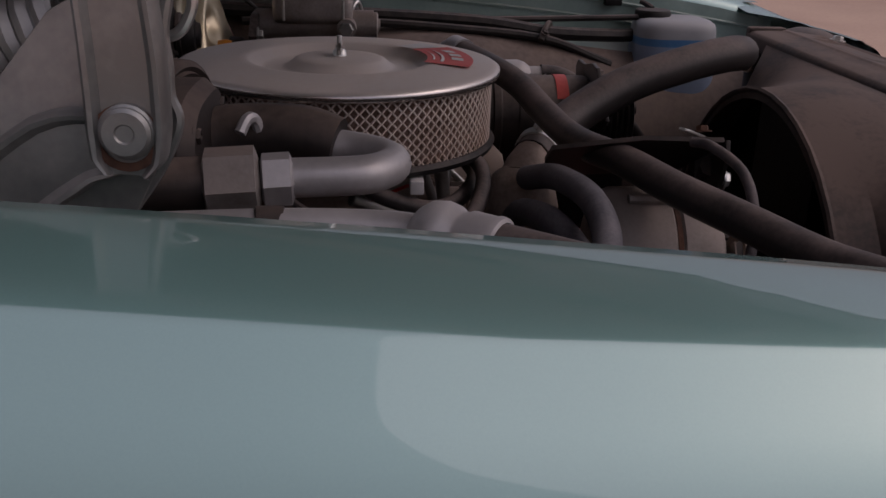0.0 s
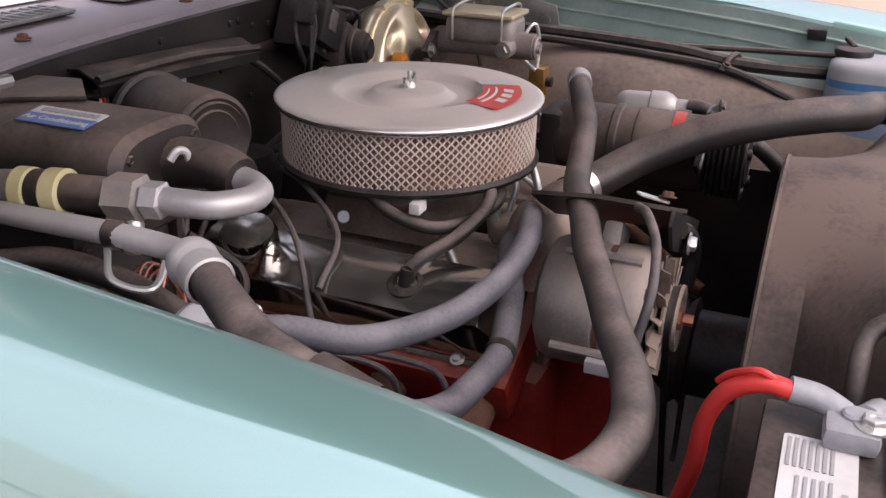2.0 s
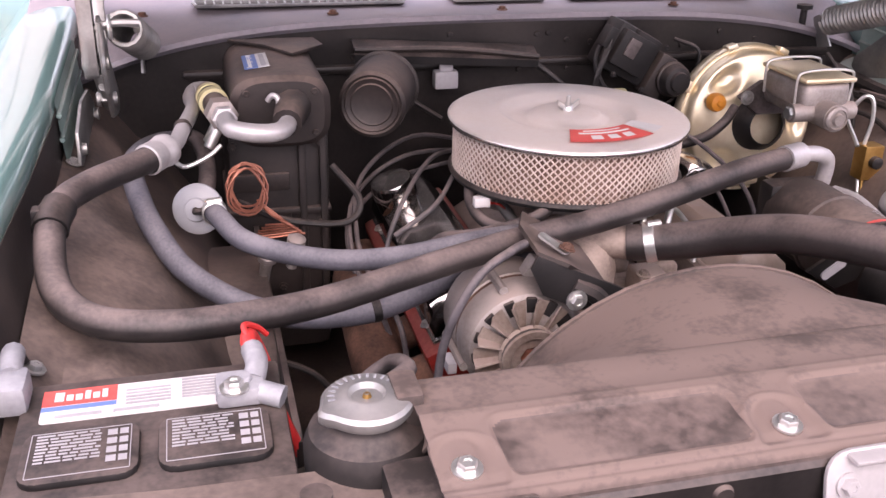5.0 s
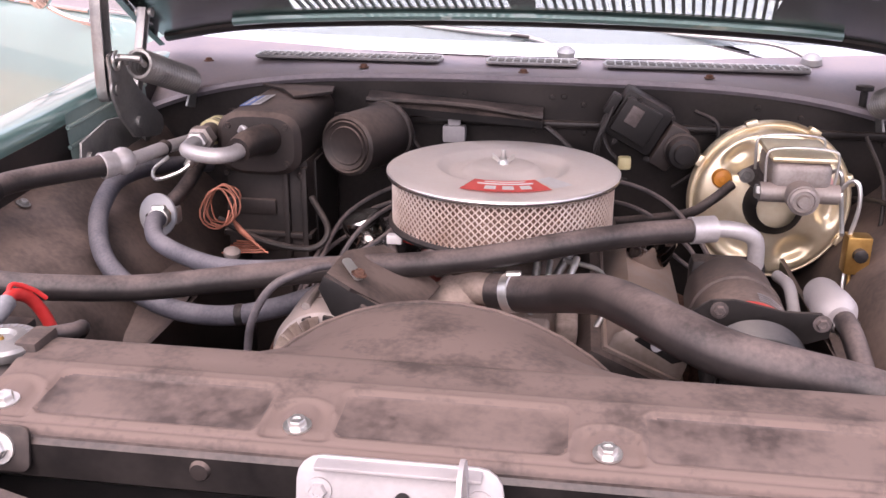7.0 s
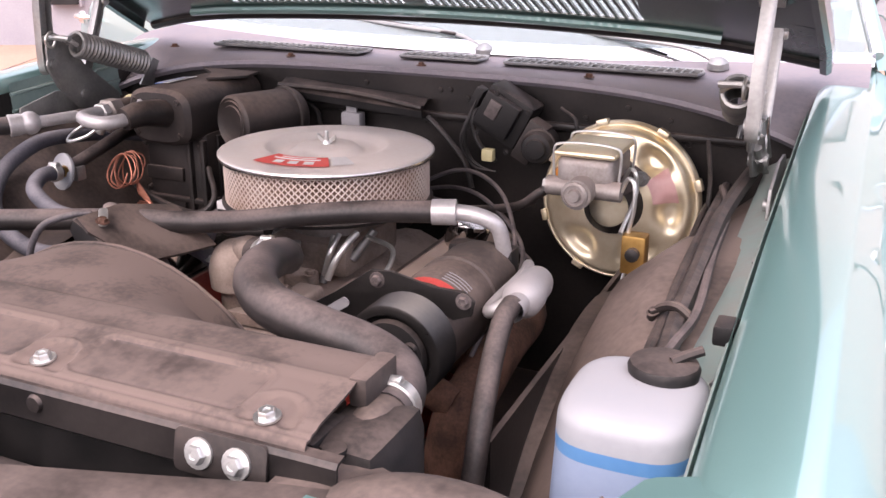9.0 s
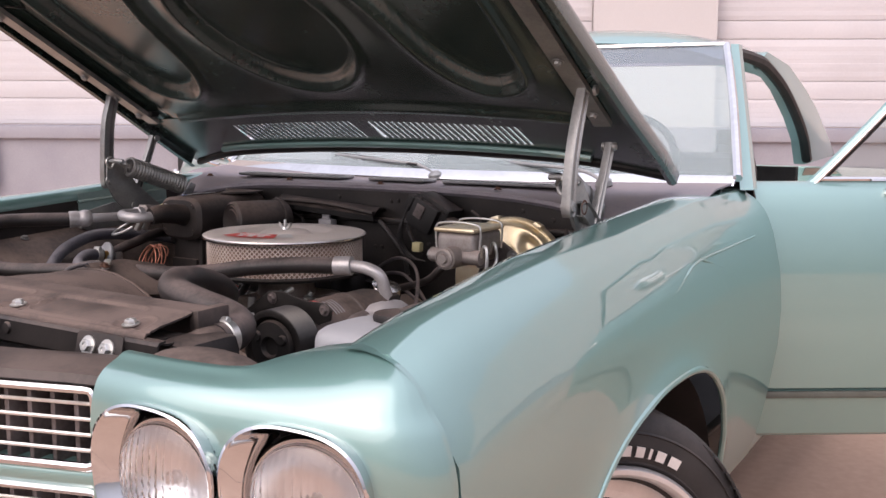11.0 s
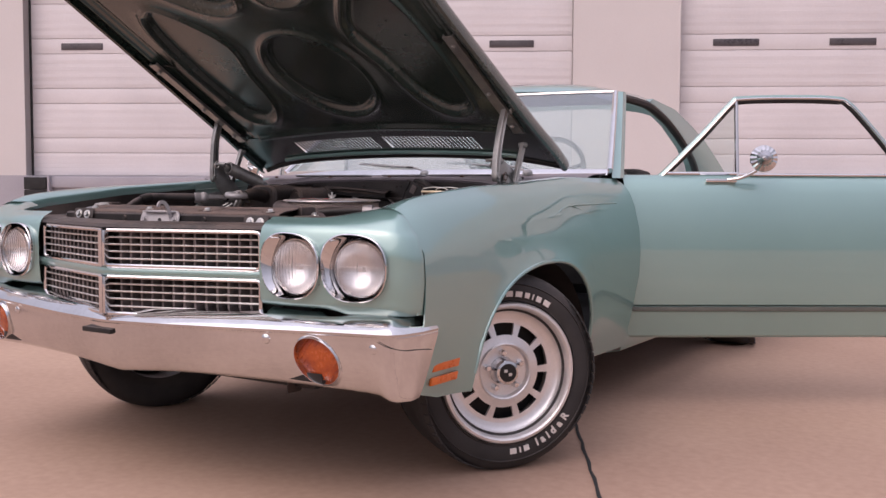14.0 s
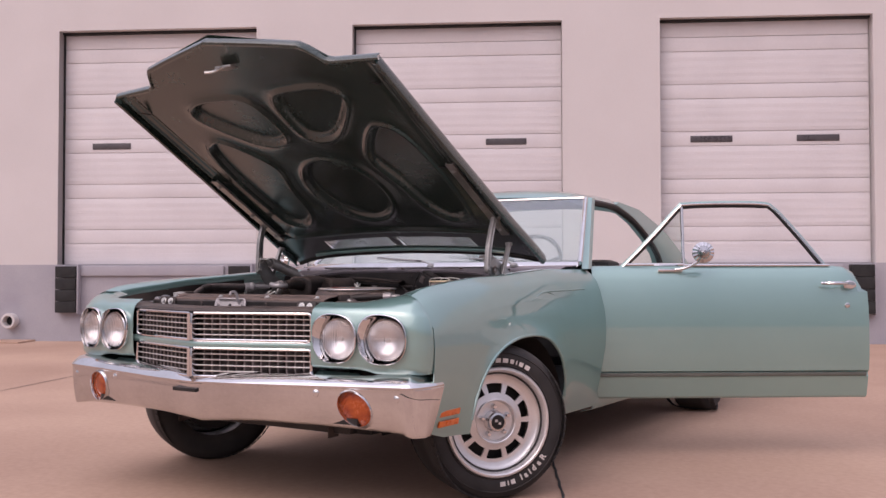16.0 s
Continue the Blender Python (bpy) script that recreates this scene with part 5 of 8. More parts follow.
for x0, x1, y in ((-0.35, 0.1, 0.85), (0.12, 0.6, 0.87)):
    wi = part("wiper", tube([(x1 - 0.02, 0.83, 1.02), (x1 - 0.1, 0.86, 1.045), (x0 + 0.2, y + 0.03, 1.055), (x0, y + 0.08, 1.065)], 0.005, 8), STEEL, car, "steel windshield wiper arm")
    part("wiper_blade", tube([(x0 + 0.35, y + 0.005, 1.046), (x0, y + 0.09, 1.07)], 0.004, 6), BLACK, wi)
    part("wiper_pivot", lathe([(0.022, 0), (0.02, 0.012), (0.01, 0.02), (0, 0.021)], axis((x1 - 0.02, 0.83, 1.012), (0, -0.2, 1)), 20), STEEL, wi)
part("cowl_bumper", lathe([(0.012, 0), (0.007, 0.006), (0.007, 0.035), (0.016, 0.037), (0.016, 0.045), (0, 0.046)], Matrix.Translation((0.64, 0.645, 0.955)), 16), BLACK, car, "black rubber hood stop")

for s in (1, -1):
    rows = []
    for y in np.linspace(-0.56, 0.64, 25):
        zc = curve_at(ZC, y)
        g = math.exp(-((y - 0.16) / 0.32) ** 2)
        ib = 0.04 * g if s > 0 else 0.0
        rows.append([(s * x, y, z) for x, z in ((0.774, zc - 0.1), (0.755, zc - 0.11), (0.735, zc - 0.115 - 0.02 * (1 - g)), (0.69, 0.8 + (0.05 if s > 0 else 0.015) * g), (0.64 - ib * 0.3, 0.75 + (0.09 if s > 0 else 0.04) * g), (0.585 - ib * 0.7, 0.67 + (0.11 if s > 0 else 0.05) * g), (0.545 - ib, 0.57 + 0.09 * g), (0.525 - ib, 0.5 - 0.08 * g), (0.52 - ib, 0.46 - 0.14 * g), (0.515 - ib, min(0.46 - 0.14 * g, curve_at(((-0.3, 0.46), (-0.15, 0.36)), y)) - 0.004))])
    f = part("inner_fender", loft(rows), INNER if s > 0 else DIRTY, car, "dusty brown inner fender" if s > 0 else "dusty black inner fender", thick=0.004)
    part("fender_liner", loft([[(s * 0.7705, y, curve_at(ZC, y) - 0.012), (s * 0.769, y, curve_at(ZC, y) - 0.05), (s * 0.766, y, curve_at(ZC, y) - 0.1), (s * (0.742 if s > 0 else 0.764), y, curve_at(ZC, y) - (0.107 if s > 0 else 0.104)), (s * (0.712 if s > 0 else 0.763), y, curve_at(ZC, y) - (0.124 if s > 0 else 0.106))] for y in np.linspace(-0.55 if s > 0 else 0.3, 0.62, 12)]), PAINT_IN, f, "teal inner flange")
    for y in (-0.45, -0.2, 0.12, 0.3, 0.55):
        part("flange_bolt", bolt((s * 0.757, y, curve_at(ZC, y) - 0.105), (-s * 0.4, 0, 1), 0.0075), STEEL, f)
    if s > 0:
        part("flange_clip", box((0.75, -0.235, 0.89), (0.772, -0.2, 0.912), 0.004), BLACK, f)
    # radiator support shoulders
    part("support_wing", loft([[(s * x, y, z) for x, z in ((0.45, 0.838), (0.5, 0.843), (0.62, 0.845), (0.7, 0.85), (0.765, 0.84))] for y in (-0.6, -0.57, -0.5, -0.44)]) if s < 0 else loft([[(x, -0.6 + (e + 0.6) * g, z + (g > 0.8) * -0.006 * (g - 0.8) / 0.2) for x, z, e in ((0.44, 0.842, -0.47), (0.48, 0.846, -0.487), (0.53, 0.846, -0.503), (0.6, 0.845, -0.514), (0.68, 0.848, -0.526), (0.765, 0.84, -0.535))] for g in (0, 0.3, 0.6, 0.8, 0.93, 1)]), DIRTY, car, "dusty black radiator support", thick=0.012)
    part("support_post", box((s * 0.56 - 0.05, -0.57, 0.5), (s * 0.56 + 0.05, -0.5, 0.84), 0.01), FIREWALL, car)
bm = lathe([(0, 0), (0.011, 0), (0.011, 0.003), (0, 0.003)], Matrix.Translation((0.478, -0.515, 0.8565)), 24)
part("support_hole", bm, BLACK, car)
part("support_hole", lathe([(0, 0), (0.013, 0), (0.013, 0.003), (0, 0.003)], Matrix.Translation((-0.515, -0.486, 0.8545)), 24), BLACK, car)
part("support_dome", lathe([(0.1, 0), (0.075, 0.012), (0.05, 0.018), (0, 0.02)], Matrix.Translation((0.6, -0.56, 0.852)), 24, sy=0.5), DIRTY, car)

# ---- radiator, shroud, latch ----
rad = thing("radiator", "black car radiator with dusty top plate and silver cap", "radiator", (0, -0.5, 0.4))
part("core", box((-0.46, -0.52, 0.4), (0.46, -0.46, 0.86), 0.004), BLACK, rad)
part("side_tank", box((-0.53, -0.53, 0.42), (-0.43, -0.37, 0.812), 0.03), BLACK, rad, "black radiator tank")
part("side_tank", box((0.44, -0.52, 0.42), (0.52, -0.4, 0.862), 0.03), BLACK, rad, "black radiator tank")
PADS = ((-0.401, -0.505), (-0.123, -0.508), (0.147, -0.513), (0.415, -0.518))
PANELS = ((-0.37, -0.155), (-0.092, 0.115), (0.179, 0.384))
PLATE = ((-0.543, 0.862), (-0.542, 0.869), (-0.538, 0.8742), (-0.533, 0.8737), (-0.53, 0.8765), (-0.524, 0.8768), (-0.515, 0.88), (-0.49, 0.883), (-0.462, 0.887), (-0.452, 0.8895), (-0.446, 0.89), (-0.44, 0.888), (-0.4, 0.888), (-0.388, 0.886), (-0.383, 0.88), (-0.382, 0.86))


def box_dist(x, y, cx, cy, w, h, r):
    """Distance to a rounded rectangle, below nought inside it."""
    u, v = abs(x - cx) - w / 2 + r, abs(y - cy) - h / 2 + r
    return math.hypot(max(u, 0.0), max(v, 0.0)) + min(max(u, v), 0.0) - r


def plate_relief(x, y):
    """Pressed panels, bolt pads and their beads in the radiator's top plate."""
    h = 0.0
    for x0, x1 in PANELS:
        d = box_dist(x, y, (x0 + x1) / 2, -0.491, x1 - x0, 0.062, 0.012)
        h += -0.003 / (1 + math.exp(min(50.0, d / 0.0014))) + 0.0016 * math.exp(-((d - 0.003) / 0.0028) ** 2)
    for px, py in PADS:
        d = box_dist(x, y, px, py - 0.01, 0.06, 0.08, 0.029)
        h += (-0.0045 / (1 + math.exp(min(50.0, d / 0.0016))) + 0.002 * math.exp(-((d - 0.003) / 0.003) ** 2)) * min(1.0, max(0.0, (y + 0.533) / 0.01))
        d = box_dist(x, y, px, py + 0.004, 0.027, 0.05, 0.012)
        h += 0.003 / (1 + math.exp(min(50.0, d / 0.0012))) * min(1.0, max(0.0, (y + 0.533) / 0.01))
    return h


ys = [-0.543, -0.542, -0.538, -0.5345] + list(np.linspace(-0.533, -0.44, 58)) + [-0.42, -0.4, -0.392, -0.388, -0.385, -0.383, -0.382]
rows = [[(x, y, curve_at(PLATE, y) + (plate_relief(x, y) if -0.5335 < y < -0.435 else 0.0)) for y in ys] for x in np.linspace(-0.425, 0.465, 300)]
plate = part("top_plate", loft(rows), SHROUD, rad, "dusty brown radiator top plate", thick=0.0025, sharp=70)
plate.data.materials.append(WORN_PLATE)
for f in plate.data.polygons:
    if min(box_dist(f.center.x, f.center.y, (x0 + x1) / 2, -0.491, x1 - x0, 0.062, 0.012) for x0, x1 in PANELS) < -0.002:
        f.material_index = 1
for x, y in PADS:
    part("plate_bolt", bolt((x, y - 0.004, 0.8785), (0, -0.12, 1), 0.0085), ZINC, rad, "bright hex bolt")
part("plate_end", box((0.455, -0.45, 0.862), (0.475, -0.385, 0.893), 0.005), SHROUD, rad)
part("plate_step", box((-0.44, -0.43, 0.862), (-0.415, -0.385, 0.898), 0.006), SHROUD, rad)
part("worn_patch", prism([(0.265 + 0.055 * math.cos(a) * (1 + 0.16 * math.sin(5 * a) + 0.1 * math.sin(11 * a)), -0.495 + 0.011 * math.sin(a) * (1 + 0.2 * math.sin(7 * a))) for a in np.linspace(0, math.tau, 49)[:-1]], 0.001, Matrix.Translation((0, 0, 0.8856)) @ pose(0, 0, 0, 2, 0, 0)), FIREWALL, rad, "dark worn patch")
part("front_rail", loft([[(x, -0.535, 0.868), (x, -0.546, 0.8665), (x, -0.55, 0.862), (x, -0.551, 0.83), (x, -0.545, 0.824)] for x in np.linspace(-0.5, 0.5, 21)]), FIREWALL, rad, "black front rail of the radiator support", thick=0.003)
for x, z in ((-0.424, 0.862), (-0.382, 0.861), (0.364, 0.85), (0.404, 0.849)):
    part("rail_bolt", bolt((x, -0.5555, z - 0.002), (0, -1, 0.25), 0.0098), ZINC, rad, "bright hex bolt")
for x, z in ((-0.403, 0.86), (0.385, 0.849)):
    part("rail_tab", prism(rounded(0.098, 0.042, 0.008), 0.004, Matrix.Translation((x, -0.5515, z - 0.002)) @ pose(0, 0, 0, 78, 0, 0), 0.001), DIRTY, rad, "dusty black bolt tab")
for x in (-0.2, 0.166):
    part("rail_dimple", lathe([(0.01, 0), (0.008, 0.004), (0, 0.005)], axis((x, -0.55, 0.85), (0, -1, 0)), 16), DIRTY, rad)
cd = part("condenser", box((-0.44, -0.6, 0.42), (0.44, -0.575, 0.8), 0.004), BLACK, rad, "black air conditioning condenser")
for k in range(8):
    part("condenser_tube", tube([(-0.45, -0.603, 0.47 + k * 0.042), (0.45, -0.603, 0.47 + k * 0.042)], 0.007, 8), BLACK, cd)
# filler neck and cap
part("filler_neck", lathe([(0.054, -0.085), (0.055, -0.035), (0.05, -0.022), (0.036, -0.014), (0.033, -0.01), (0.033, 0.0)], Matrix.Translation((-0.462, -0.415, 0.885)), 32), BLACK, rad)
prof = []
bm = bmesh.new()
cm = Matrix.Translation((-0.462, -0.415, 0.884)) @ pose(0, 0, 0, 0, 0, 20)
rings = []
for r, h in ((0.036, -0.004), (0.039, 0.0), (0.039, 0.006), (0.036, 0.0095), (0.024, 0.011), (0.02, 0.0135), (0.016, 0.0135), (0.013, 0.009), (0.003, 0.009), (0.002, 0.013)):
    ring = []
    for k in range(48):
        a = k * math.tau / 48
        ear = 1 + (0.17 if r > 0.03 else 0) * max(0, math.cos(2 * a)) ** 10
        ring.append(cm @ Vector((r * ear * math.cos(a), r * ear * math.sin(a), h)))
    rings.append(ring)
cap = part("radiator_cap", loft(rings, bm, ring=True), STEEL, rad, "silver pressed radiator cap")
part("cap_rivet", lathe([(0.004, 0.009), (0.003, 0.012), (0, 0.0125)], cm, 12), BRASS, cap)
for k in range(12):
    a = radians(20 + k * 13)
    part("cap_print", box((-0.0012, -0.003, 0), (0.0012, 0.003, 0.0006), m=cm @ Matrix.Translation((0.03 * math.cos(a), 0.03 * math.sin(a), 0.0105)) @ pose(0, 0, 0, 0, 0, math.degrees(a) - 90)), LEAD, cap)
part("overflow_hose", tube([(-0.44, -0.39, 0.885), (-0.415, -0.36, 0.88), (-0.425, -0.325, 0.865), (-0.46, -0.32, 0.82), (-0.47, -0.33, 0.7)], 0.009, 10), RUBBER, rad)

shroud = thing("fan_shroud", "dusty brown plastic fan shroud", "fan shroud", (-0.03, -0.3, 0.6))
SC, SR = Vector((-0.035, 0, 0.59)), 0.29
rows = []
for k in range(33):
    a = math.pi * (1.18 - 1.36 * k / 32)
    c, sn = math.cos(a), math.sin(a)
    rear = (SC.x + SR * c, -0.225, SC.z + SR * sn)
    lipv = (SC.x + (SR - 0.012) * c, -0.223, SC.z + (SR - 0.012) * sn)
    midr = (SC.x + (SR + 0.006) * c, -0.27, SC.z + (SR + 0.004) * sn)
    q = max(abs(c) / 0.43, abs(sn) / 0.288)
    fx, fz = SC.x + 0.02 + c / q * 1.0, SC.z + sn / q * 1.0
    mid2 = ((midr[0] * 0.45 + fx * 0.55), -0.33, min(0.886, midr[2] * 0.5 + fz * 0.5 + 0.004))
    rows.append([lipv, rear, midr, mid2, (fx, -0.385, min(0.884, fz)), (fx, -0.45, min(0.882, fz))])
part("shroud_body", loft(rows), SHROUD, shroud, thick=0.003, sharp=24)
part("shroud_lip", tube([(SC.x + SR * math.cos(a), -0.224, SC.z + SR * math.sin(a)) for a in np.linspace(math.pi * 1.15, -math.pi * 0.15, 30)], 0.004, 6, 1, smooth=False), SHROUD, shroud)
fan = thing("engine_fan", "black steel engine fan inside the shroud", "fan", (-0.035, -0.24, 0.6))
part("fan_hub", rod((-0.035, -0.29, 0.6), (-0.035, -0.1, 0.6), 0.06), BLACK, fan)
for k in range(7):
    fm = Matrix.Translation((-0.035, -0.26, 0.6)) @ pose(0, k * 360 / 7, 0)
    part("fan_blade", loft([[fm @ Vector((w, 0.02 * q, r)) for w, q in ((-0.045, -1), (0, 0.2), (0.045, 1))] for r in (0.05, 0.15, 0.26)]), BLACK, fan, thick=0.002)

latch = thing("hood_latch", "bright zinc hood latch with hook on the radiator support", "latch", (-0.02, -0.56, 0.83))
part("latch_plate", prism(rounded(0.176, 0.075, 0.022), 0.005, Matrix.Translation((-0.024, -0.557, 0.84)) @ pose(0, 0, 0, 76, 0, 0), 0.002), PALE_ZINC, latch)
part("latch_fold", box((-0.094, -0.568, 0.871), (0.046, -0.55, 0.8755), 0.002), PALE_ZINC, latch)
hp = smooth_path([(0.033, -0.556, 0.845), (0.033, -0.568, 0.868), (0.033, -0.577, 0.888), (0.033, -0.592, 0.903), (0.033, -0.608, 0.902), (0.033, -0.615, 0.89)], 6)
rows = []
for k, q in enumerate(hp):
    d = (hp[min(k + 1, len(hp) - 1)] - hp[max(k - 1, 0)]).normalized()
    w = Vector((0, -d.z, d.y)) * (0.008 - 0.004 * k / len(hp))
    rows.append([q + w - Vector((0.002, 0, 0)), q + w + Vector((0.002, 0, 0)), q - w + Vector((0.002, 0, 0)), q - w - Vector((0.002, 0, 0))])
part("hook", loft(rows, ring=True), PALE_ZINC, latch, "thin upright catch hook")
part("latch_hole", lathe([(0.007, 0), (0.007, 0.002), (0, 0.002)], axis((-0.02, -0.5622, 0.846), (0, -1, 0.25)), 16), BLACK, latch)
for x in (-0.092, 0.044):
    part("latch_bolt", bolt((x, -0.5605, 0.848), (0, -1, 0.25), 0.0078), PALE_ZINC, latch)

# ---- engine ----
eng = thing("engine", "orange-red V8 engine block with chrome valve covers", "engine", (0, 0.3, 0.35))
part("block", box((-0.2, 0.02, 0.3), (0.2, 0.56, 0.6), 0.03), ENGINE_RED, eng, "orange-red painted engine block")
part("timing_cover", box((-0.12, -0.06, 0.38), (0.12, 0.03, 0.66), 0.03), ENGINE_RED, eng)
for s in (1, -1):
    tilt = Matrix.Translation((s * 0.235, 0.285, 0.705)) @ pose(0, 0, 0, 0, s * 24, 0)
    part("cylinder_head", box((-0.085, -0.25, -0.1), (0.075, 0.25, -0.03), 0.012, m=tilt), ENGINE_RED if s < 0 else DIRTY, eng, "grimy orange-red cylinder head" if s < 0 else "grimy black cylinder head")
    bm = box((-0.066, -0.232, -0.034), (0.066, 0.232, -0.024), 0.004, m=tilt)
    rows = []
    for y, g in ((-0.226, 0.0), (-0.22, 0.75), (-0.205, 1.0), (0.205, 1.0), (0.22, 0.75), (0.226, 0.0)):
        rows.append([tilt @ Vector((x, y, -0.03 + h * g)) for x, h in ((-0.06, 0), (-0.058, 0.035), (-0.045, 0.058), (-0.02, 0.066), (0.02, 0.066), (0.045, 0.058), (0.058, 0.035), (0.06, 0))])
    loft(rows, bm)
    vc = part("valve_cover", bm, WORN_CHROME if s < 0 else DUSTY_CHROME, eng, "dusty chrome valve cover")
    for y in (-0.18, -0.06, 0.06, 0.18):
        part("cover_bolt", bolt(tilt @ Vector((s * 0.062, y, -0.024)), tilt.to_3x3() @ Vector((0, 0, 1)), 0.006), ZINC, vc)
    bpos = (-0.262, 0.405, 0.74) if s < 0 else (0.245, 0.34, 0.762)
    part("breather_cap", lathe([(0.028, -0.02), (0.036, -0.018), (0.038, -0.01), (0.038, 0.028), (0.034, 0.036), (0.01, 0.04), (0, 0.04)], axis(bpos, (s * 0.35, -0.1, 1)), 32), WORN_CHROME, vc, "chrome breather cap")
    # exhaust manifold
    part("exhaust_manifold", tube([(s * 0.3, 0.5, 0.58), (s * 0.335, 0.4, 0.595), (s * 0.345, 0.25, 0.6), (s * 0.345, 0.15, 0.575), (s * 0.34, 0.08, 0.54), (s * 0.33, 0.05, 0.4)], 0.042, 16), RUST, eng, "rusty cast exhaust manifold")
    for y in (0.08, 0.2, 0.33, 0.46):
        part("exhaust_port", tube([(s * 0.27, y, 0.6), (s * 0.335, y, 0.575)], 0.027, 10), RUST, eng)
part("intake_manifold", loft([[(x, y, z) for x, z in ((-0.16, 0.62), (-0.1, 0.66), (-0.05, 0.68), (0.05, 0.68), (0.1, 0.66), (0.16, 0.62))] for y in (0.04, 0.1, 0.3, 0.5, 0.56)]), DUSTY_CAST, eng, "dusty cast intake manifold", thick=0.02)
part("engine_apron", box((-0.15, 0.03, 0.56), (0.15, 0.06, 0.655), 0.01), DUSTY_CAST, eng)
th = part("thermostat_housing", lathe([(0.045, -0.03), (0.047, 0.0), (0.042, 0.02), (0.034, 0.035), (0.02, 0.045), (0, 0.047)], Matrix.Translation((-0.055, 0.075, 0.745)), 24), DUSTY_CAST, eng, "cast thermostat housing")
part("housing_neck", tube([(-0.055, 0.08, 0.77), (-0.02, 0.065, 0.783), (0.035, 0.04, 0.787)], 0.024, 14), DUSTY_CAST, th)
part("housing_pipe", tube([(-0.07, 0.1, 0.6), (-0.06, 0.08, 0.72)], 0.03, 14), DUSTY_CAST, th)
for x, y in ((-0.1, 0.07), (-0.02, 0.1)):
    part("housing_bolt", bolt((x, y, 0.752), (0, 0, 1), 0.008), ZINC, th)
part("water_pump", box((-0.1, -0.07, 0.52), (0.1, 0.0, 0.66), 0.03), ENGINE_RED, eng)
carb = part("carburettor", box((-0.08, 0.2, 0.7), (0.08, 0.4, 0.76), 0.012), DUSTY_CAST, eng, "cast carburettor under the air cleaner")
part("carb_horn", lathe([(0.07, 0), (0.065, 0.03), (0.065, 0.055)], Matrix.Translation((-0.005, 0.295, 0.758)), 24), CAST, carb)
for p, q, r in (((-0.1, 0.22, 0.74), (-0.12, 0.28, 0.77), 0.012), ((0.08, 0.22, 0.73), (0.11, 0.25, 0.78), 0.01), ((-0.09, 0.36, 0.73), (-0.13, 0.34, 0.75), 0.014), ((-0.14, 0.16, 0.7), (-0.12, 0.2, 0.76), 0.008), ((0.05, 0.17, 0.7), (0.06, 0.2, 0.78), 0.009), ((0.0, 0.16, 0.7), (0.0, 0.17, 0.77), 0.012)):
    part("carb_fitting", rod(p, q, r * 0.75), STEEL, carb)
part("connector", box((-0.185, 0.2, 0.795), (-0.16, 0.215, 0.81), 0.002), LABEL_WHITE, carb, "white wire connector")
part("red_wire", tube([(-0.165, 0.21, 0.8), (-0.14, 0.22, 0.79), (-0.12, 0.25, 0.77)], 0.002, 6), RED, carb)
for k, (x, y, z, w, d, h) in enumerate(((0.06, 0.09, 0.695, 0.05, 0.06, 0.05), (0.11, 0.16, 0.69, 0.035, 0.08, 0.04), (-0.11, 0.16, 0.69, 0.035, 0.08, 0.04), (0.02, 0.15, 0.71, 0.06, 0.03, 0.035), (0.13, 0.07, 0.665, 0.05, 0.035, 0.05))):
    part("intake_boss", box((x - w / 2, y - d / 2, z - h / 2), (x + w / 2, y + d / 2, z + h / 2), 0.01, seg=3), DUSTY_CAST, eng)
for x, y, z in ((0.1, 0.08, 0.7), (0.05, 0.13, 0.73), (0.13, 0.2, 0.715), (0.04, 0.07, 0.722), (-0.12, 0.2, 0.715)):
    part("intake_bolt", bolt((x, y, z), (0.1, -0.1, 1), 0.0075), DUSTY_STEEL, eng)
for pts, r in (([(0.09, 0.12, 0.73), (0.1, 0.13, 0.76), (0.115, 0.15, 0.79), (0.12, 0.17, 0.8)], 0.006), ([(0.06, 0.16, 0.72), (0.075, 0.155, 0.76), (0.08, 0.18, 0.79)], 0.005), ([(0.15, 0.12, 0.7), (0.17, 0.16, 0.73), (0.16, 0.22, 0.76), (0.1, 0.24, 0.77)], 0.0045)):
    part("fuel_pipe", tube(pts, r, 10), ZINC, eng)
part("distributor", lathe([(0.04, 0), (0.055, 0.03), (0.06, 0.07), (0.045, 0.1), (0, 0.105)], Matrix.Translation((-0.02, 0.575, 0.68)), 24), BLACK, eng, "black distributor cap")

ac = thing("air_cleaner", "round chrome air cleaner with dusty wire-screen filter", "air cleaner", (-0.007, 0.295, 0.815))
AM = Matrix.Translation((-0.007, 0.295, 0))
part("base_pan", lathe([(0, 0.808), (0.1, 0.808), (0.17, 0.813), (0.187, 0.812), (0.1895, 0.818), (0.186, 0.823), (0.17, 0.821)], AM, 72), BLACK, ac, "black base pan")
bm = bmesh.new()
n = 150
rows = []
for z in (0.821, 0.899):
    rows.append([AM @ Vector(((0.171 + 0.006 * (k % 2)) * math.cos(k * math.tau / (2 * n)), (0.171 + 0.006 * (k % 2)) * math.sin(k * math.tau / (2 * n)), z)) for k in range(2 * n)])
part("paper_element", loft(rows, bm, ring=True), PAPER, ac, "tan pleated paper element", sharp=180)
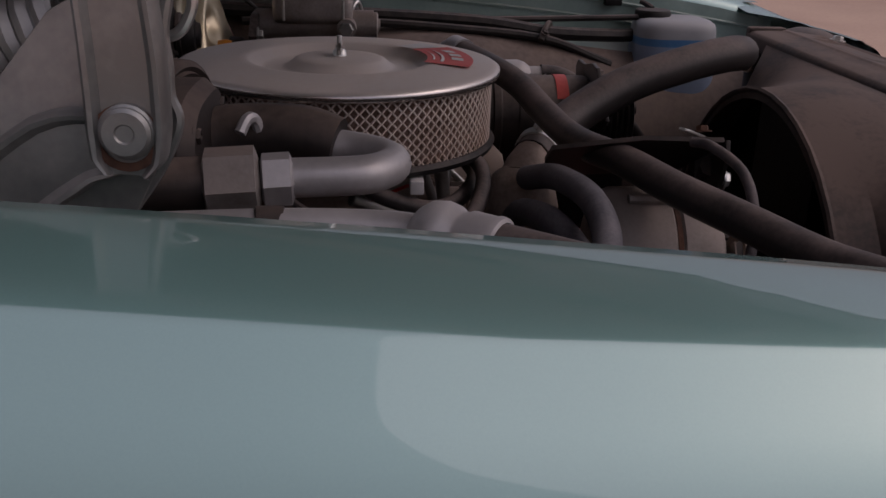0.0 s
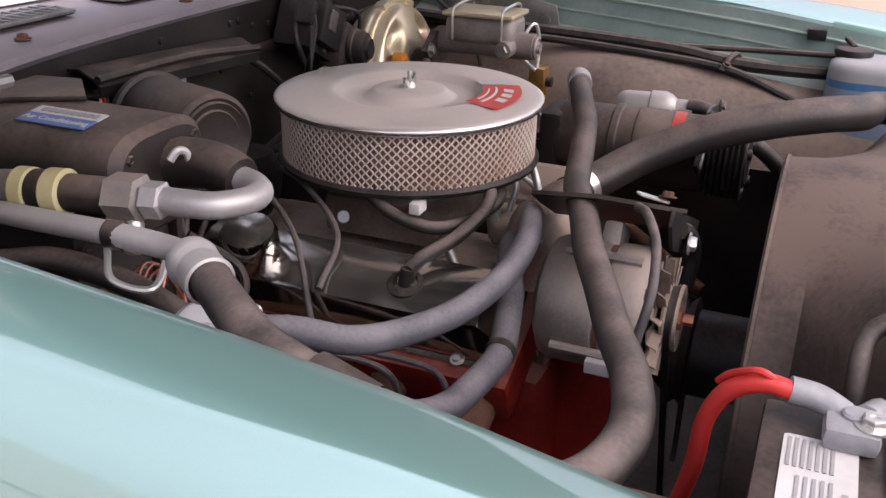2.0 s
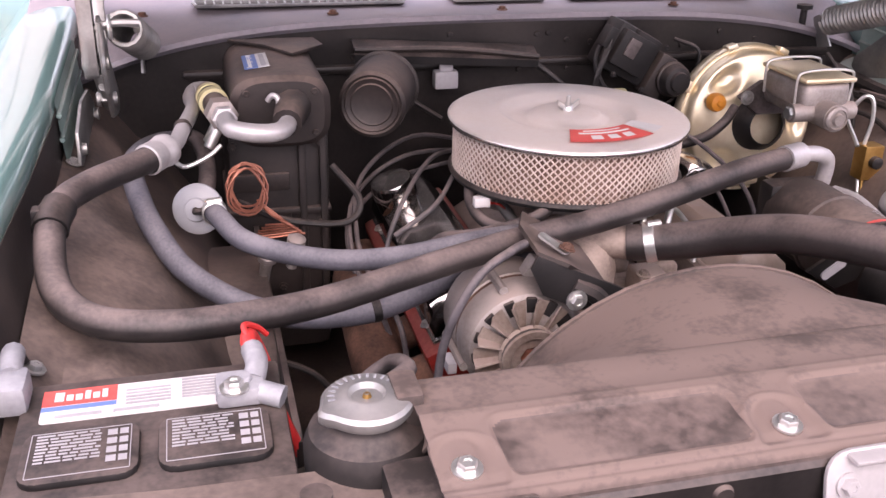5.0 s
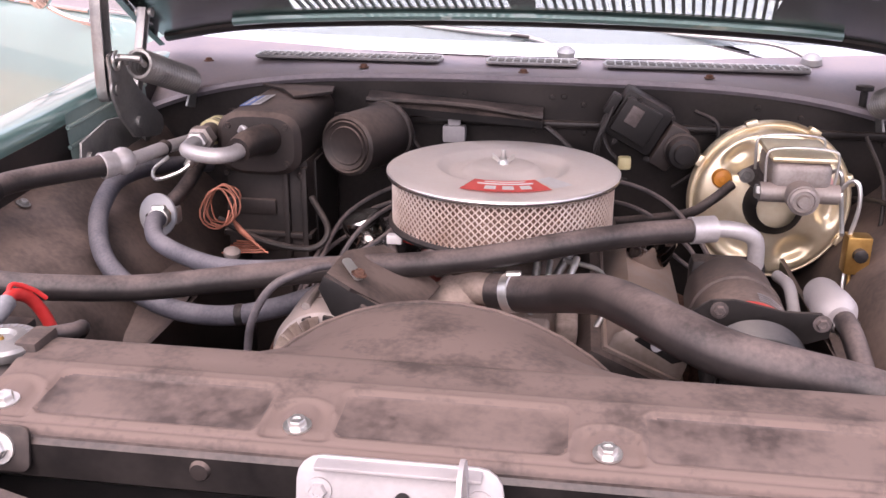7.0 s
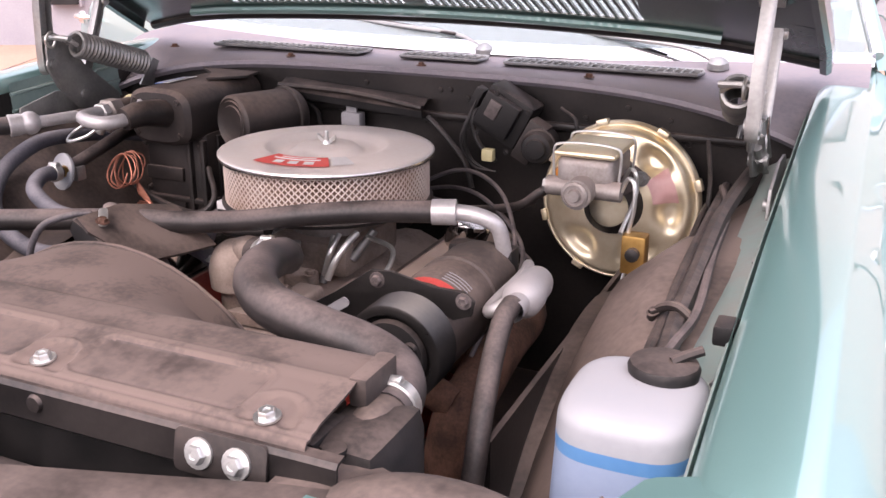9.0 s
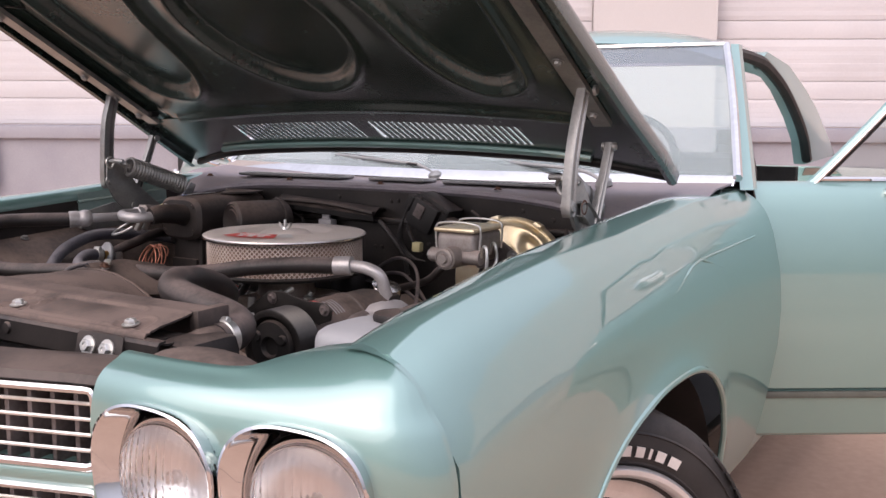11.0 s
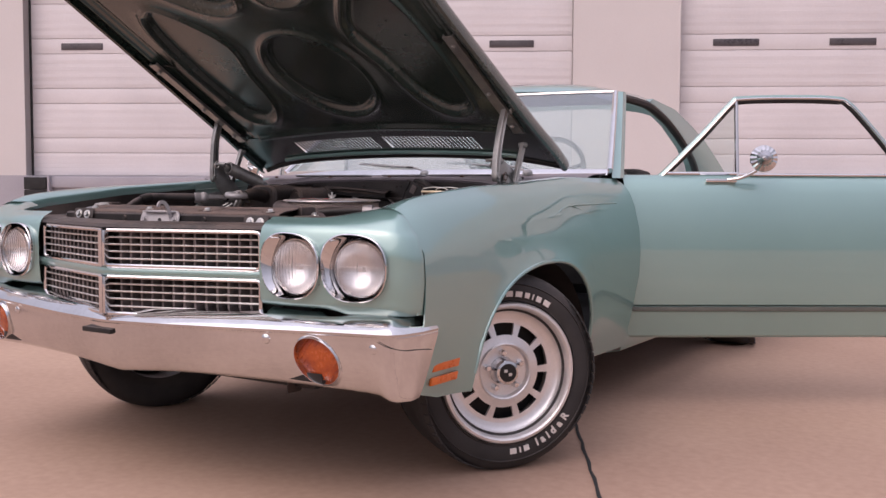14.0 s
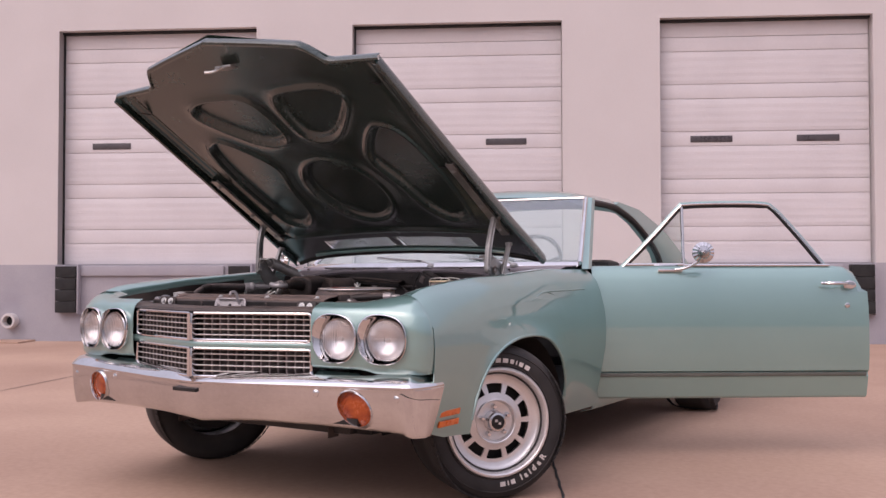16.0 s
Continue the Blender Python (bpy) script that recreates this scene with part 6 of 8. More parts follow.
# wire screen of zigzag strands
bm = bmesh.new()
cols, steps = 196, 14
for i in range(cols):
    prev = None
    for j in range(steps + 1):
        z = 0.82 + 0.08 * j / steps
        off = (0.5 if (i + j) % 2 else -0.5) * 0.86
        a = (i + off) * math.tau / cols
        wd = 0.0013 / 0.182
        ring = [bm.verts.new(AM @ Vector((r * math.cos(a + d), r * math.sin(a + d), z))) for d, r in ((-wd, 0.1815), (wd, 0.1815), (wd, 0.183), (-wd, 0.183))]
        if prev:
            for k in range(4):
                bm.faces.new((prev[k], prev[(k + 1) % 4], ring[(k + 1) % 4], ring[k]))
        prev = ring
tagged(part("wire_screen", bm, SCREEN, ac, "rust-stained expanded wire screen", sharp=180), kind="stuff")
part("lid", lathe([(0.186, 0.895), (0.1905, 0.8955), (0.1925, 0.899), (0.192, 0.904), (0.188, 0.9065), (0.182, 0.9075), (0.15, 0.909), (0.12, 0.911), (0.112, 0.9112), (0.106, 0.9095), (0.095, 0.9015), (0.088, 0.8995), (0.07, 0.8995), (0.064, 0.901), (0.054, 0.909), (0.049, 0.9112), (0.035, 0.9125), (0.012, 0.9125), (0, 0.9125)], AM, 96), LID, ac, "dusty chrome lid with stepped centre", sharp=60)
part("stud", lathe([(0.0035, 0.91), (0.0035, 0.934), (0.003, 0.936), (0, 0.936)], AM, 10), ZINC, ac)
bm = lathe([(0.009, 0.9125), (0.008, 0.918), (0.005, 0.921), (0.005, 0.925)], AM, 16)
for s in (1, -1):
    loft([[AM @ Vector((s * (0.006 + 0.012 * t), 0.002 * q, 0.917 + 0.009 * t + 0.004 * w)) for q, w in ((-1, -1), (1, -1), (1, 1), (-1, 1), (-1, -1))] for t in (0, 0.5, 1)], bm)
part("wing_nut", bm, ZINC, ac, "wing nut")


def lid_arc(r0, r1, a0, a1, z, name, material, parent, n=10, label=""):
    rows = [[AM @ Vector((r * math.cos(radians(a0 + (a1 - a0) * k / n)), r * math.sin(radians(a0 + (a1 - a0) * k / n)), zz)) for r, zz in ((r0, z), (r1, z - 0.0018))] for k in range(n + 1)]
    return part(name, loft(rows), material, parent, label)


lid_arc(0.105, 0.16, -110, -58, 0.9128, "label_red", LABEL_RED, ac, label="red curved label")
lid_arc(0.105, 0.155, -56, -42, 0.9128, "label_silver", LABEL_WHITE, ac, label="pale worn label end")
lid_arc(0.122, 0.128, -104, -64, 0.9132, "print_bar", LABEL_WHITE, ac)
lid_arc(0.112, 0.117, -100, -68, 0.9133, "print_bar", LABEL_WHITE, ac)
for k in range(3):
    lid_arc(0.134, 0.152, -97 + k * 11, -90 + k * 11, 0.9128, "print_bar", LABEL_WHITE, ac, 4)

# ---- belt drive things ----
alt = thing("alternator", "dusty cast aluminium alternator with steel fan and pulley", "alternator", (-0.215, -0.05, 0.66))
am = axis((-0.208, 0.02, 0.734), (0, -1, 0)) @ Matrix.Scale(0.98, 4)
part("rear_housing", lathe([(0, 0), (0.055, 0.0), (0.072, 0.008), (0.078, 0.02), (0.078, 0.075), (0.075, 0.078)], am, 40), CAST, alt)
part("stator_ring", lathe([(0.0745, 0.077), (0.0765, 0.078), (0.0765, 0.083), (0.0745, 0.084)], am, 40), RUST, alt)
part("front_housing", lathe([(0.075, 0.083), (0.078, 0.086), (0.079, 0.115), (0.073, 0.128), (0.06, 0.134), (0.02, 0.136)], am, 40), CAST, alt)
for k in range(14):
    a = k * math.tau / 14
    fm = am @ pose(0, 0, 0, 0, 0, math.degrees(a))
    part("fan_fin", loft([[fm @ Vector((r, w, h)) for w, h in ((-0.009 * r / 0.06, 0.14), (0.004, 0.141), (0.008 * r / 0.06, 0.152), (0.01 * r / 0.06, 0.153))] for r in (0.03, 0.05, 0.071)]), DUSTY_STEEL, alt, thick=0.0015)
    wm = am @ pose(0, 0, 0, 0, 0, math.degrees(a) + 8)
    part("cooling_slot", box((0.045, -0.007, 0.128), (0.07, 0.007, 0.1345), 0.002, m=wm), BLACK, alt)
part("fan_plate", lathe([(0, 0.138), (0.034, 0.138), (0.034, 0.142), (0, 0.142)], am, 24), DUSTY_STEEL, alt)
pu = part("pulley", lathe([(0.012, 0.148), (0.04, 0.148), (0.041, 0.151), (0.032, 0.157), (0.041, 0.163), (0.04, 0.167), (0.03, 0.166), (0.026, 0.16), (0.015, 0.16)], am, 40), DUSTY_STEEL, alt, "dusty steel pulley")
part("pulley_nut", lathe([(0.014, 0.158), (0.014, 0.168), (0.01, 0.17), (0.007, 0.17), (0.007, 0.182), (0, 0.183)], am, 6), COPPER, pu)
part("pivot_lug", box((-0.03, 0.02, 0.06), (0.03, 0.1, 0.085), 0.008, m=am @ pose(0, 0, 0, 0, 0, -30)), CAST, alt)
part("rating_plate", box((-0.3, -0.085, 0.69), (-0.288, -0.055, 0.705), 0.001), LABEL_GREY, alt)
for a in (20, 110, 200, 290):
    part("through_bolt", tube([am @ Vector((0.081 * math.cos(radians(a)), 0.081 * math.sin(radians(a)), h)) for h in (0.03, 0.12)], 0.006, 8), CAST, alt)
br = thing("alternator_bracket", "black steel alternator bracket with slotted arm", "bracket", (-0.18, -0.08, 0.85))
part("bracket_plate", loft([[(-0.2, -0.115, 0.866), (-0.195, -0.03, 0.866), (-0.16, 0.06, 0.845)], [(-0.165, -0.13, 0.853), (-0.15, -0.03, 0.842), (-0.12, 0.06, 0.82)], [(-0.1, -0.1, 0.805), (-0.085, -0.02, 0.796), (-0.075, 0.05, 0.79)]]), DIRTY, br, thick=0.005)
part("bracket_flange", prism([(0, 0), (0.14, 0.0), (0.14, -0.045), (0.03, -0.045), (0, -0.02)], 0.005, Matrix.Translation((-0.202, -0.117, 0.864)) @ pose(0, 0, 0, 90, 24, -6), 0.001), BLACK, br)
part("slotted_arm", tube([(-0.155, -0.122, 0.822), (-0.125, -0.13, 0.805), (-0.105, -0.135, 0.77), (-0.105, -0.13, 0.73)], 0.012, 8), BLACK, br)
part("bracket_bolt", bolt((-0.155, -0.135, 0.807), (0, -1, 0), 0.009), ZINC, br)
part("bracket_clip", prism(rounded(0.045, 0.014, 0.006), 0.003, Matrix.Translation((-0.172, -0.09, 0.862)) @ pose(0, 0, 0, 0, 20, -50), 0.001), ZINC, br)
part("bracket_nut", bolt((-0.16, -0.105, 0.862), (0.3, 0, 1), 0.007), RUST, br)
belt = thing("fan_belt", "black rubber fan belt", "belt", (-0.1, -0.12, 0.6))
loop = []
for cx, cz, r, a0, a1 in ((-0.208, 0.734, 0.037, 50, 215), (-0.035, 0.44, 0.075, 215, 330), (-0.035, 0.6, 0.075, -10, 62)):
    loop += [(cx + r * math.cos(radians(a)), -0.134, cz + r * math.sin(radians(a))) for a in np.linspace(a0, a1, 12)]
rows = [[(x, y + dy, z) for dy in (-0.004, 0.004)] for x, y, z in loop + loop[:1]]
part("belt_loop", loft(rows), BLACK, belt, thick=0.005)
part("pump_pulley", lathe([(0, -0.016), (0.06, -0.014), (0.076, -0.01), (0.068, 0.0), (0.076, 0.01), (0.06, 0.014), (0, 0.016)], axis((-0.035, -0.134, 0.6), (0, -1, 0)), 40), DIRTY, belt, "dusty black water pump pulley")

comp = thing("compressor", "dusty black air conditioning compressor with red label", "compressor", (0.37, 0.0, 0.67))
cmx = axis((0.346, 0.17, 0.762), (0, -1, 0))
part("body", lathe([(0, 0), (0.045, 0.0), (0.06, 0.01), (0.064, 0.03), (0.064, 0.1), (0.067, 0.102), (0.067, 0.112), (0.064, 0.115), (0.064, 0.14), (0.066, 0.142), (0.066, 0.16), (0.0645, 0.162), (0.064, 0.25), (0.056, 0.265), (0, 0.267)], cmx, 48), DIRTY, comp)
part("red_band", loft([[cmx @ Vector((0.0656 * math.cos(a), 0.0656 * math.sin(a), h)) for h in (0.2, 0.219)] for a in np.linspace(radians(45), radians(145), 14)]), LABEL_RED, comp, "red label band")
for k in range(4):
    bm = loft([[cmx @ Vector((0.0657 * math.cos(a), 0.0657 * math.sin(a), 0.166 + k * 0.008 + d)) for a in np.linspace(radians(42), radians(78), 8)] for d in (0, 0.003)])
    part("print_bar", bm, LABEL_GREY, comp)
groove = [(0.068 - 0.0055 * (k % 2), 0.266 + 0.0045 * k) for k in range(13)]
part("pulley", lathe([(0.03, 0.262), (0.06, 0.262)] + groove + [(0.064, 0.322), (0.056, 0.322), (0.052, 0.312), (0.035, 0.312)], cmx, 56), GLOSS_BLACK, comp, "black ribbed clutch pulley")
part("clutch", lathe([(0, 0.318), (0.016, 0.32), (0.02, 0.328), (0.046, 0.324), (0.049, 0.316), (0.036, 0.312), (0, 0.312)], cmx, 40), BLACK, comp)
for k in range(3):
    a = k * math.tau / 3 + 0.5
    part("clutch_rivet", lathe([(0.01, 0.325), (0.008, 0.331), (0, 0.332)], cmx @ Matrix.Translation((0.034 * math.cos(a), 0.034 * math.sin(a), 0)), 12), BLACK, comp)
bpl = [(-0.115, 0.052), (-0.06, 0.092), (-0.03, 0.094), (0.03, 0.082), (0.075, 0.082), (0.09, 0.07), (0.086, 0.05), (0.06, 0.04), (0.02, 0.058), (-0.02, 0.062), (-0.05, 0.045), (-0.07, 0.01), (-0.1, 0.0), (-0.15, 0.03)]
part("mount_plate", prism(bpl, 0.006, Matrix.Translation((0.346, -0.085, 0.758)) @ pose(0, 0, 0, 90, 0, 0), 0.001), GLOSS_BLACK, comp, "black compressor mounting plate")
for x, z in ((0.297, 0.838), (0.422, 0.828)):
    part("mount_bolt", bolt((x, -0.092, z), (0, -1, 0), 0.0075), IRON, comp)
part("mount_slot", prism(rounded(0.04, 0.014, 0.006), 0.002, Matrix.Translation((0.235, -0.0925, 0.79)) @ pose(0, 0, 0, 90, -35, 0)), LABEL_GREY, comp)
part("rear_head", box((0.29, 0.15, 0.72), (0.4, 0.19, 0.815), 0.012), BLACK, comp)
part("suction_tube", tube([(0.305, 0.13, 0.872), (0.345, 0.135, 0.87), (0.375, 0.145, 0.855), (0.383, 0.155, 0.82), (0.383, 0.165, 0.79)], 0.0125, 12), ALU, comp, "bent aluminium suction tube")
mfl = thing("muffler_can", "pale aluminium refrigerant muffler can", "muffler", (0.485, 0.0, 0.79))
md = Vector((0.005, -0.1, 0.002))
part("can", lathe([(0, -0.018), (0.016, -0.018), (0.023, -0.012), (0.0255, 0.0), (0.0255, 0.04), (0.0285, 0.042), (0.0285, 0.066), (0.024, 0.078), (0.017, 0.086), (0.0165, 0.115)], axis((0.463, 0.075, 0.8), md) , 32), PALE_ZINC, mfl)
part("feed_tube", tube([(0.42, 0.17, 0.79), (0.428, 0.12, 0.792), (0.42, 0.03, 0.782), (0.425, -0.01, 0.782), (0.445, -0.005, 0.795), (0.458, 0.03, 0.804)], 0.009, 10), ALU, mfl)

# ---- brake booster ----
bo = thing("brake_booster", "gold zinc brake booster with cast master cylinder", "brake booster", (0.47, 0.5, 0.68))
def booster_h(px, py, h):
    """Height of the booster's pressed face with its dents."""
    dent = 0.0
    for pa, pr, wa, wr in ((-126, 0.095, 0.03, 0.02), (-62, 0.092, 0.03, 0.02), (-4, 0.097, 0.027, 0.019), (52, 0.1, 0.026, 0.017), (128, 0.1, 0.026, 0.017)):
        c, sn = math.cos(radians(pa)), math.sin(radians(pa))
        u, v = px * c + py * sn - pr, -px * sn + py * c
        dent = min(dent, -0.02 / (1 + ((u / wr) ** 2 + (v / (wa * (1 + 9 * u))) ** 2) ** 3))
    return h + dent


bmx = axis((0.469, 0.555, 0.8), (0, -1, 0.1))
rings = []
face = [(0.129 - 0.105 * k / 21, 0.046 + 0.022 * math.sin(math.pi / 2 * k / 21)) for k in range(22)]
for r, h in [(0.13, -0.03), (0.143, -0.004), (0.146, 0.0), (0.1475, 0.01), (0.147, 0.02), (0.143, 0.0245), (0.139, 0.023), (0.1365, 0.025), (0.1345, 0.035), (0.132, 0.042)] + face + [(0.0, 0.068)]:
    ring = []
    for k in range(96):
        a = k * math.tau / 96
        px, py = r * math.cos(a), r * math.sin(a)
        ring.append(bmx @ Vector((px, py, booster_h(px, py, h))))
    rings.append(ring)
part("shell", loft(rings, ring=True), GOLD, bo, "gold plated booster shell", sharp=60)
for k in range(8):
    a = k * math.tau / 8 + 0.3
    part("shell_tab", box((0.14, -0.011, 0.006), (0.152, 0.011, 0.03), 0.003, m=bmx @ pose(0, 0, 0, 0, 0, math.degrees(a))), GOLD, bo)
part("push_rod_cone", lathe([(0.055, 0.06), (0.05, 0.085), (0.035, 0.1)], bmx, 32), BLACK, bo)
part("check_valve", lathe([(0.017, 0.05), (0.018, 0.062), (0.015, 0.07), (0.006, 0.072), (0.005, 0.076), (0, 0.076)], bmx @ Matrix.Translation((-0.095, 0.045, 0.012)), 24), ORANGE, bo, "orange check valve")
part("vacuum_hose", tube([(0.385, 0.44, 0.855), (0.35, 0.42, 0.83), (0.31, 0.43, 0.8), (0.22, 0.47, 0.77), (0.12, 0.5, 0.75)], 0.009, 10), RUBBER, bo)
part("pink_mark", loft([[bmx @ Vector((r * math.cos(a), r * math.sin(a), 0.0015 + booster_h(r * math.cos(a), r * math.sin(a), 0.046 + 0.022 * math.sin(math.pi / 2 * (0.129 - r) / 0.105)))) for r in np.linspace(0.07, 0.112, 9)] for a in np.linspace(radians(6), radians(40), 15)]), PINK, bo, "faded pink paint mark", thick=0.0005)
part("master_cylinder", box((0.42, 0.29, 0.888), (0.512, 0.42, 0.936), 0.016, seg=4), CAST, bo, "dusty grey cast master cylinder")
part("bore", tube([(0.466, 0.45, 0.883), (0.464, 0.256, 0.884)], 0.024, 24), CAST, bo)
part("bore_plug", lathe([(0.021, 0), (0.021, 0.006), (0.017, 0.0085), (0.016, 0.006), (0.011, 0.006), (0.009, 0.012), (0, 0.012)], axis((0.463, 0.257, 0.884), (0, -1, 0)), 24), CAST, bo)
part("cross_port", tube([(0.404, 0.3, 0.884), (0.526, 0.3, 0.884)], 0.016, 16), CAST, bo)
part("port_nut", rod((0.397, 0.3, 0.884), (0.405, 0.3, 0.884), 0.012, 6), STEEL, bo)
part("reservoir_lid", box((0.416, 0.286, 0.9355), (0.516, 0.424, 0.945), 0.005), GOLD, bo, "gold reservoir lid")
for y in (0.305, 0.4):
    part("wire_bail", tube([(0.413, y, 0.895), (0.411, y, 0.941), (0.422, y, 0.953), (0.466, y - 0.003, 0.957), (0.51, y, 0.953), (0.521, y, 0.941), (0.519, y, 0.895)], 0.0023, 8, 3), ZINC, bo)
part("flange", prism([(-0.075, 0.0), (-0.03, -0.035), (0.03, -0.035), (0.075, 0.0), (0.03, 0.03), (-0.03, 0.03)], 0.014, Matrix.Translation((0.467, 0.456, 0.872)) @ pose(0, 0, 0, 90, 0, 0), 0.004), IRON, bo)
for x in (0.408, 0.526):
    part("flange_nut", bolt((x, 0.442, 0.872), (0, -1, 0), 0.009), STEEL, bo)
part("proportioning_valve", box((0.54, 0.258, 0.765), (0.578, 0.29, 0.828), 0.004), BRASS, bo, "brass proportioning valve")
part("valve_plug", lathe([(0.011, 0), (0.011, 0.012), (0.006, 0.014), (0, 0.014)], axis((0.56, 0.259, 0.8), (0, -1, 0)), 12), BLACK, bo)
for x, y0 in ((0.526, 0.3), (0.514, 0.36)):
    part("brake_line", tube([(x, y0, 0.886), (x + 0.012, y0 - 0.012, 0.91), (x + 0.024, y0 - 0.02, 0.905), (x + 0.027, y0 - 0.025, 0.87), (x + 0.02, 0.275, 0.825)], 0.0036, 8), ZINC, bo)
for k in range(4):
    part("brake_line", tube([(0.545 + k * 0.008, 0.272, 0.768), (0.545 + k * 0.01, 0.262, 0.72 - k * 0.01), (0.57 + 0.01 * k, 0.3, 0.68), (0.6, 0.45, 0.66)], 0.003, 8), BRASS if k % 2 else ZINC, bo)

# ---- washer bottle ----
wb = thing("washer_bottle", "milky white washer bottle half full of blue fluid", "bottle", (0.705, -0.34, 0.6))
def wb_ring(z, k):
    cx, cy = 0.697, -0.326
    return [(cx + (0.067 * k) * (abs(math.cos(a)) ** 0.6) * math.copysign(1, math.cos(a)), cy + (0.078 * k) * (abs(math.sin(a)) ** 0.6) * math.copysign(1, math.sin(a)), z) for a in np.linspace(0, math.tau, 41)[:-1]]
part("fluid", loft([wb_ring(z, k) for z, k in ((0.6, 0.75), (0.61, 1.02), (0.77, 1.04), (0.815, 1.01), (0.829, 1.0))], ring=True), GLARE_FLUID, wb, "blue washer fluid, paled by painted glare")
part("fluid_line", loft([wb_ring(z, k) for z, k in ((0.829, 1.0), (0.836, 1.003), (0.843, 1.0))], ring=True), BLUE_FLUID, wb, "blue line of the fluid level")
part("shell", loft([wb_ring(z, k) for z, k in ((0.843, 1.0), (0.858, 0.99), (0.863, 0.975), (0.869, 0.94), (0.874, 0.85), (0.877, 0.7), (0.878, 0.3), (0.8785, 0.003))], ring=True), WHITE_PLASTIC, wb, "milky white upper bottle")
part("cap", lathe([(0.042, 0), (0.044, 0.012), (0.041, 0.017), (0.02, 0.019), (0, 0.019)], Matrix.Translation((0.715, -0.288, 0.872)), 32, sx=0.8, sy=0.8), BLACK, wb, "dusty black cap")
part("cap_nipple", tube([(0.722, -0.288, 0.89), (0.735, -0.28, 0.896), (0.748, -0.272, 0.9)], 0.0055, 8), BLACK, wb)
part("washer_hose", tube([(0.705, -0.265, 0.875), (0.71, -0.2, 0.872), (0.715, -0.1, 0.868), (0.7, 0.1, 0.865), (0.69, 0.3, 0.87), (0.66, 0.45, 0.87)], 0.006, 8), RUBBER, wb)

# ---- battery ----
ba = thing("battery", "black car battery with red and white label", "battery", (-0.645, -0.345, 0.65))
part("case", box((-0.755, -0.435, 0.64), (-0.525, -0.255, 0.838), 0.01), BLACK, ba)
part("top_rim", box((-0.757, -0.44, 0.826), (-0.523, -0.252, 0.842), 0.006), BLACK, ba)
for x0, x1 in ((-0.745, -0.65), (-0.635, -0.54)):
    part("vent_cover", prism(rounded(x1 - x0, 0.075, 0.016), 0.008, Matrix.Translation(((x0 + x1) / 2, -0.378, 0.841)), 0.003), BLACK, ba, "black vent cover")
lb = Matrix.Translation((-0.655, -0.296, 0.8425))
part("label", prism(rounded(0.165, 0.052, 0.004), 0.001, lb), LABEL_WHITE, ba, "white battery label")
part("label_red", box((-0.0825, 0.0, 0.0012), (-0.018, 0.0255, 0.0016), m=lb), LABEL_RED, ba)
part("label_blue", box((-0.0825, -0.008, 0.0012), (-0.018, -0.0015, 0.0016), m=lb), LABEL_BLUE, ba)
bars([(-0.072, 0.006, -0.064, 0.02), (-0.062, 0.006, -0.056, 0.015), (-0.054, 0.006, -0.048, 0.015), (-0.046, 0.006, -0.041, 0.019), (-0.039, 0.006, -0.033, 0.015), (-0.031, 0.006, -0.026, 0.019)], lb @ Matrix.Translation((0, 0, 0.0017)), LABEL_WHITE, ba)
bars([(-0.01, 0.012 - k * 0.0055, 0.03, 0.0145 - k * 0.0055) for k in range(5)] + [(0.04, 0.02 - k * 0.005, 0.077, 0.0225 - k * 0.005) for k in range(7)] + [(-0.07, -0.02, -0.03, -0.016), (-0.02, -0.02, 0.02, -0.016)], lb @ Matrix.Translation((0, 0, 0.0012)), LABEL_GREY, ba)
random.seed(11)
for cx in (-0.5875, -0.6975):
    vm = Matrix.Translation((cx, -0.378, 0.8495))
    lines = [(-0.04, 0.03, 0.04, 0.0307), (-0.04, -0.0307, 0.04, -0.03), (-0.0407, -0.03, -0.04, 0.03), (0.04, -0.03, 0.0407, 0.03)]
    for k in range(9):
        x, z = -0.036, 0.0255 - k * 0.0046
        while x < 0.012:
            w = random.uniform(0.006, 0.016)
            lines.append((x, z, min(0.016, x + w), z + 0.0021))
            x += w + 0.0018
    for k in range(4):
        lines += [(0.021, 0.018 - k * 0.0125, 0.029, 0.026 - k * 0.0125), (0.031, 0.018 - k * 0.0125, 0.038, 0.026 - k * 0.0125)]
    bars(lines, vm, LABEL_GREY, ba, 0.0004)
part("post", rod((-0.56, -0.315, 0.84), (-0.56, -0.315, 0.866), 0.009), LEAD, ba)
tm = part("terminal_clamp", box((-0.585, -0.335, 0.843), (-0.54, -0.295, 0.862), 0.007), LEAD, ba, "grey lead battery clamp")
part("clamp_arm", tube([(-0.55, -0.31, 0.855), (-0.545, -0.29, 0.862), (-0.548, -0.268, 0.866)], 0.011, 10), LEAD, ba)
part("clamp_bolt", bolt((-0.568, -0.328, 0.861), (0, 0, 1), 0.009), ZINC, ba)
part("clamp_ear", tube([(-0.545, -0.325, 0.853), (-0.525, -0.335, 0.85)], 0.011, 10), LEAD, ba)
part("red_cable", tube([(-0.55, -0.272, 0.866), (-0.55, -0.25, 0.868), (-0.545, -0.225, 0.852), (-0.535, -0.21, 0.815), (-0.525, -0.205, 0.76), (-0.5, -0.19, 0.68)], 0.008, 10), RED, ba, "thick red battery cable")
part("red_wire", tube([(-0.55, -0.262, 0.87), (-0.553, -0.245, 0.879), (-0.54, -0.225, 0.865), (-0.53, -0.215, 0.85)], 0.003, 8), RED, ba)
part("negative_clamp", box((-0.782, -0.3, 0.838), (-0.748, -0.256, 0.868), 0.008), LEAD, ba)
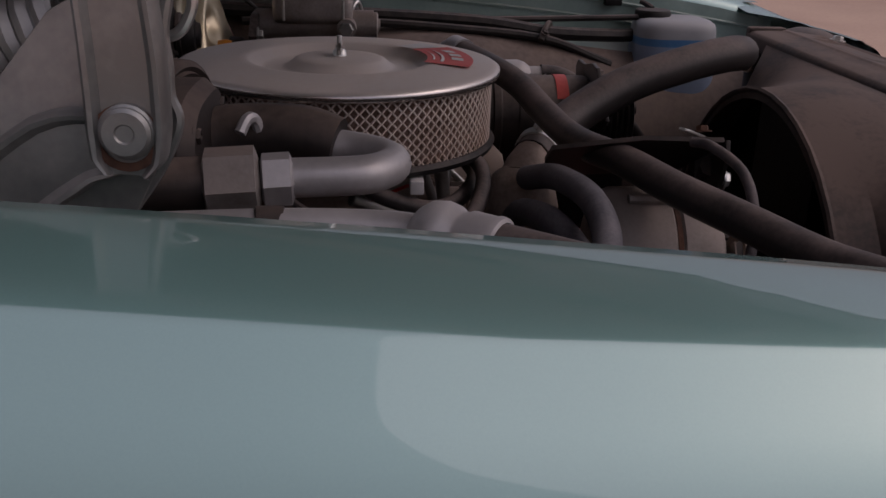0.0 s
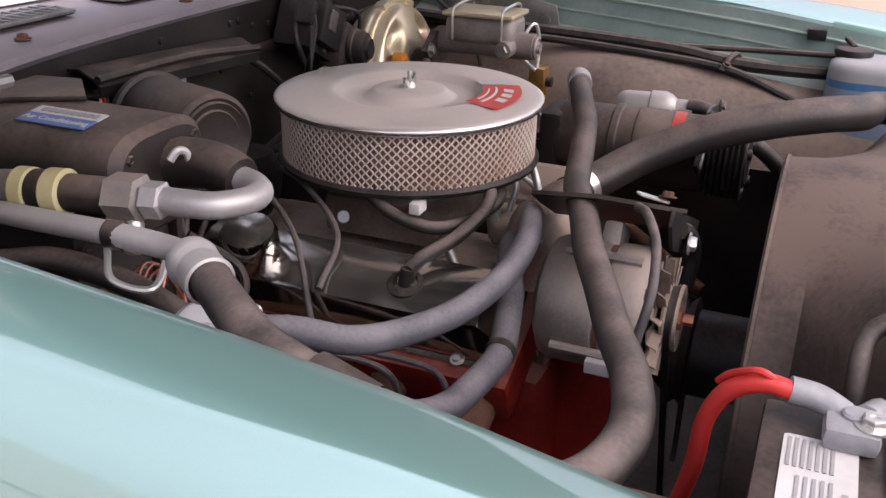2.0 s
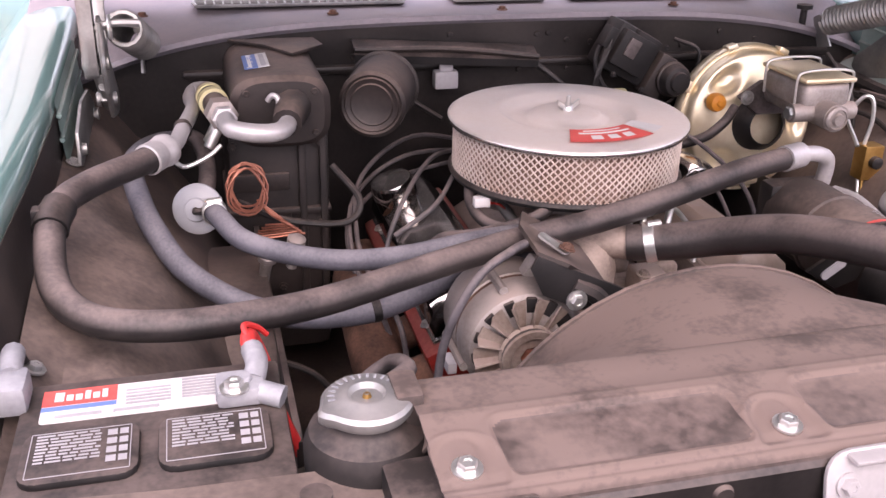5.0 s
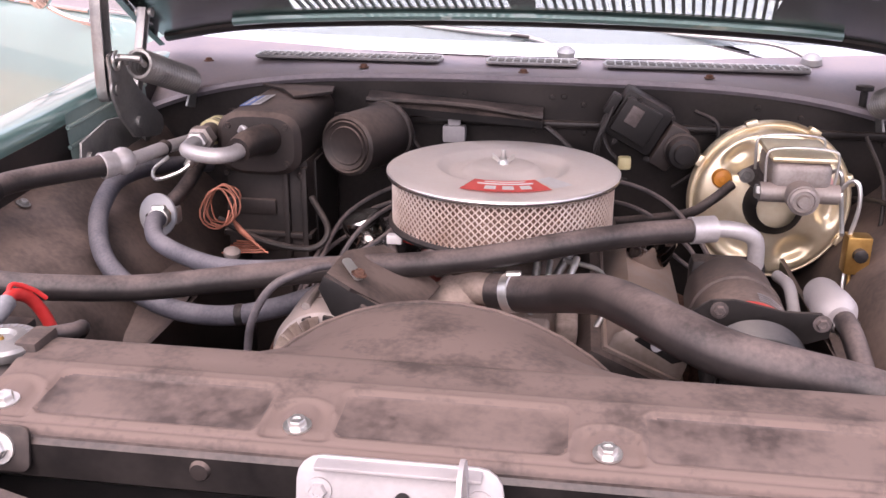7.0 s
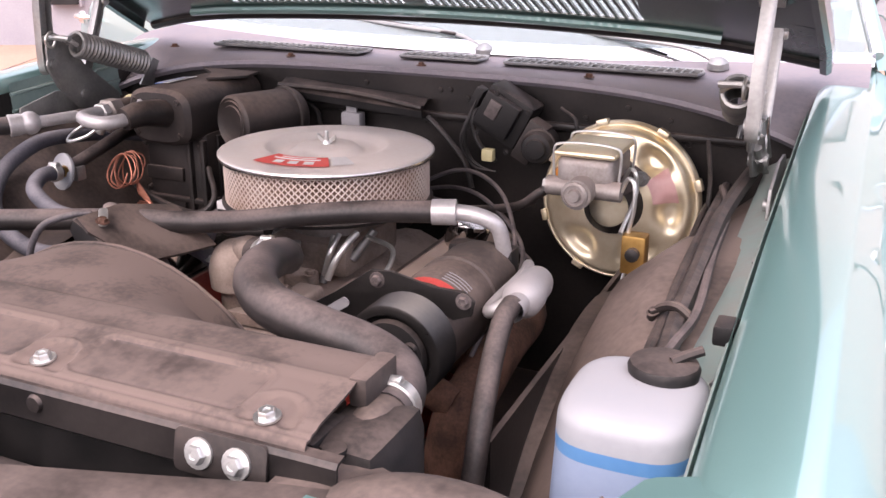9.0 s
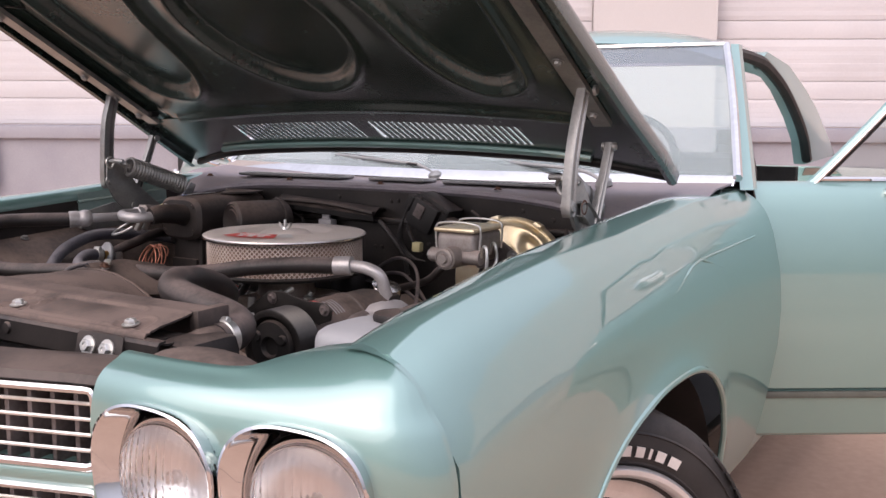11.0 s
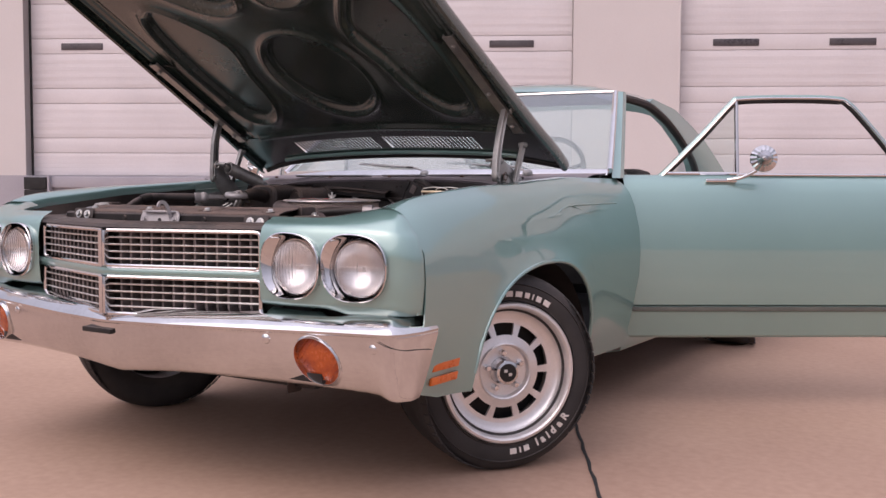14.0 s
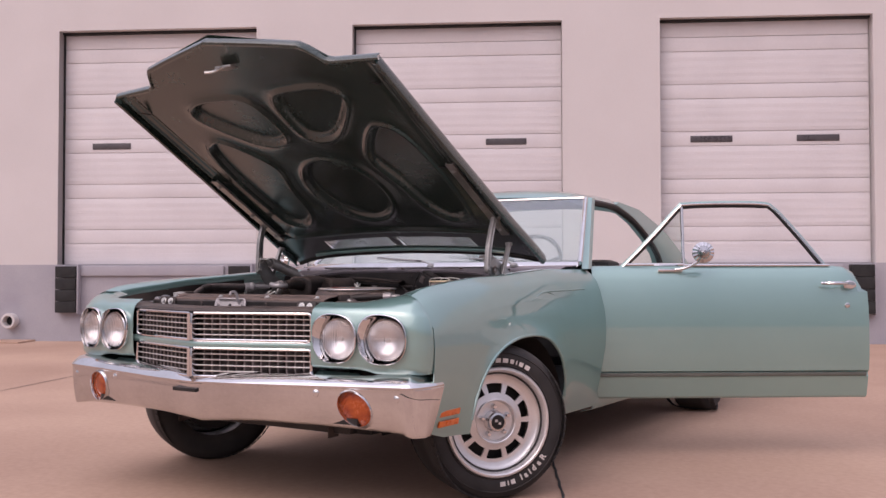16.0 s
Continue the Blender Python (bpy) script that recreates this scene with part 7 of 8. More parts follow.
part("negative_clamp_nose", tube([(-0.765, -0.265, 0.862), (-0.766, -0.245, 0.866), (-0.768, -0.222, 0.862)], 0.011, 10), LEAD, ba)
part("black_cable", tube([(-0.768, -0.225, 0.862), (-0.77, -0.2, 0.85), (-0.765, -0.18, 0.8), (-0.74, -0.16, 0.7)], 0.007, 10), BLACK, ba)
part("tray", box((-0.77, -0.45, 0.62), (-0.51, -0.24, 0.64), 0.005), FIREWALL, ba)


# ---- hoses, each a thing of its own ----
def hose(name, label, pts, r, material, group="engine bay hoses", category="hose", seg=14, res=7, clamps=()):
    pts = [Vector(p) for p in pts]
    h = thing(name, label, category, pts[0], group)
    part("tube", tube(pts, r, seg, res), material, h)
    for c, d in clamps:
        part("hose_clamp", lathe([(r + 0.0005, -0.008), (r + 0.003, -0.007), (r + 0.003, 0.007), (r + 0.0005, 0.008)], axis(c, d), 28), ZINC, h, "steel hose clamp")
        part("clamp_screw", rod(Vector(c) + Vector((0, 0, r)) - Vector((0.01, 0, 0)), Vector(c) + Vector((0.012, 0, r + 0.002)), 0.006), ZINC, h)
    return h


H1 = [(-0.632, 0.205, 0.911), (-0.65, 0.178, 0.91), (-0.69, 0.13, 0.911), (-0.72, 0.09, 0.911), (-0.743, 0.04, 0.91), (-0.752, -0.02, 0.897), (-0.742, -0.095, 0.862), (-0.7, -0.145, 0.847), (-0.623, -0.163, 0.842), (-0.535, -0.147, 0.836), (-0.454, -0.115, 0.829), (-0.368, -0.081, 0.831), (-0.281, -0.045, 0.833), (-0.188, -0.014, 0.836), (-0.094, 0.02, 0.834), (0.004, 0.041, 0.844), (0.101, 0.062, 0.86), (0.201, 0.095, 0.869), (0.285, 0.122, 0.871)]
h = hose("suction_hose", "long dusty black air conditioning suction hose", H1, 0.0175, RUBBER)
part("crimp", lathe([(0.012, -0.004), (0.017, 0.0), (0.0215, 0.006), (0.023, 0.014), (0.022, 0.021), (0.0195, 0.026), (0.0195, 0.029), (0.0212, 0.033), (0.0212, 0.047), (0.022, 0.05), (0.0215, 0.053), (0.019, 0.054)], axis((-0.62, 0.224, 0.9115), (-0.032, -0.048, -0.0025)), 32), ALU, h, "pale aluminium crimp fitting")
part("crimp", tube([(0.28, 0.12, 0.871), (0.315, 0.131, 0.872)], 0.02, 20), ALU, h, "pale aluminium crimp fitting")
part("support_clip", tube([(-0.745, 0.03, 0.9095), (-0.75, 0.005, 0.905), (-0.752, -0.015, 0.899)], 0.0205, 16), BLACK, h)
part("clip_foot", box((-0.772, -0.005, 0.9), (-0.75, 0.015, 0.92), 0.003), BLACK, h)
H2 = [(-0.62, 0.56, 0.815), (-0.65, 0.494, 0.832), (-0.675, 0.39, 0.848), (-0.678, 0.29, 0.856), (-0.668, 0.215, 0.845), (-0.65, 0.15, 0.825), (-0.615, 0.09, 0.79), (-0.56, 0.05, 0.76), (-0.5, 0.033, 0.738), (-0.444, 0.028, 0.729), (-0.378, 0.02, 0.735), (-0.325, 0.03, 0.745), (-0.271, 0.044, 0.76), (-0.22, 0.064, 0.776), (-0.15, 0.085, 0.765), (-0.09, 0.09, 0.73)]
h = hose("heater_hose", "faded grey-blue rubber heater hose, scuffed white", H2, 0.0155, RUBBER_BLUE)
part("tape_wrap", lathe([(0.0158, -0.006), (0.0166, -0.005), (0.0166, 0.005), (0.0158, 0.006)], axis((-0.372, 0.021, 0.736), (1, 0.1, 0.1)), 20), BLACK, h)
H3 = [(-0.57, 0.212, 0.818), (-0.56, 0.16, 0.824), (-0.535, 0.115, 0.812), (-0.48, 0.085, 0.8), (-0.41, 0.055, 0.797), (-0.33, 0.035, 0.805), (-0.25, 0.035, 0.815), (-0.17, 0.055, 0.812), (-0.1, 0.075, 0.79)]
hose("heater_hose", "grey rubber heater hose on a vacuum valve", H3, 0.0145, RUBBER_BLUE, clamps=(((-0.568, 0.2, 0.82), (0, 1, 0)),))
hose("heater_hose", "short curved grey hose above the heater valve", [(-0.6, 0.47, 0.85), (-0.58, 0.41, 0.855), (-0.572, 0.33, 0.84), (-0.58, 0.26, 0.82), (-0.592, 0.235, 0.812)], 0.013, RUBBER, clamps=(((-0.586, 0.245, 0.815), (0.2, 1, 0.3)),))
H4 = [(0.0, 0.055, 0.785), (0.055, 0.025, 0.795), (0.105, -0.02, 0.818), (0.15, -0.1, 0.852), (0.185, -0.19, 0.875), (0.225, -0.265, 0.884), (0.275, -0.305, 0.878), (0.34, -0.318, 0.868), (0.4, -0.318, 0.856), (0.445, -0.335, 0.848), (0.472, -0.375, 0.843), (0.478, -0.42, 0.842)]
hose("radiator_hose", "thick black upper radiator hose", H4, 0.0265, RUBBER, clamps=(((0.03, 0.042, 0.789), (1, -0.5, 0.3)), ((0.475, -0.4, 0.8425), (0.1, -1, 0))))
nk = thing("radiator_neck", "black radiator outlet neck", "pipe", (0.48, -0.44, 0.84))
part("neck", tube([(0.478, -0.405, 0.842), (0.478, -0.45, 0.842), (0.475, -0.475, 0.83)], 0.024, 18), DIRTY, nk)
hose("discharge_hose", "black discharge hose running down to the condenser", [(0.466, -0.03, 0.808), (0.468, -0.07, 0.802), (0.475, -0.126, 0.768), (0.487, -0.19, 0.72), (0.493, -0.23, 0.66), (0.49, -0.28, 0.5)], 0.0145, RUBBER)
hose("pcv_hose", "thin black breather hose to the carburettor", [(-0.25, 0.182, 0.752), (-0.235, 0.17, 0.765), (-0.19, 0.145, 0.778), (-0.13, 0.13, 0.797), (-0.09, 0.14, 0.81), (-0.07, 0.18, 0.81), (-0.06, 0.22, 0.79)], 0.009, RUBBER)
pg = thing("pcv_valve", "black crankcase valve in a rubber grommet", "valve", (-0.252, 0.184, 0.74))
part("grommet", lathe([(0.024, -0.006), (0.024, 0.003), (0.016, 0.006), (0.014, 0.003), (0, 0.003)], axis((-0.255, 0.186, 0.732), (-0.4, 0, 1)), 24), BLACK, pg)
part("valve_stem", tube([(-0.256, 0.186, 0.73), (-0.252, 0.184, 0.752)], 0.01, 12), BLACK, pg)
hose("vacuum_hose", "curved black vacuum hose below the air cleaner", [(-0.17, 0.28, 0.81), (-0.18, 0.24, 0.79), (-0.17, 0.19, 0.775), (-0.13, 0.155, 0.775), (-0.08, 0.135, 0.785), (-0.04, 0.14, 0.79)], 0.009, RUBBER)
hose("fuel_line", "thin grey line to the alternator", [(-0.205, -0.08, 0.862), (-0.225, -0.095, 0.862), (-0.27, -0.115, 0.845), (-0.3, -0.12, 0.8), (-0.315, -0.11, 0.74), (-0.32, -0.1, 0.66), (-0.33, -0.09, 0.58)], 0.0055, WIRE, category="cable")
# spark plug leads
for k, pts in enumerate((
    [(-0.06, 0.57, 0.77), (-0.2, 0.55, 0.8), (-0.31, 0.47, 0.76), (-0.34, 0.36, 0.7), (-0.34, 0.22, 0.68), (-0.32, 0.12, 0.66), (-0.31, 0.1, 0.6)],
    [(-0.06, 0.57, 0.76), (-0.22, 0.53, 0.77), (-0.33, 0.44, 0.73), (-0.355, 0.3, 0.68), (-0.34, 0.18, 0.66), (-0.32, 0.16, 0.6)],
    [(-0.05, 0.56, 0.755), (-0.24, 0.5, 0.74), (-0.34, 0.42, 0.7), (-0.35, 0.34, 0.65), (-0.33, 0.3, 0.6)],
    [(0.03, 0.57, 0.77), (0.16, 0.52, 0.83), (0.27, 0.44, 0.82), (0.34, 0.33, 0.76), (0.345, 0.25, 0.7), (0.33, 0.16, 0.62)],
    [(0.03, 0.57, 0.76), (0.14, 0.53, 0.79), (0.24, 0.46, 0.79), (0.33, 0.4, 0.73), (0.34, 0.3, 0.66)],
    [(0.02, 0.57, 0.755), (0.13, 0.52, 0.76), (0.23, 0.47, 0.755), (0.33, 0.45, 0.69)],
    [(-0.14, 0.49, 0.79), (-0.2, 0.42, 0.8), (-0.26, 0.34, 0.77), (-0.3, 0.3, 0.7), (-0.31, 0.28, 0.62)],
    [(-0.11, 0.45, 0.8), (-0.16, 0.38, 0.8), (-0.22, 0.3, 0.765), (-0.29, 0.29, 0.72)],
)):
    hose("ignition_lead", "grey rubber ignition lead", pts, 0.0042, WIRE, "ignition leads", "cable", 8, 6)
# loose harness along firewall and left inner fender
for pts, r, nm in (
    ([(0.7, 0.6, 0.88), (0.69, 0.45, 0.875), (0.685, 0.25, 0.872), (0.69, 0.05, 0.862), (0.69, -0.08, 0.845), (0.7, -0.2, 0.84), (0.72, -0.3, 0.84)], 0.013, "taped"),
    ([(0.66, 0.5, 0.86), (0.665, 0.3, 0.862), (0.668, 0.1, 0.852), (0.672, -0.07, 0.835), (0.66, -0.2, 0.79)], 0.008, "thin"),
    ([(0.62, 0.58, 0.8), (0.64, 0.4, 0.84), (0.63, 0.25, 0.8), (0.58, 0.1, 0.74), (0.55, -0.02, 0.68)], 0.005, "thin"),
    ([(-0.28, 0.615, 0.93), (-0.22, 0.61, 0.9), (-0.2, 0.6, 0.86), (-0.14, 0.58, 0.82)], 0.005, "thin"),
    ([(0.05, 0.6, 0.91), (0.09, 0.59, 0.88), (0.14, 0.58, 0.83), (0.16, 0.57, 0.78)], 0.006, "thin"),
    ([(0.2, 0.6, 0.97), (0.16, 0.58, 0.93), (0.17, 0.57, 0.88), (0.21, 0.57, 0.84)], 0.005, "thin"),
    ([(0.33, 0.6, 0.95), (0.37, 0.57, 0.93), (0.36, 0.58, 0.86), (0.3, 0.6, 0.8)], 0.004, "thin"),
    ([(-0.37, 0.42, 0.8), (-0.33, 0.38, 0.75), (-0.36, 0.36, 0.72), (-0.46, 0.37, 0.73), (-0.53, 0.36, 0.77)], 0.006, "thin"),
    ([(0.62, 0.52, 0.93), (0.64, 0.45, 0.86), (0.63, 0.42, 0.76), (0.58, 0.44, 0.7)], 0.004, "thin"),
    ([(-0.7, 0.2, 0.7), (-0.6, 0.12, 0.66), (-0.45, 0.1, 0.6), (-0.4, 0.1, 0.5)], 0.005, "thin"),
):
    hose("wiring_harness", "dusty black taped wiring harness" if nm == "taped" else "thin dusty black cable", pts, r, HARNESS, "wiring", "cable", 8)
for k, col in enumerate((YELLOW, RED, WIRE)):
    hose("loose_wire", "thin loose coloured wire at the firewall", [(-0.29 + 0.006 * k, 0.6, 0.93), (-0.31 + 0.008 * k, 0.58, 0.9 - 0.006 * k), (-0.3 + 0.012 * k, 0.56, 0.87 + 0.01 * k), (-0.25 + 0.01 * k, 0.56, 0.885 + 0.01 * k)], 0.0022, col, "wiring", "wire", 6)
hc = thing("harness_clip", "dusty steel harness clip", "clip", (0.684, -0.075, 0.82))
part("strap", tube([(0.655, -0.06, 0.835), (0.67, -0.07, 0.855), (0.69, -0.08, 0.862), (0.71, -0.085, 0.85)], 0.006, 8), DIRTY, hc)
part("clip_screw", bolt((0.66, -0.068, 0.846), (-0.3, -0.4, 1), 0.006), DIRTY, hc)

# ---- heater and air conditioning on the firewall ----
eb = thing("evaporator_case", "dusty black evaporator case with blue and white label", "heater case", (-0.46, 0.55, 0.5))
part("lower_case", box((-0.54, 0.43, 0.45), (-0.375, 0.64, 0.87), 0.02), DIRTY, eb)
rows = []
for y in (0.375, 0.385, 0.42, 0.6, 0.635):
    k = 0.86 if y < 0.38 else 1.0
    rows.append([(-0.452 + 0.078 * k * math.copysign(abs(math.cos(a)) ** 0.6, math.cos(a)), y, 0.907 + 0.058 * k * math.copysign(abs(math.sin(a)) ** 0.6, math.sin(a))) for a in np.linspace(0, math.tau, 33)[:-1]])
part("upper_case", loft(rows, ring=True), DIRTY, eb)
part("case_end", loft([rows[0], [(-0.452, 0.372, 0.907)] * 32], ring=True), DIRTY, eb)
for x, z in ((-0.505, 0.94), (-0.4, 0.94), (-0.505, 0.873), (-0.4, 0.873)):
    part("case_screw", bolt((x, 0.378, z), (0, -1, 0), 0.006), DIRTY, eb)
part("top_bracket", prism([(-0.52, 0.62), (-0.37, 0.62), (-0.36, 0.56), (-0.42, 0.5), (-0.46, 0.57)], 0.006, Matrix.Translation((0, 0, 0.966)), 0.002), DIRTY, eb)
for k in range(3):
    part("case_rib", box((-0.535, 0.422, 0.62 + k * 0.07), (-0.44, 0.433, 0.65 + k * 0.07), 0.004), DIRTY, eb)
for k in range(2):
    part("case_rib", box((-0.425 + k * 0.035, 0.418, 0.5), (-0.413 + k * 0.035, 0.434, 0.855), 0.004), DIRTY, eb)
part("case_seam", box((-0.545, 0.42, 0.715), (-0.372, 0.64, 0.727), 0.004), DIRTY, eb)
part("case_seam", box((-0.3755, 0.46, 0.46), (-0.37, 0.62, 0.86), 0.002), FIREWALL, eb)
for x, z in ((-0.53, 0.84), (-0.39, 0.84), (-0.53, 0.74), (-0.39, 0.70), (-0.46, 0.58)):
    part("case_screw", bolt((x, 0.424, z), (0, -1, 0), 0.0055), DIRTY, eb)
lm = Matrix(((0.0, -1.0, 0.0, -0.492), (1.0, 0.0, 0.0, 0.478), (0.0, 0.0, 1.0, 0.9655), (0.0, 0.0, 0.0, 1.0)))
lm = Matrix.Translation((-0.482, 0.478, 0.9655)) @ pose(0, 0, 0, 7, 0, -90)
part("label_white", box((-0.045, 0.002, 0), (0.045, 0.02, 0.0012), m=lm), LABEL_WHITE, eb, "pale maker label")
part("label_blue", box((-0.045, -0.02, 0), (0.045, 0.002, 0.0012), m=lm), LABEL_BLUE, eb, "blue label")
bars([(-0.035 + k * 0.0095, 0.007, -0.0275 + k * 0.0095, 0.015) for k in range(8)], lm @ Matrix.Translation((0, 0, 0.0013)), LABEL_GREY, eb)
txt = bpy.data.curves.new("label_text", "FONT")
txt.body, txt.size, txt.align_x, txt.extrude = "Air Conditioning", 0.0125, "CENTER", 0.0003
tob = new("label_text", txt)
dg = bpy.context.evaluated_depsgraph_get()
tme = bpy.data.meshes.new_from_object(tob.evaluated_get(dg))
bpy.data.objects.remove(tob)
tbm = bmesh.new()
tbm.from_mesh(tme)
tbm.transform(lm @ Matrix.Translation((0, -0.013, 0.0016)))
part("label_text", tbm, LABEL_WHITE, eb, "white lettering")
bl = thing("blower_motor", "dusty black round blower motor with ringed end", "blower motor", (-0.29, 0.46, 0.85))
bd = Vector((-0.34, -0.93, 0.02)).normalized()
bx = axis(Vector((-0.302, 0.418, 0.9)) - bd * 0.16, bd)
part("motor_can", lathe([(0.05, 0), (0.057, 0.01), (0.057, 0.14), (0.056, 0.155), (0.05, 0.16), (0.046, 0.157), (0.044, 0.161), (0.04, 0.158), (0.036, 0.157), (0.034, 0.16), (0.03, 0.158), (0, 0.156)], bx, 48), DIRTY, bl)
part("motor_flange", lathe([(0.056, 0.02), (0.062, 0.022), (0.062, 0.028), (0.056, 0.03)], bx, 40), DIRTY, bl)
xv = thing("expansion_valve", "grey refrigerant valve body with yellowed bands and pipes", "valve", (-0.55, 0.4, 0.9))
va, vb2 = Vector((-0.562, 0.5, 0.913)), Vector((-0.541, 0.31, 0.921))
vx = axis(va, vb2 - va)
part("valve_body", lathe([(0.012, -0.02), (0.017, 0.0), (0.019, 0.03), (0.019, 0.035)], vx, 28), CAST, xv)
part("valve_band", lathe([(0.019, 0.03), (0.0225, 0.032), (0.0225, 0.047), (0.019, 0.049)], vx, 28), YELLOW, xv, "yellowed insulating band")
part("valve_sleeve", lathe([(0.0205, 0.049), (0.021, 0.05), (0.021, 0.066), (0.0205, 0.067)], vx, 28), BLACK, xv)
part("valve_band", lathe([(0.019, 0.066), (0.0235, 0.068), (0.0235, 0.086), (0.019, 0.088)], vx, 28), YELLOW, xv, "yellowed insulating band")
part("valve_barrel", lathe([(0.0185, 0.088), (0.019, 0.09), (0.0185, 0.135), (0.017, 0.14)], vx, 28), DIRTY, xv)
part("hex_large", lathe([(0.015, 0.135), (0.0245, 0.138), (0.0245, 0.17), (0.015, 0.173)], vx, 6), CAST, xv, sharp=20)
part("hex_nut", lathe([(0.012, 0.173), (0.0185, 0.175), (0.0185, 0.193), (0.011, 0.196)], vx, 6), ALU, xv, sharp=20)
part("liquid_pipe", tube([vb2 + Vector((0.0, 0.01, 0)), vb2 + Vector((0.002, -0.03, 0.001)), (-0.532, 0.255, 0.922), (-0.505, 0.24, 0.92), (-0.477, 0.243, 0.918), (-0.458, 0.262, 0.918), (-0.45, 0.29, 0.92)], 0.0135, 14), ALU, xv, "bent white aluminium pipe")
part("insulation", tube([(-0.453, 0.28, 0.92), (-0.445, 0.31, 0.925), (-0.435, 0.36, 0.92), (-0.44, 0.4, 0.91)], (0.022, 0.03), 12), DIRTY, xv, "dusty foam pipe insulation")
part("return_pipe", tube([(-0.624, 0.217, 0.911), (-0.612, 0.245, 0.911), (-0.603, 0.31, 0.909), (-0.592, 0.4, 0.902), (-0.586, 0.47, 0.898), (-0.59, 0.515, 0.9), (-0.582, 0.54, 0.906), (-0.567, 0.53, 0.911), (-0.562, 0.5, 0.913)], 0.0115, 14), ALU, xv, "long white aluminium pipe")
part("pipe_band", lathe([(0.0118, -0.009), (0.0128, -0.008), (0.0128, 0.008), (0.0118, 0.009)], axis((-0.602, 0.316, 0.9088), (-0.1, 1, 0)), 20), BLACK, xv)
for y in (0.36, 0.335):
    part("service_port", rod((-0.552, y, 0.9), (-0.568, y - 0.005, 0.872), 0.0085), ZINC, xv)
part("capillary", tube([(-0.475, 0.35, 0.935), (-0.468, 0.345, 0.944), (-0.46, 0.34, 0.94), (-0.458, 0.335, 0.92)], 0.0045, 8), ALU, xv)
part("capillary", tube([(-0.6, 0.33, 0.89), (-0.62, 0.31, 0.872), (-0.605, 0.28, 0.862), (-0.57, 0.29, 0.872), (-0.55, 0.3, 0.885)], 0.0035, 8), ZINC, xv)
cc = thing("copper_coil", "loose coil of thin copper tube", "coil", (-0.52, 0.35, 0.78))
cpts = [(-0.515 + 0.028 * math.cos(q) + 0.004 * math.sin(q * 2.3), 0.36 + 0.012 * math.sin(q) - 0.0012 * q, 0.8 + 0.032 * math.sin(q) + 0.003 * math.cos(q * 1.7)) for q in np.linspace(0, math.tau * 6, 110)]
part("coil", tube(cpts, 0.0018, 6, 1, smooth=False), COPPER, cc)
for k in range(6):
    part("strand", tube([(-0.5, 0.35, 0.775), (-0.48 + 0.008 * k, 0.33, 0.755 - 0.006 * k), (-0.455 + 0.004 * k, 0.33, 0.74 - 0.004 * k), (-0.49 - 0.006 * k, 0.34, 0.735 - 0.005 * k)], 0.0018, 6, 4), COPPER, cc)
hv = thing("heater_valve", "white round vacuum heater valve", "valve", (-0.598, 0.223, 0.78))
hx = axis((-0.588, 0.25, 0.808), (-0.25, -0.95, 0.25))
part("diaphragm", lathe([(0, 0), (0.03, 0.0), (0.037, 0.006), (0.037, 0.011), (0.03, 0.016), (0.018, 0.018), (0.016, 0.024), (0.008, 0.026), (0, 0.026)], hx, 36), WHITE_PLASTIC, hv)
part("valve_nipple", tube([hx @ Vector((0, 0, 0.024)), hx @ Vector((0.006, 0.0, 0.04)), hx @ Vector((0.03, 0.006, 0.045))], 0.005, 8), BLACK, hv)
part("valve_bracket", box((-0.62, 0.25, 0.79), (-0.56, 0.275, 0.82), 0.005), STEEL, hv)
part("valve_body", tube([(-0.582, 0.25, 0.815), (-0.57, 0.225, 0.816)], 0.011, 12), BRASS, hv)
for p in ((-0.5, 0.2, 0.735), (-0.455, 0.22, 0.75)):
    vs2 = thing("vacuum_switch", "small dusty grey vacuum switch", "switch", p, group="vacuum switches")
    part("switch_body", lathe([(0.008, -0.04), (0.009, 0.0), (0.014, 0.004), (0.014, 0.012), (0.009, 0.016), (0, 0.017)], Matrix.Translation(p) @ pose(0, 0, 0, 12, 10, 0), 16), CAST, vs2)
rt = thing("firewall_tray", "black plastic channel along the firewall", "tray", (-0.12, 0.61, 0.93))
part("channel", loft([[(-0.3 + 0.345 * t, 0.6 + o - 0.01 * t, 0.95 - 0.02 * t + z) for o, z in ((0.04, 0.012), (0.02, 0.014), (0.0, 0.004), (-0.012, -0.006), (-0.01, -0.02), (0.01, -0.024), (0.04, -0.02))] for t in np.linspace(0, 1, 8)]), BLACK, rt, thick=0.003)
part("channel_lip", tube([(-0.3, 0.592, 0.952), (-0.12, 0.588, 0.948), (0.045, 0.58, 0.93)], 0.006, 8), DIRTY, rt)
wbk = thing("relay_bracket", "pale grey relay on the firewall", "relay", (-0.127, 0.6, 0.89))
part("relay_box", box((-0.15, 0.592, 0.872), (-0.105, 0.62, 0.905), 0.005), LABEL_GREY, wbk)
part("relay_tab", box((-0.14, 0.598, 0.905), (-0.115, 0.606, 0.922), 0.002), LABEL_GREY, wbk)
wm_ = thing("wiper_motor", "dusty black wiper motor on the firewall", "wiper motor", (0.25, 0.57, 0.86))
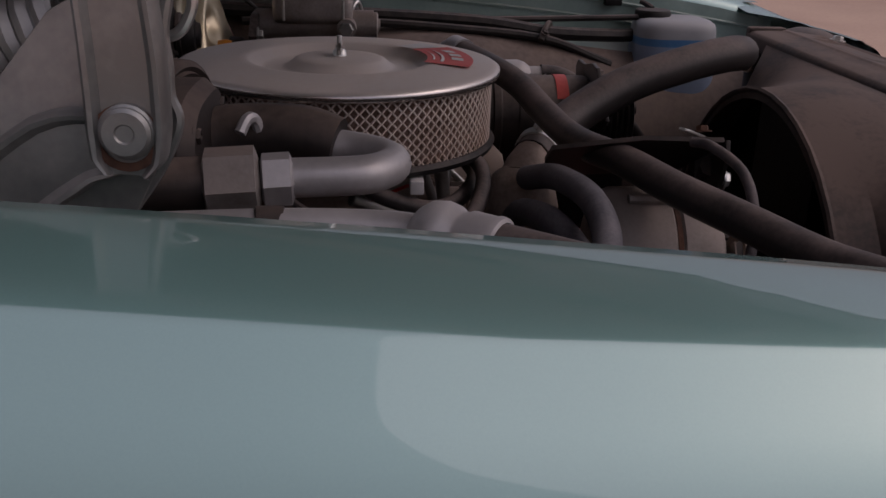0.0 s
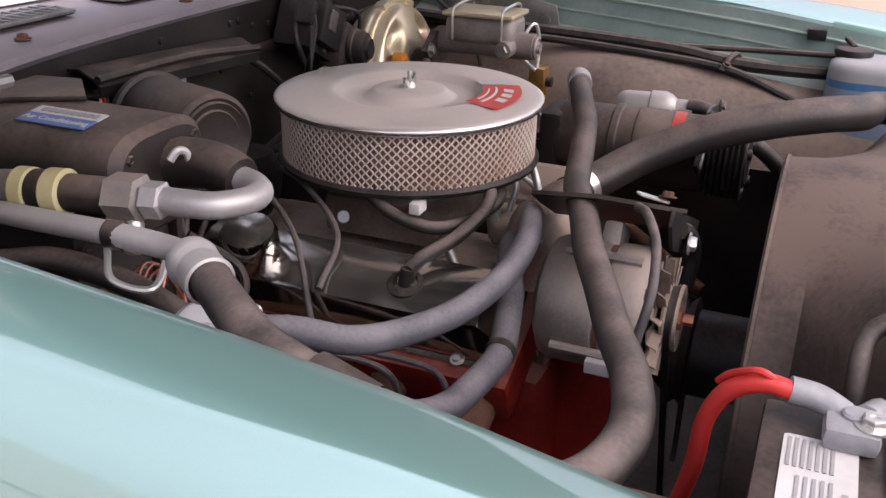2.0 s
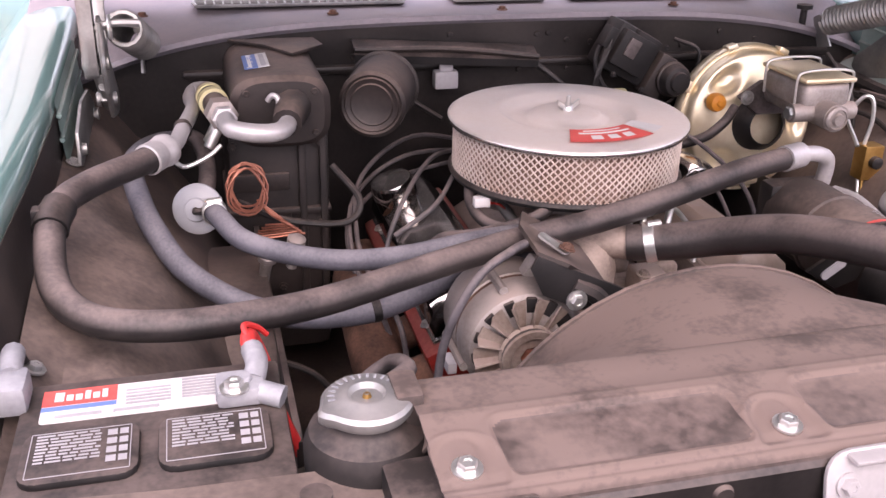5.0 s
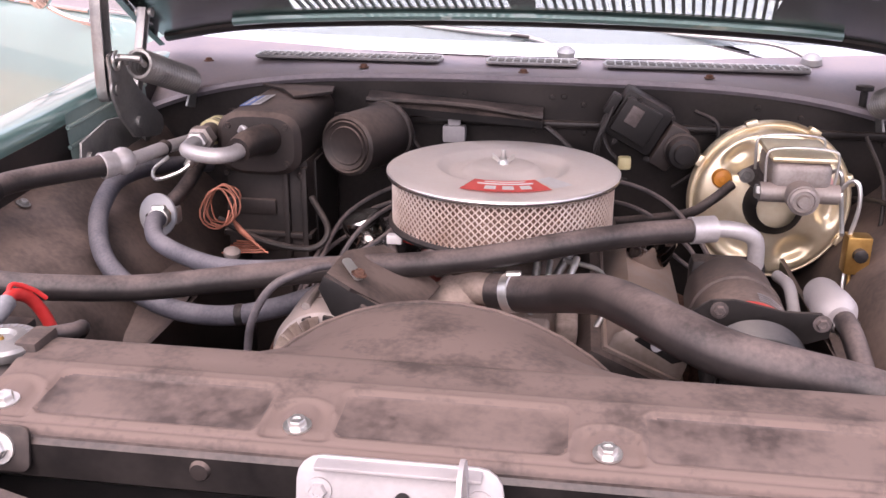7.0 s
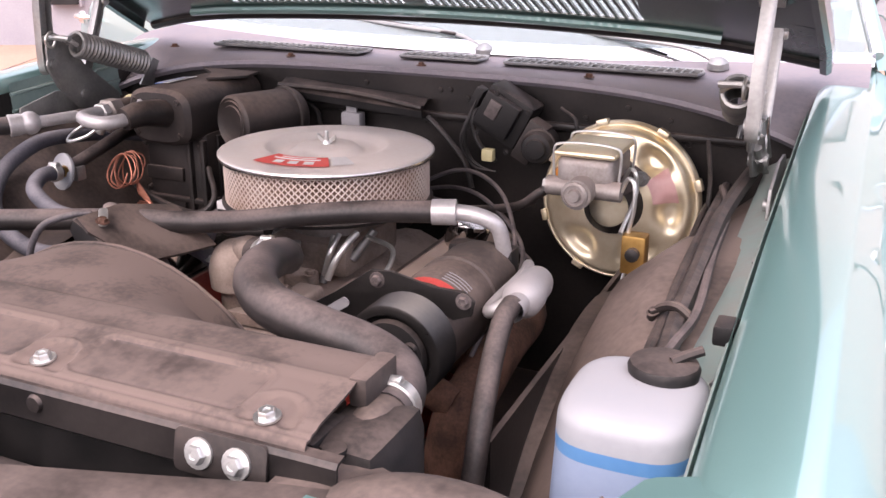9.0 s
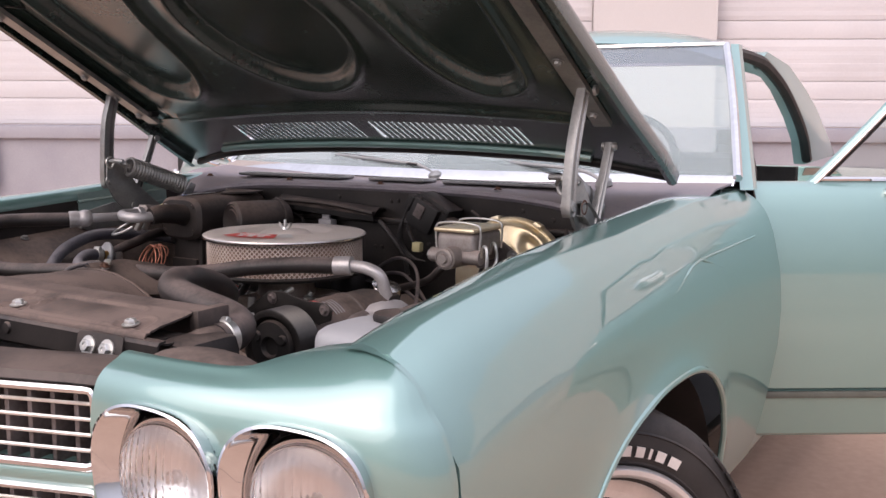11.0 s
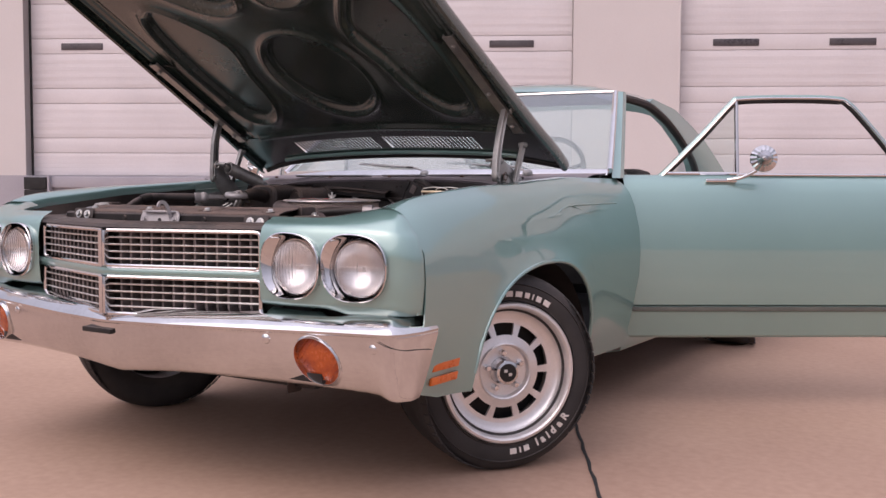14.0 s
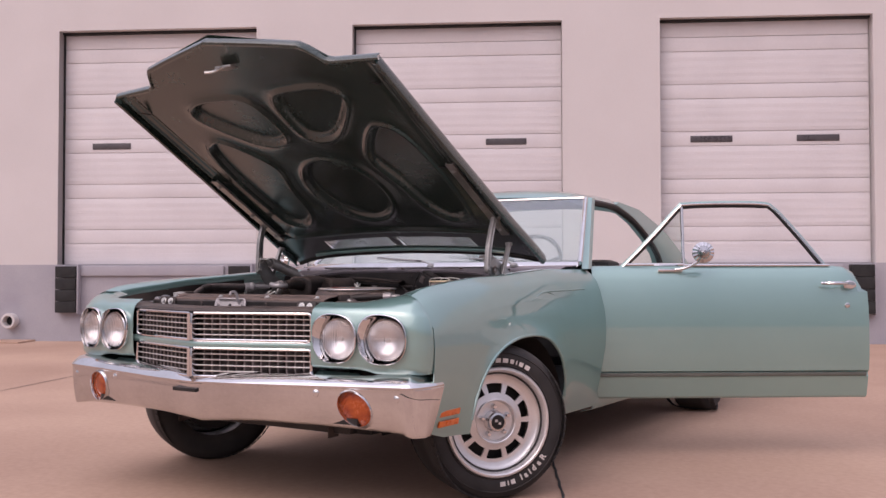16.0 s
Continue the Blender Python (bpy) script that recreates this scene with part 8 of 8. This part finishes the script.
wmm = Matrix.Translation((0.25, 0.57, 0.915)) @ pose(0, 0, 0, 0, 28, 0)
part("gear_box", box((-0.08, -0.01, -0.045), (0.02, 0.06, 0.05), 0.01, m=wmm), BLACK, wm_)
part("gear_cover", box((-0.075, -0.03, -0.03), (0.0, -0.008, 0.04), 0.005, m=wmm), BLACK, wm_)
part("cover_slot", box((-0.06, -0.034, -0.005), (-0.035, -0.029, 0.03), 0.002, m=wmm), IRON, wm_)
part("relay_cover", box((0.022, -0.022, -0.05), (0.062, 0.02, 0.035), 0.006, m=wmm), DIRTY, wm_, "dusty relay cover")
part("motor_case", lathe([(0.0, 0), (0.026, 0), (0.031, 0.008), (0.031, 0.07), (0.027, 0.078), (0.02, 0.08), (0.018, 0.086), (0, 0.088)], axis((0.3, 0.6, 0.885), (0.1, -1, 0)), 28), BLACK, wm_)
part("motor_rim", lathe([(0.031, 0.05), (0.034, 0.052), (0.034, 0.058), (0.031, 0.06)], axis((0.3, 0.6, 0.885), (0.1, -1, 0)), 28), DIRTY, wm_)
part("connector", box((-0.1, -0.02, -0.01), (-0.082, 0.01, 0.03), 0.003, m=wmm), BLACK, wm_)
for k in range(5):
    part("motor_wire", tube([wmm @ Vector((-0.09, -0.015, 0.02 - k * 0.006)), (0.165 - 0.005 * k, 0.545, 0.93 - 0.012 * k), (0.15 + 0.004 * k, 0.56, 0.87 - 0.01 * k), (0.17 + 0.01 * k, 0.57, 0.82)], 0.0022, 6, 5), HARNESS, wm_)
part("wire_boot", box((0.19, 0.54, 0.845), (0.215, 0.56, 0.87), 0.006), YELLOW, wm_)
for k in range(4):
    part("motor_screw", bolt(wmm @ Vector((-0.055 + 0.07 * (k % 2), -0.03, -0.045 + 0.09 * (k // 2))), (0, -1, 0), 0.004), BLACK, wm_)
hp_ = thing("steering_shaft", "rusty steering shaft below the booster", "shaft", (0.45, 0.2, 0.5))
part("shaft_tube", tube([(0.55, 0.45, 0.66), (0.47, 0.1, 0.58), (0.42, -0.1, 0.48)], 0.014, 12), RUST, hp_)
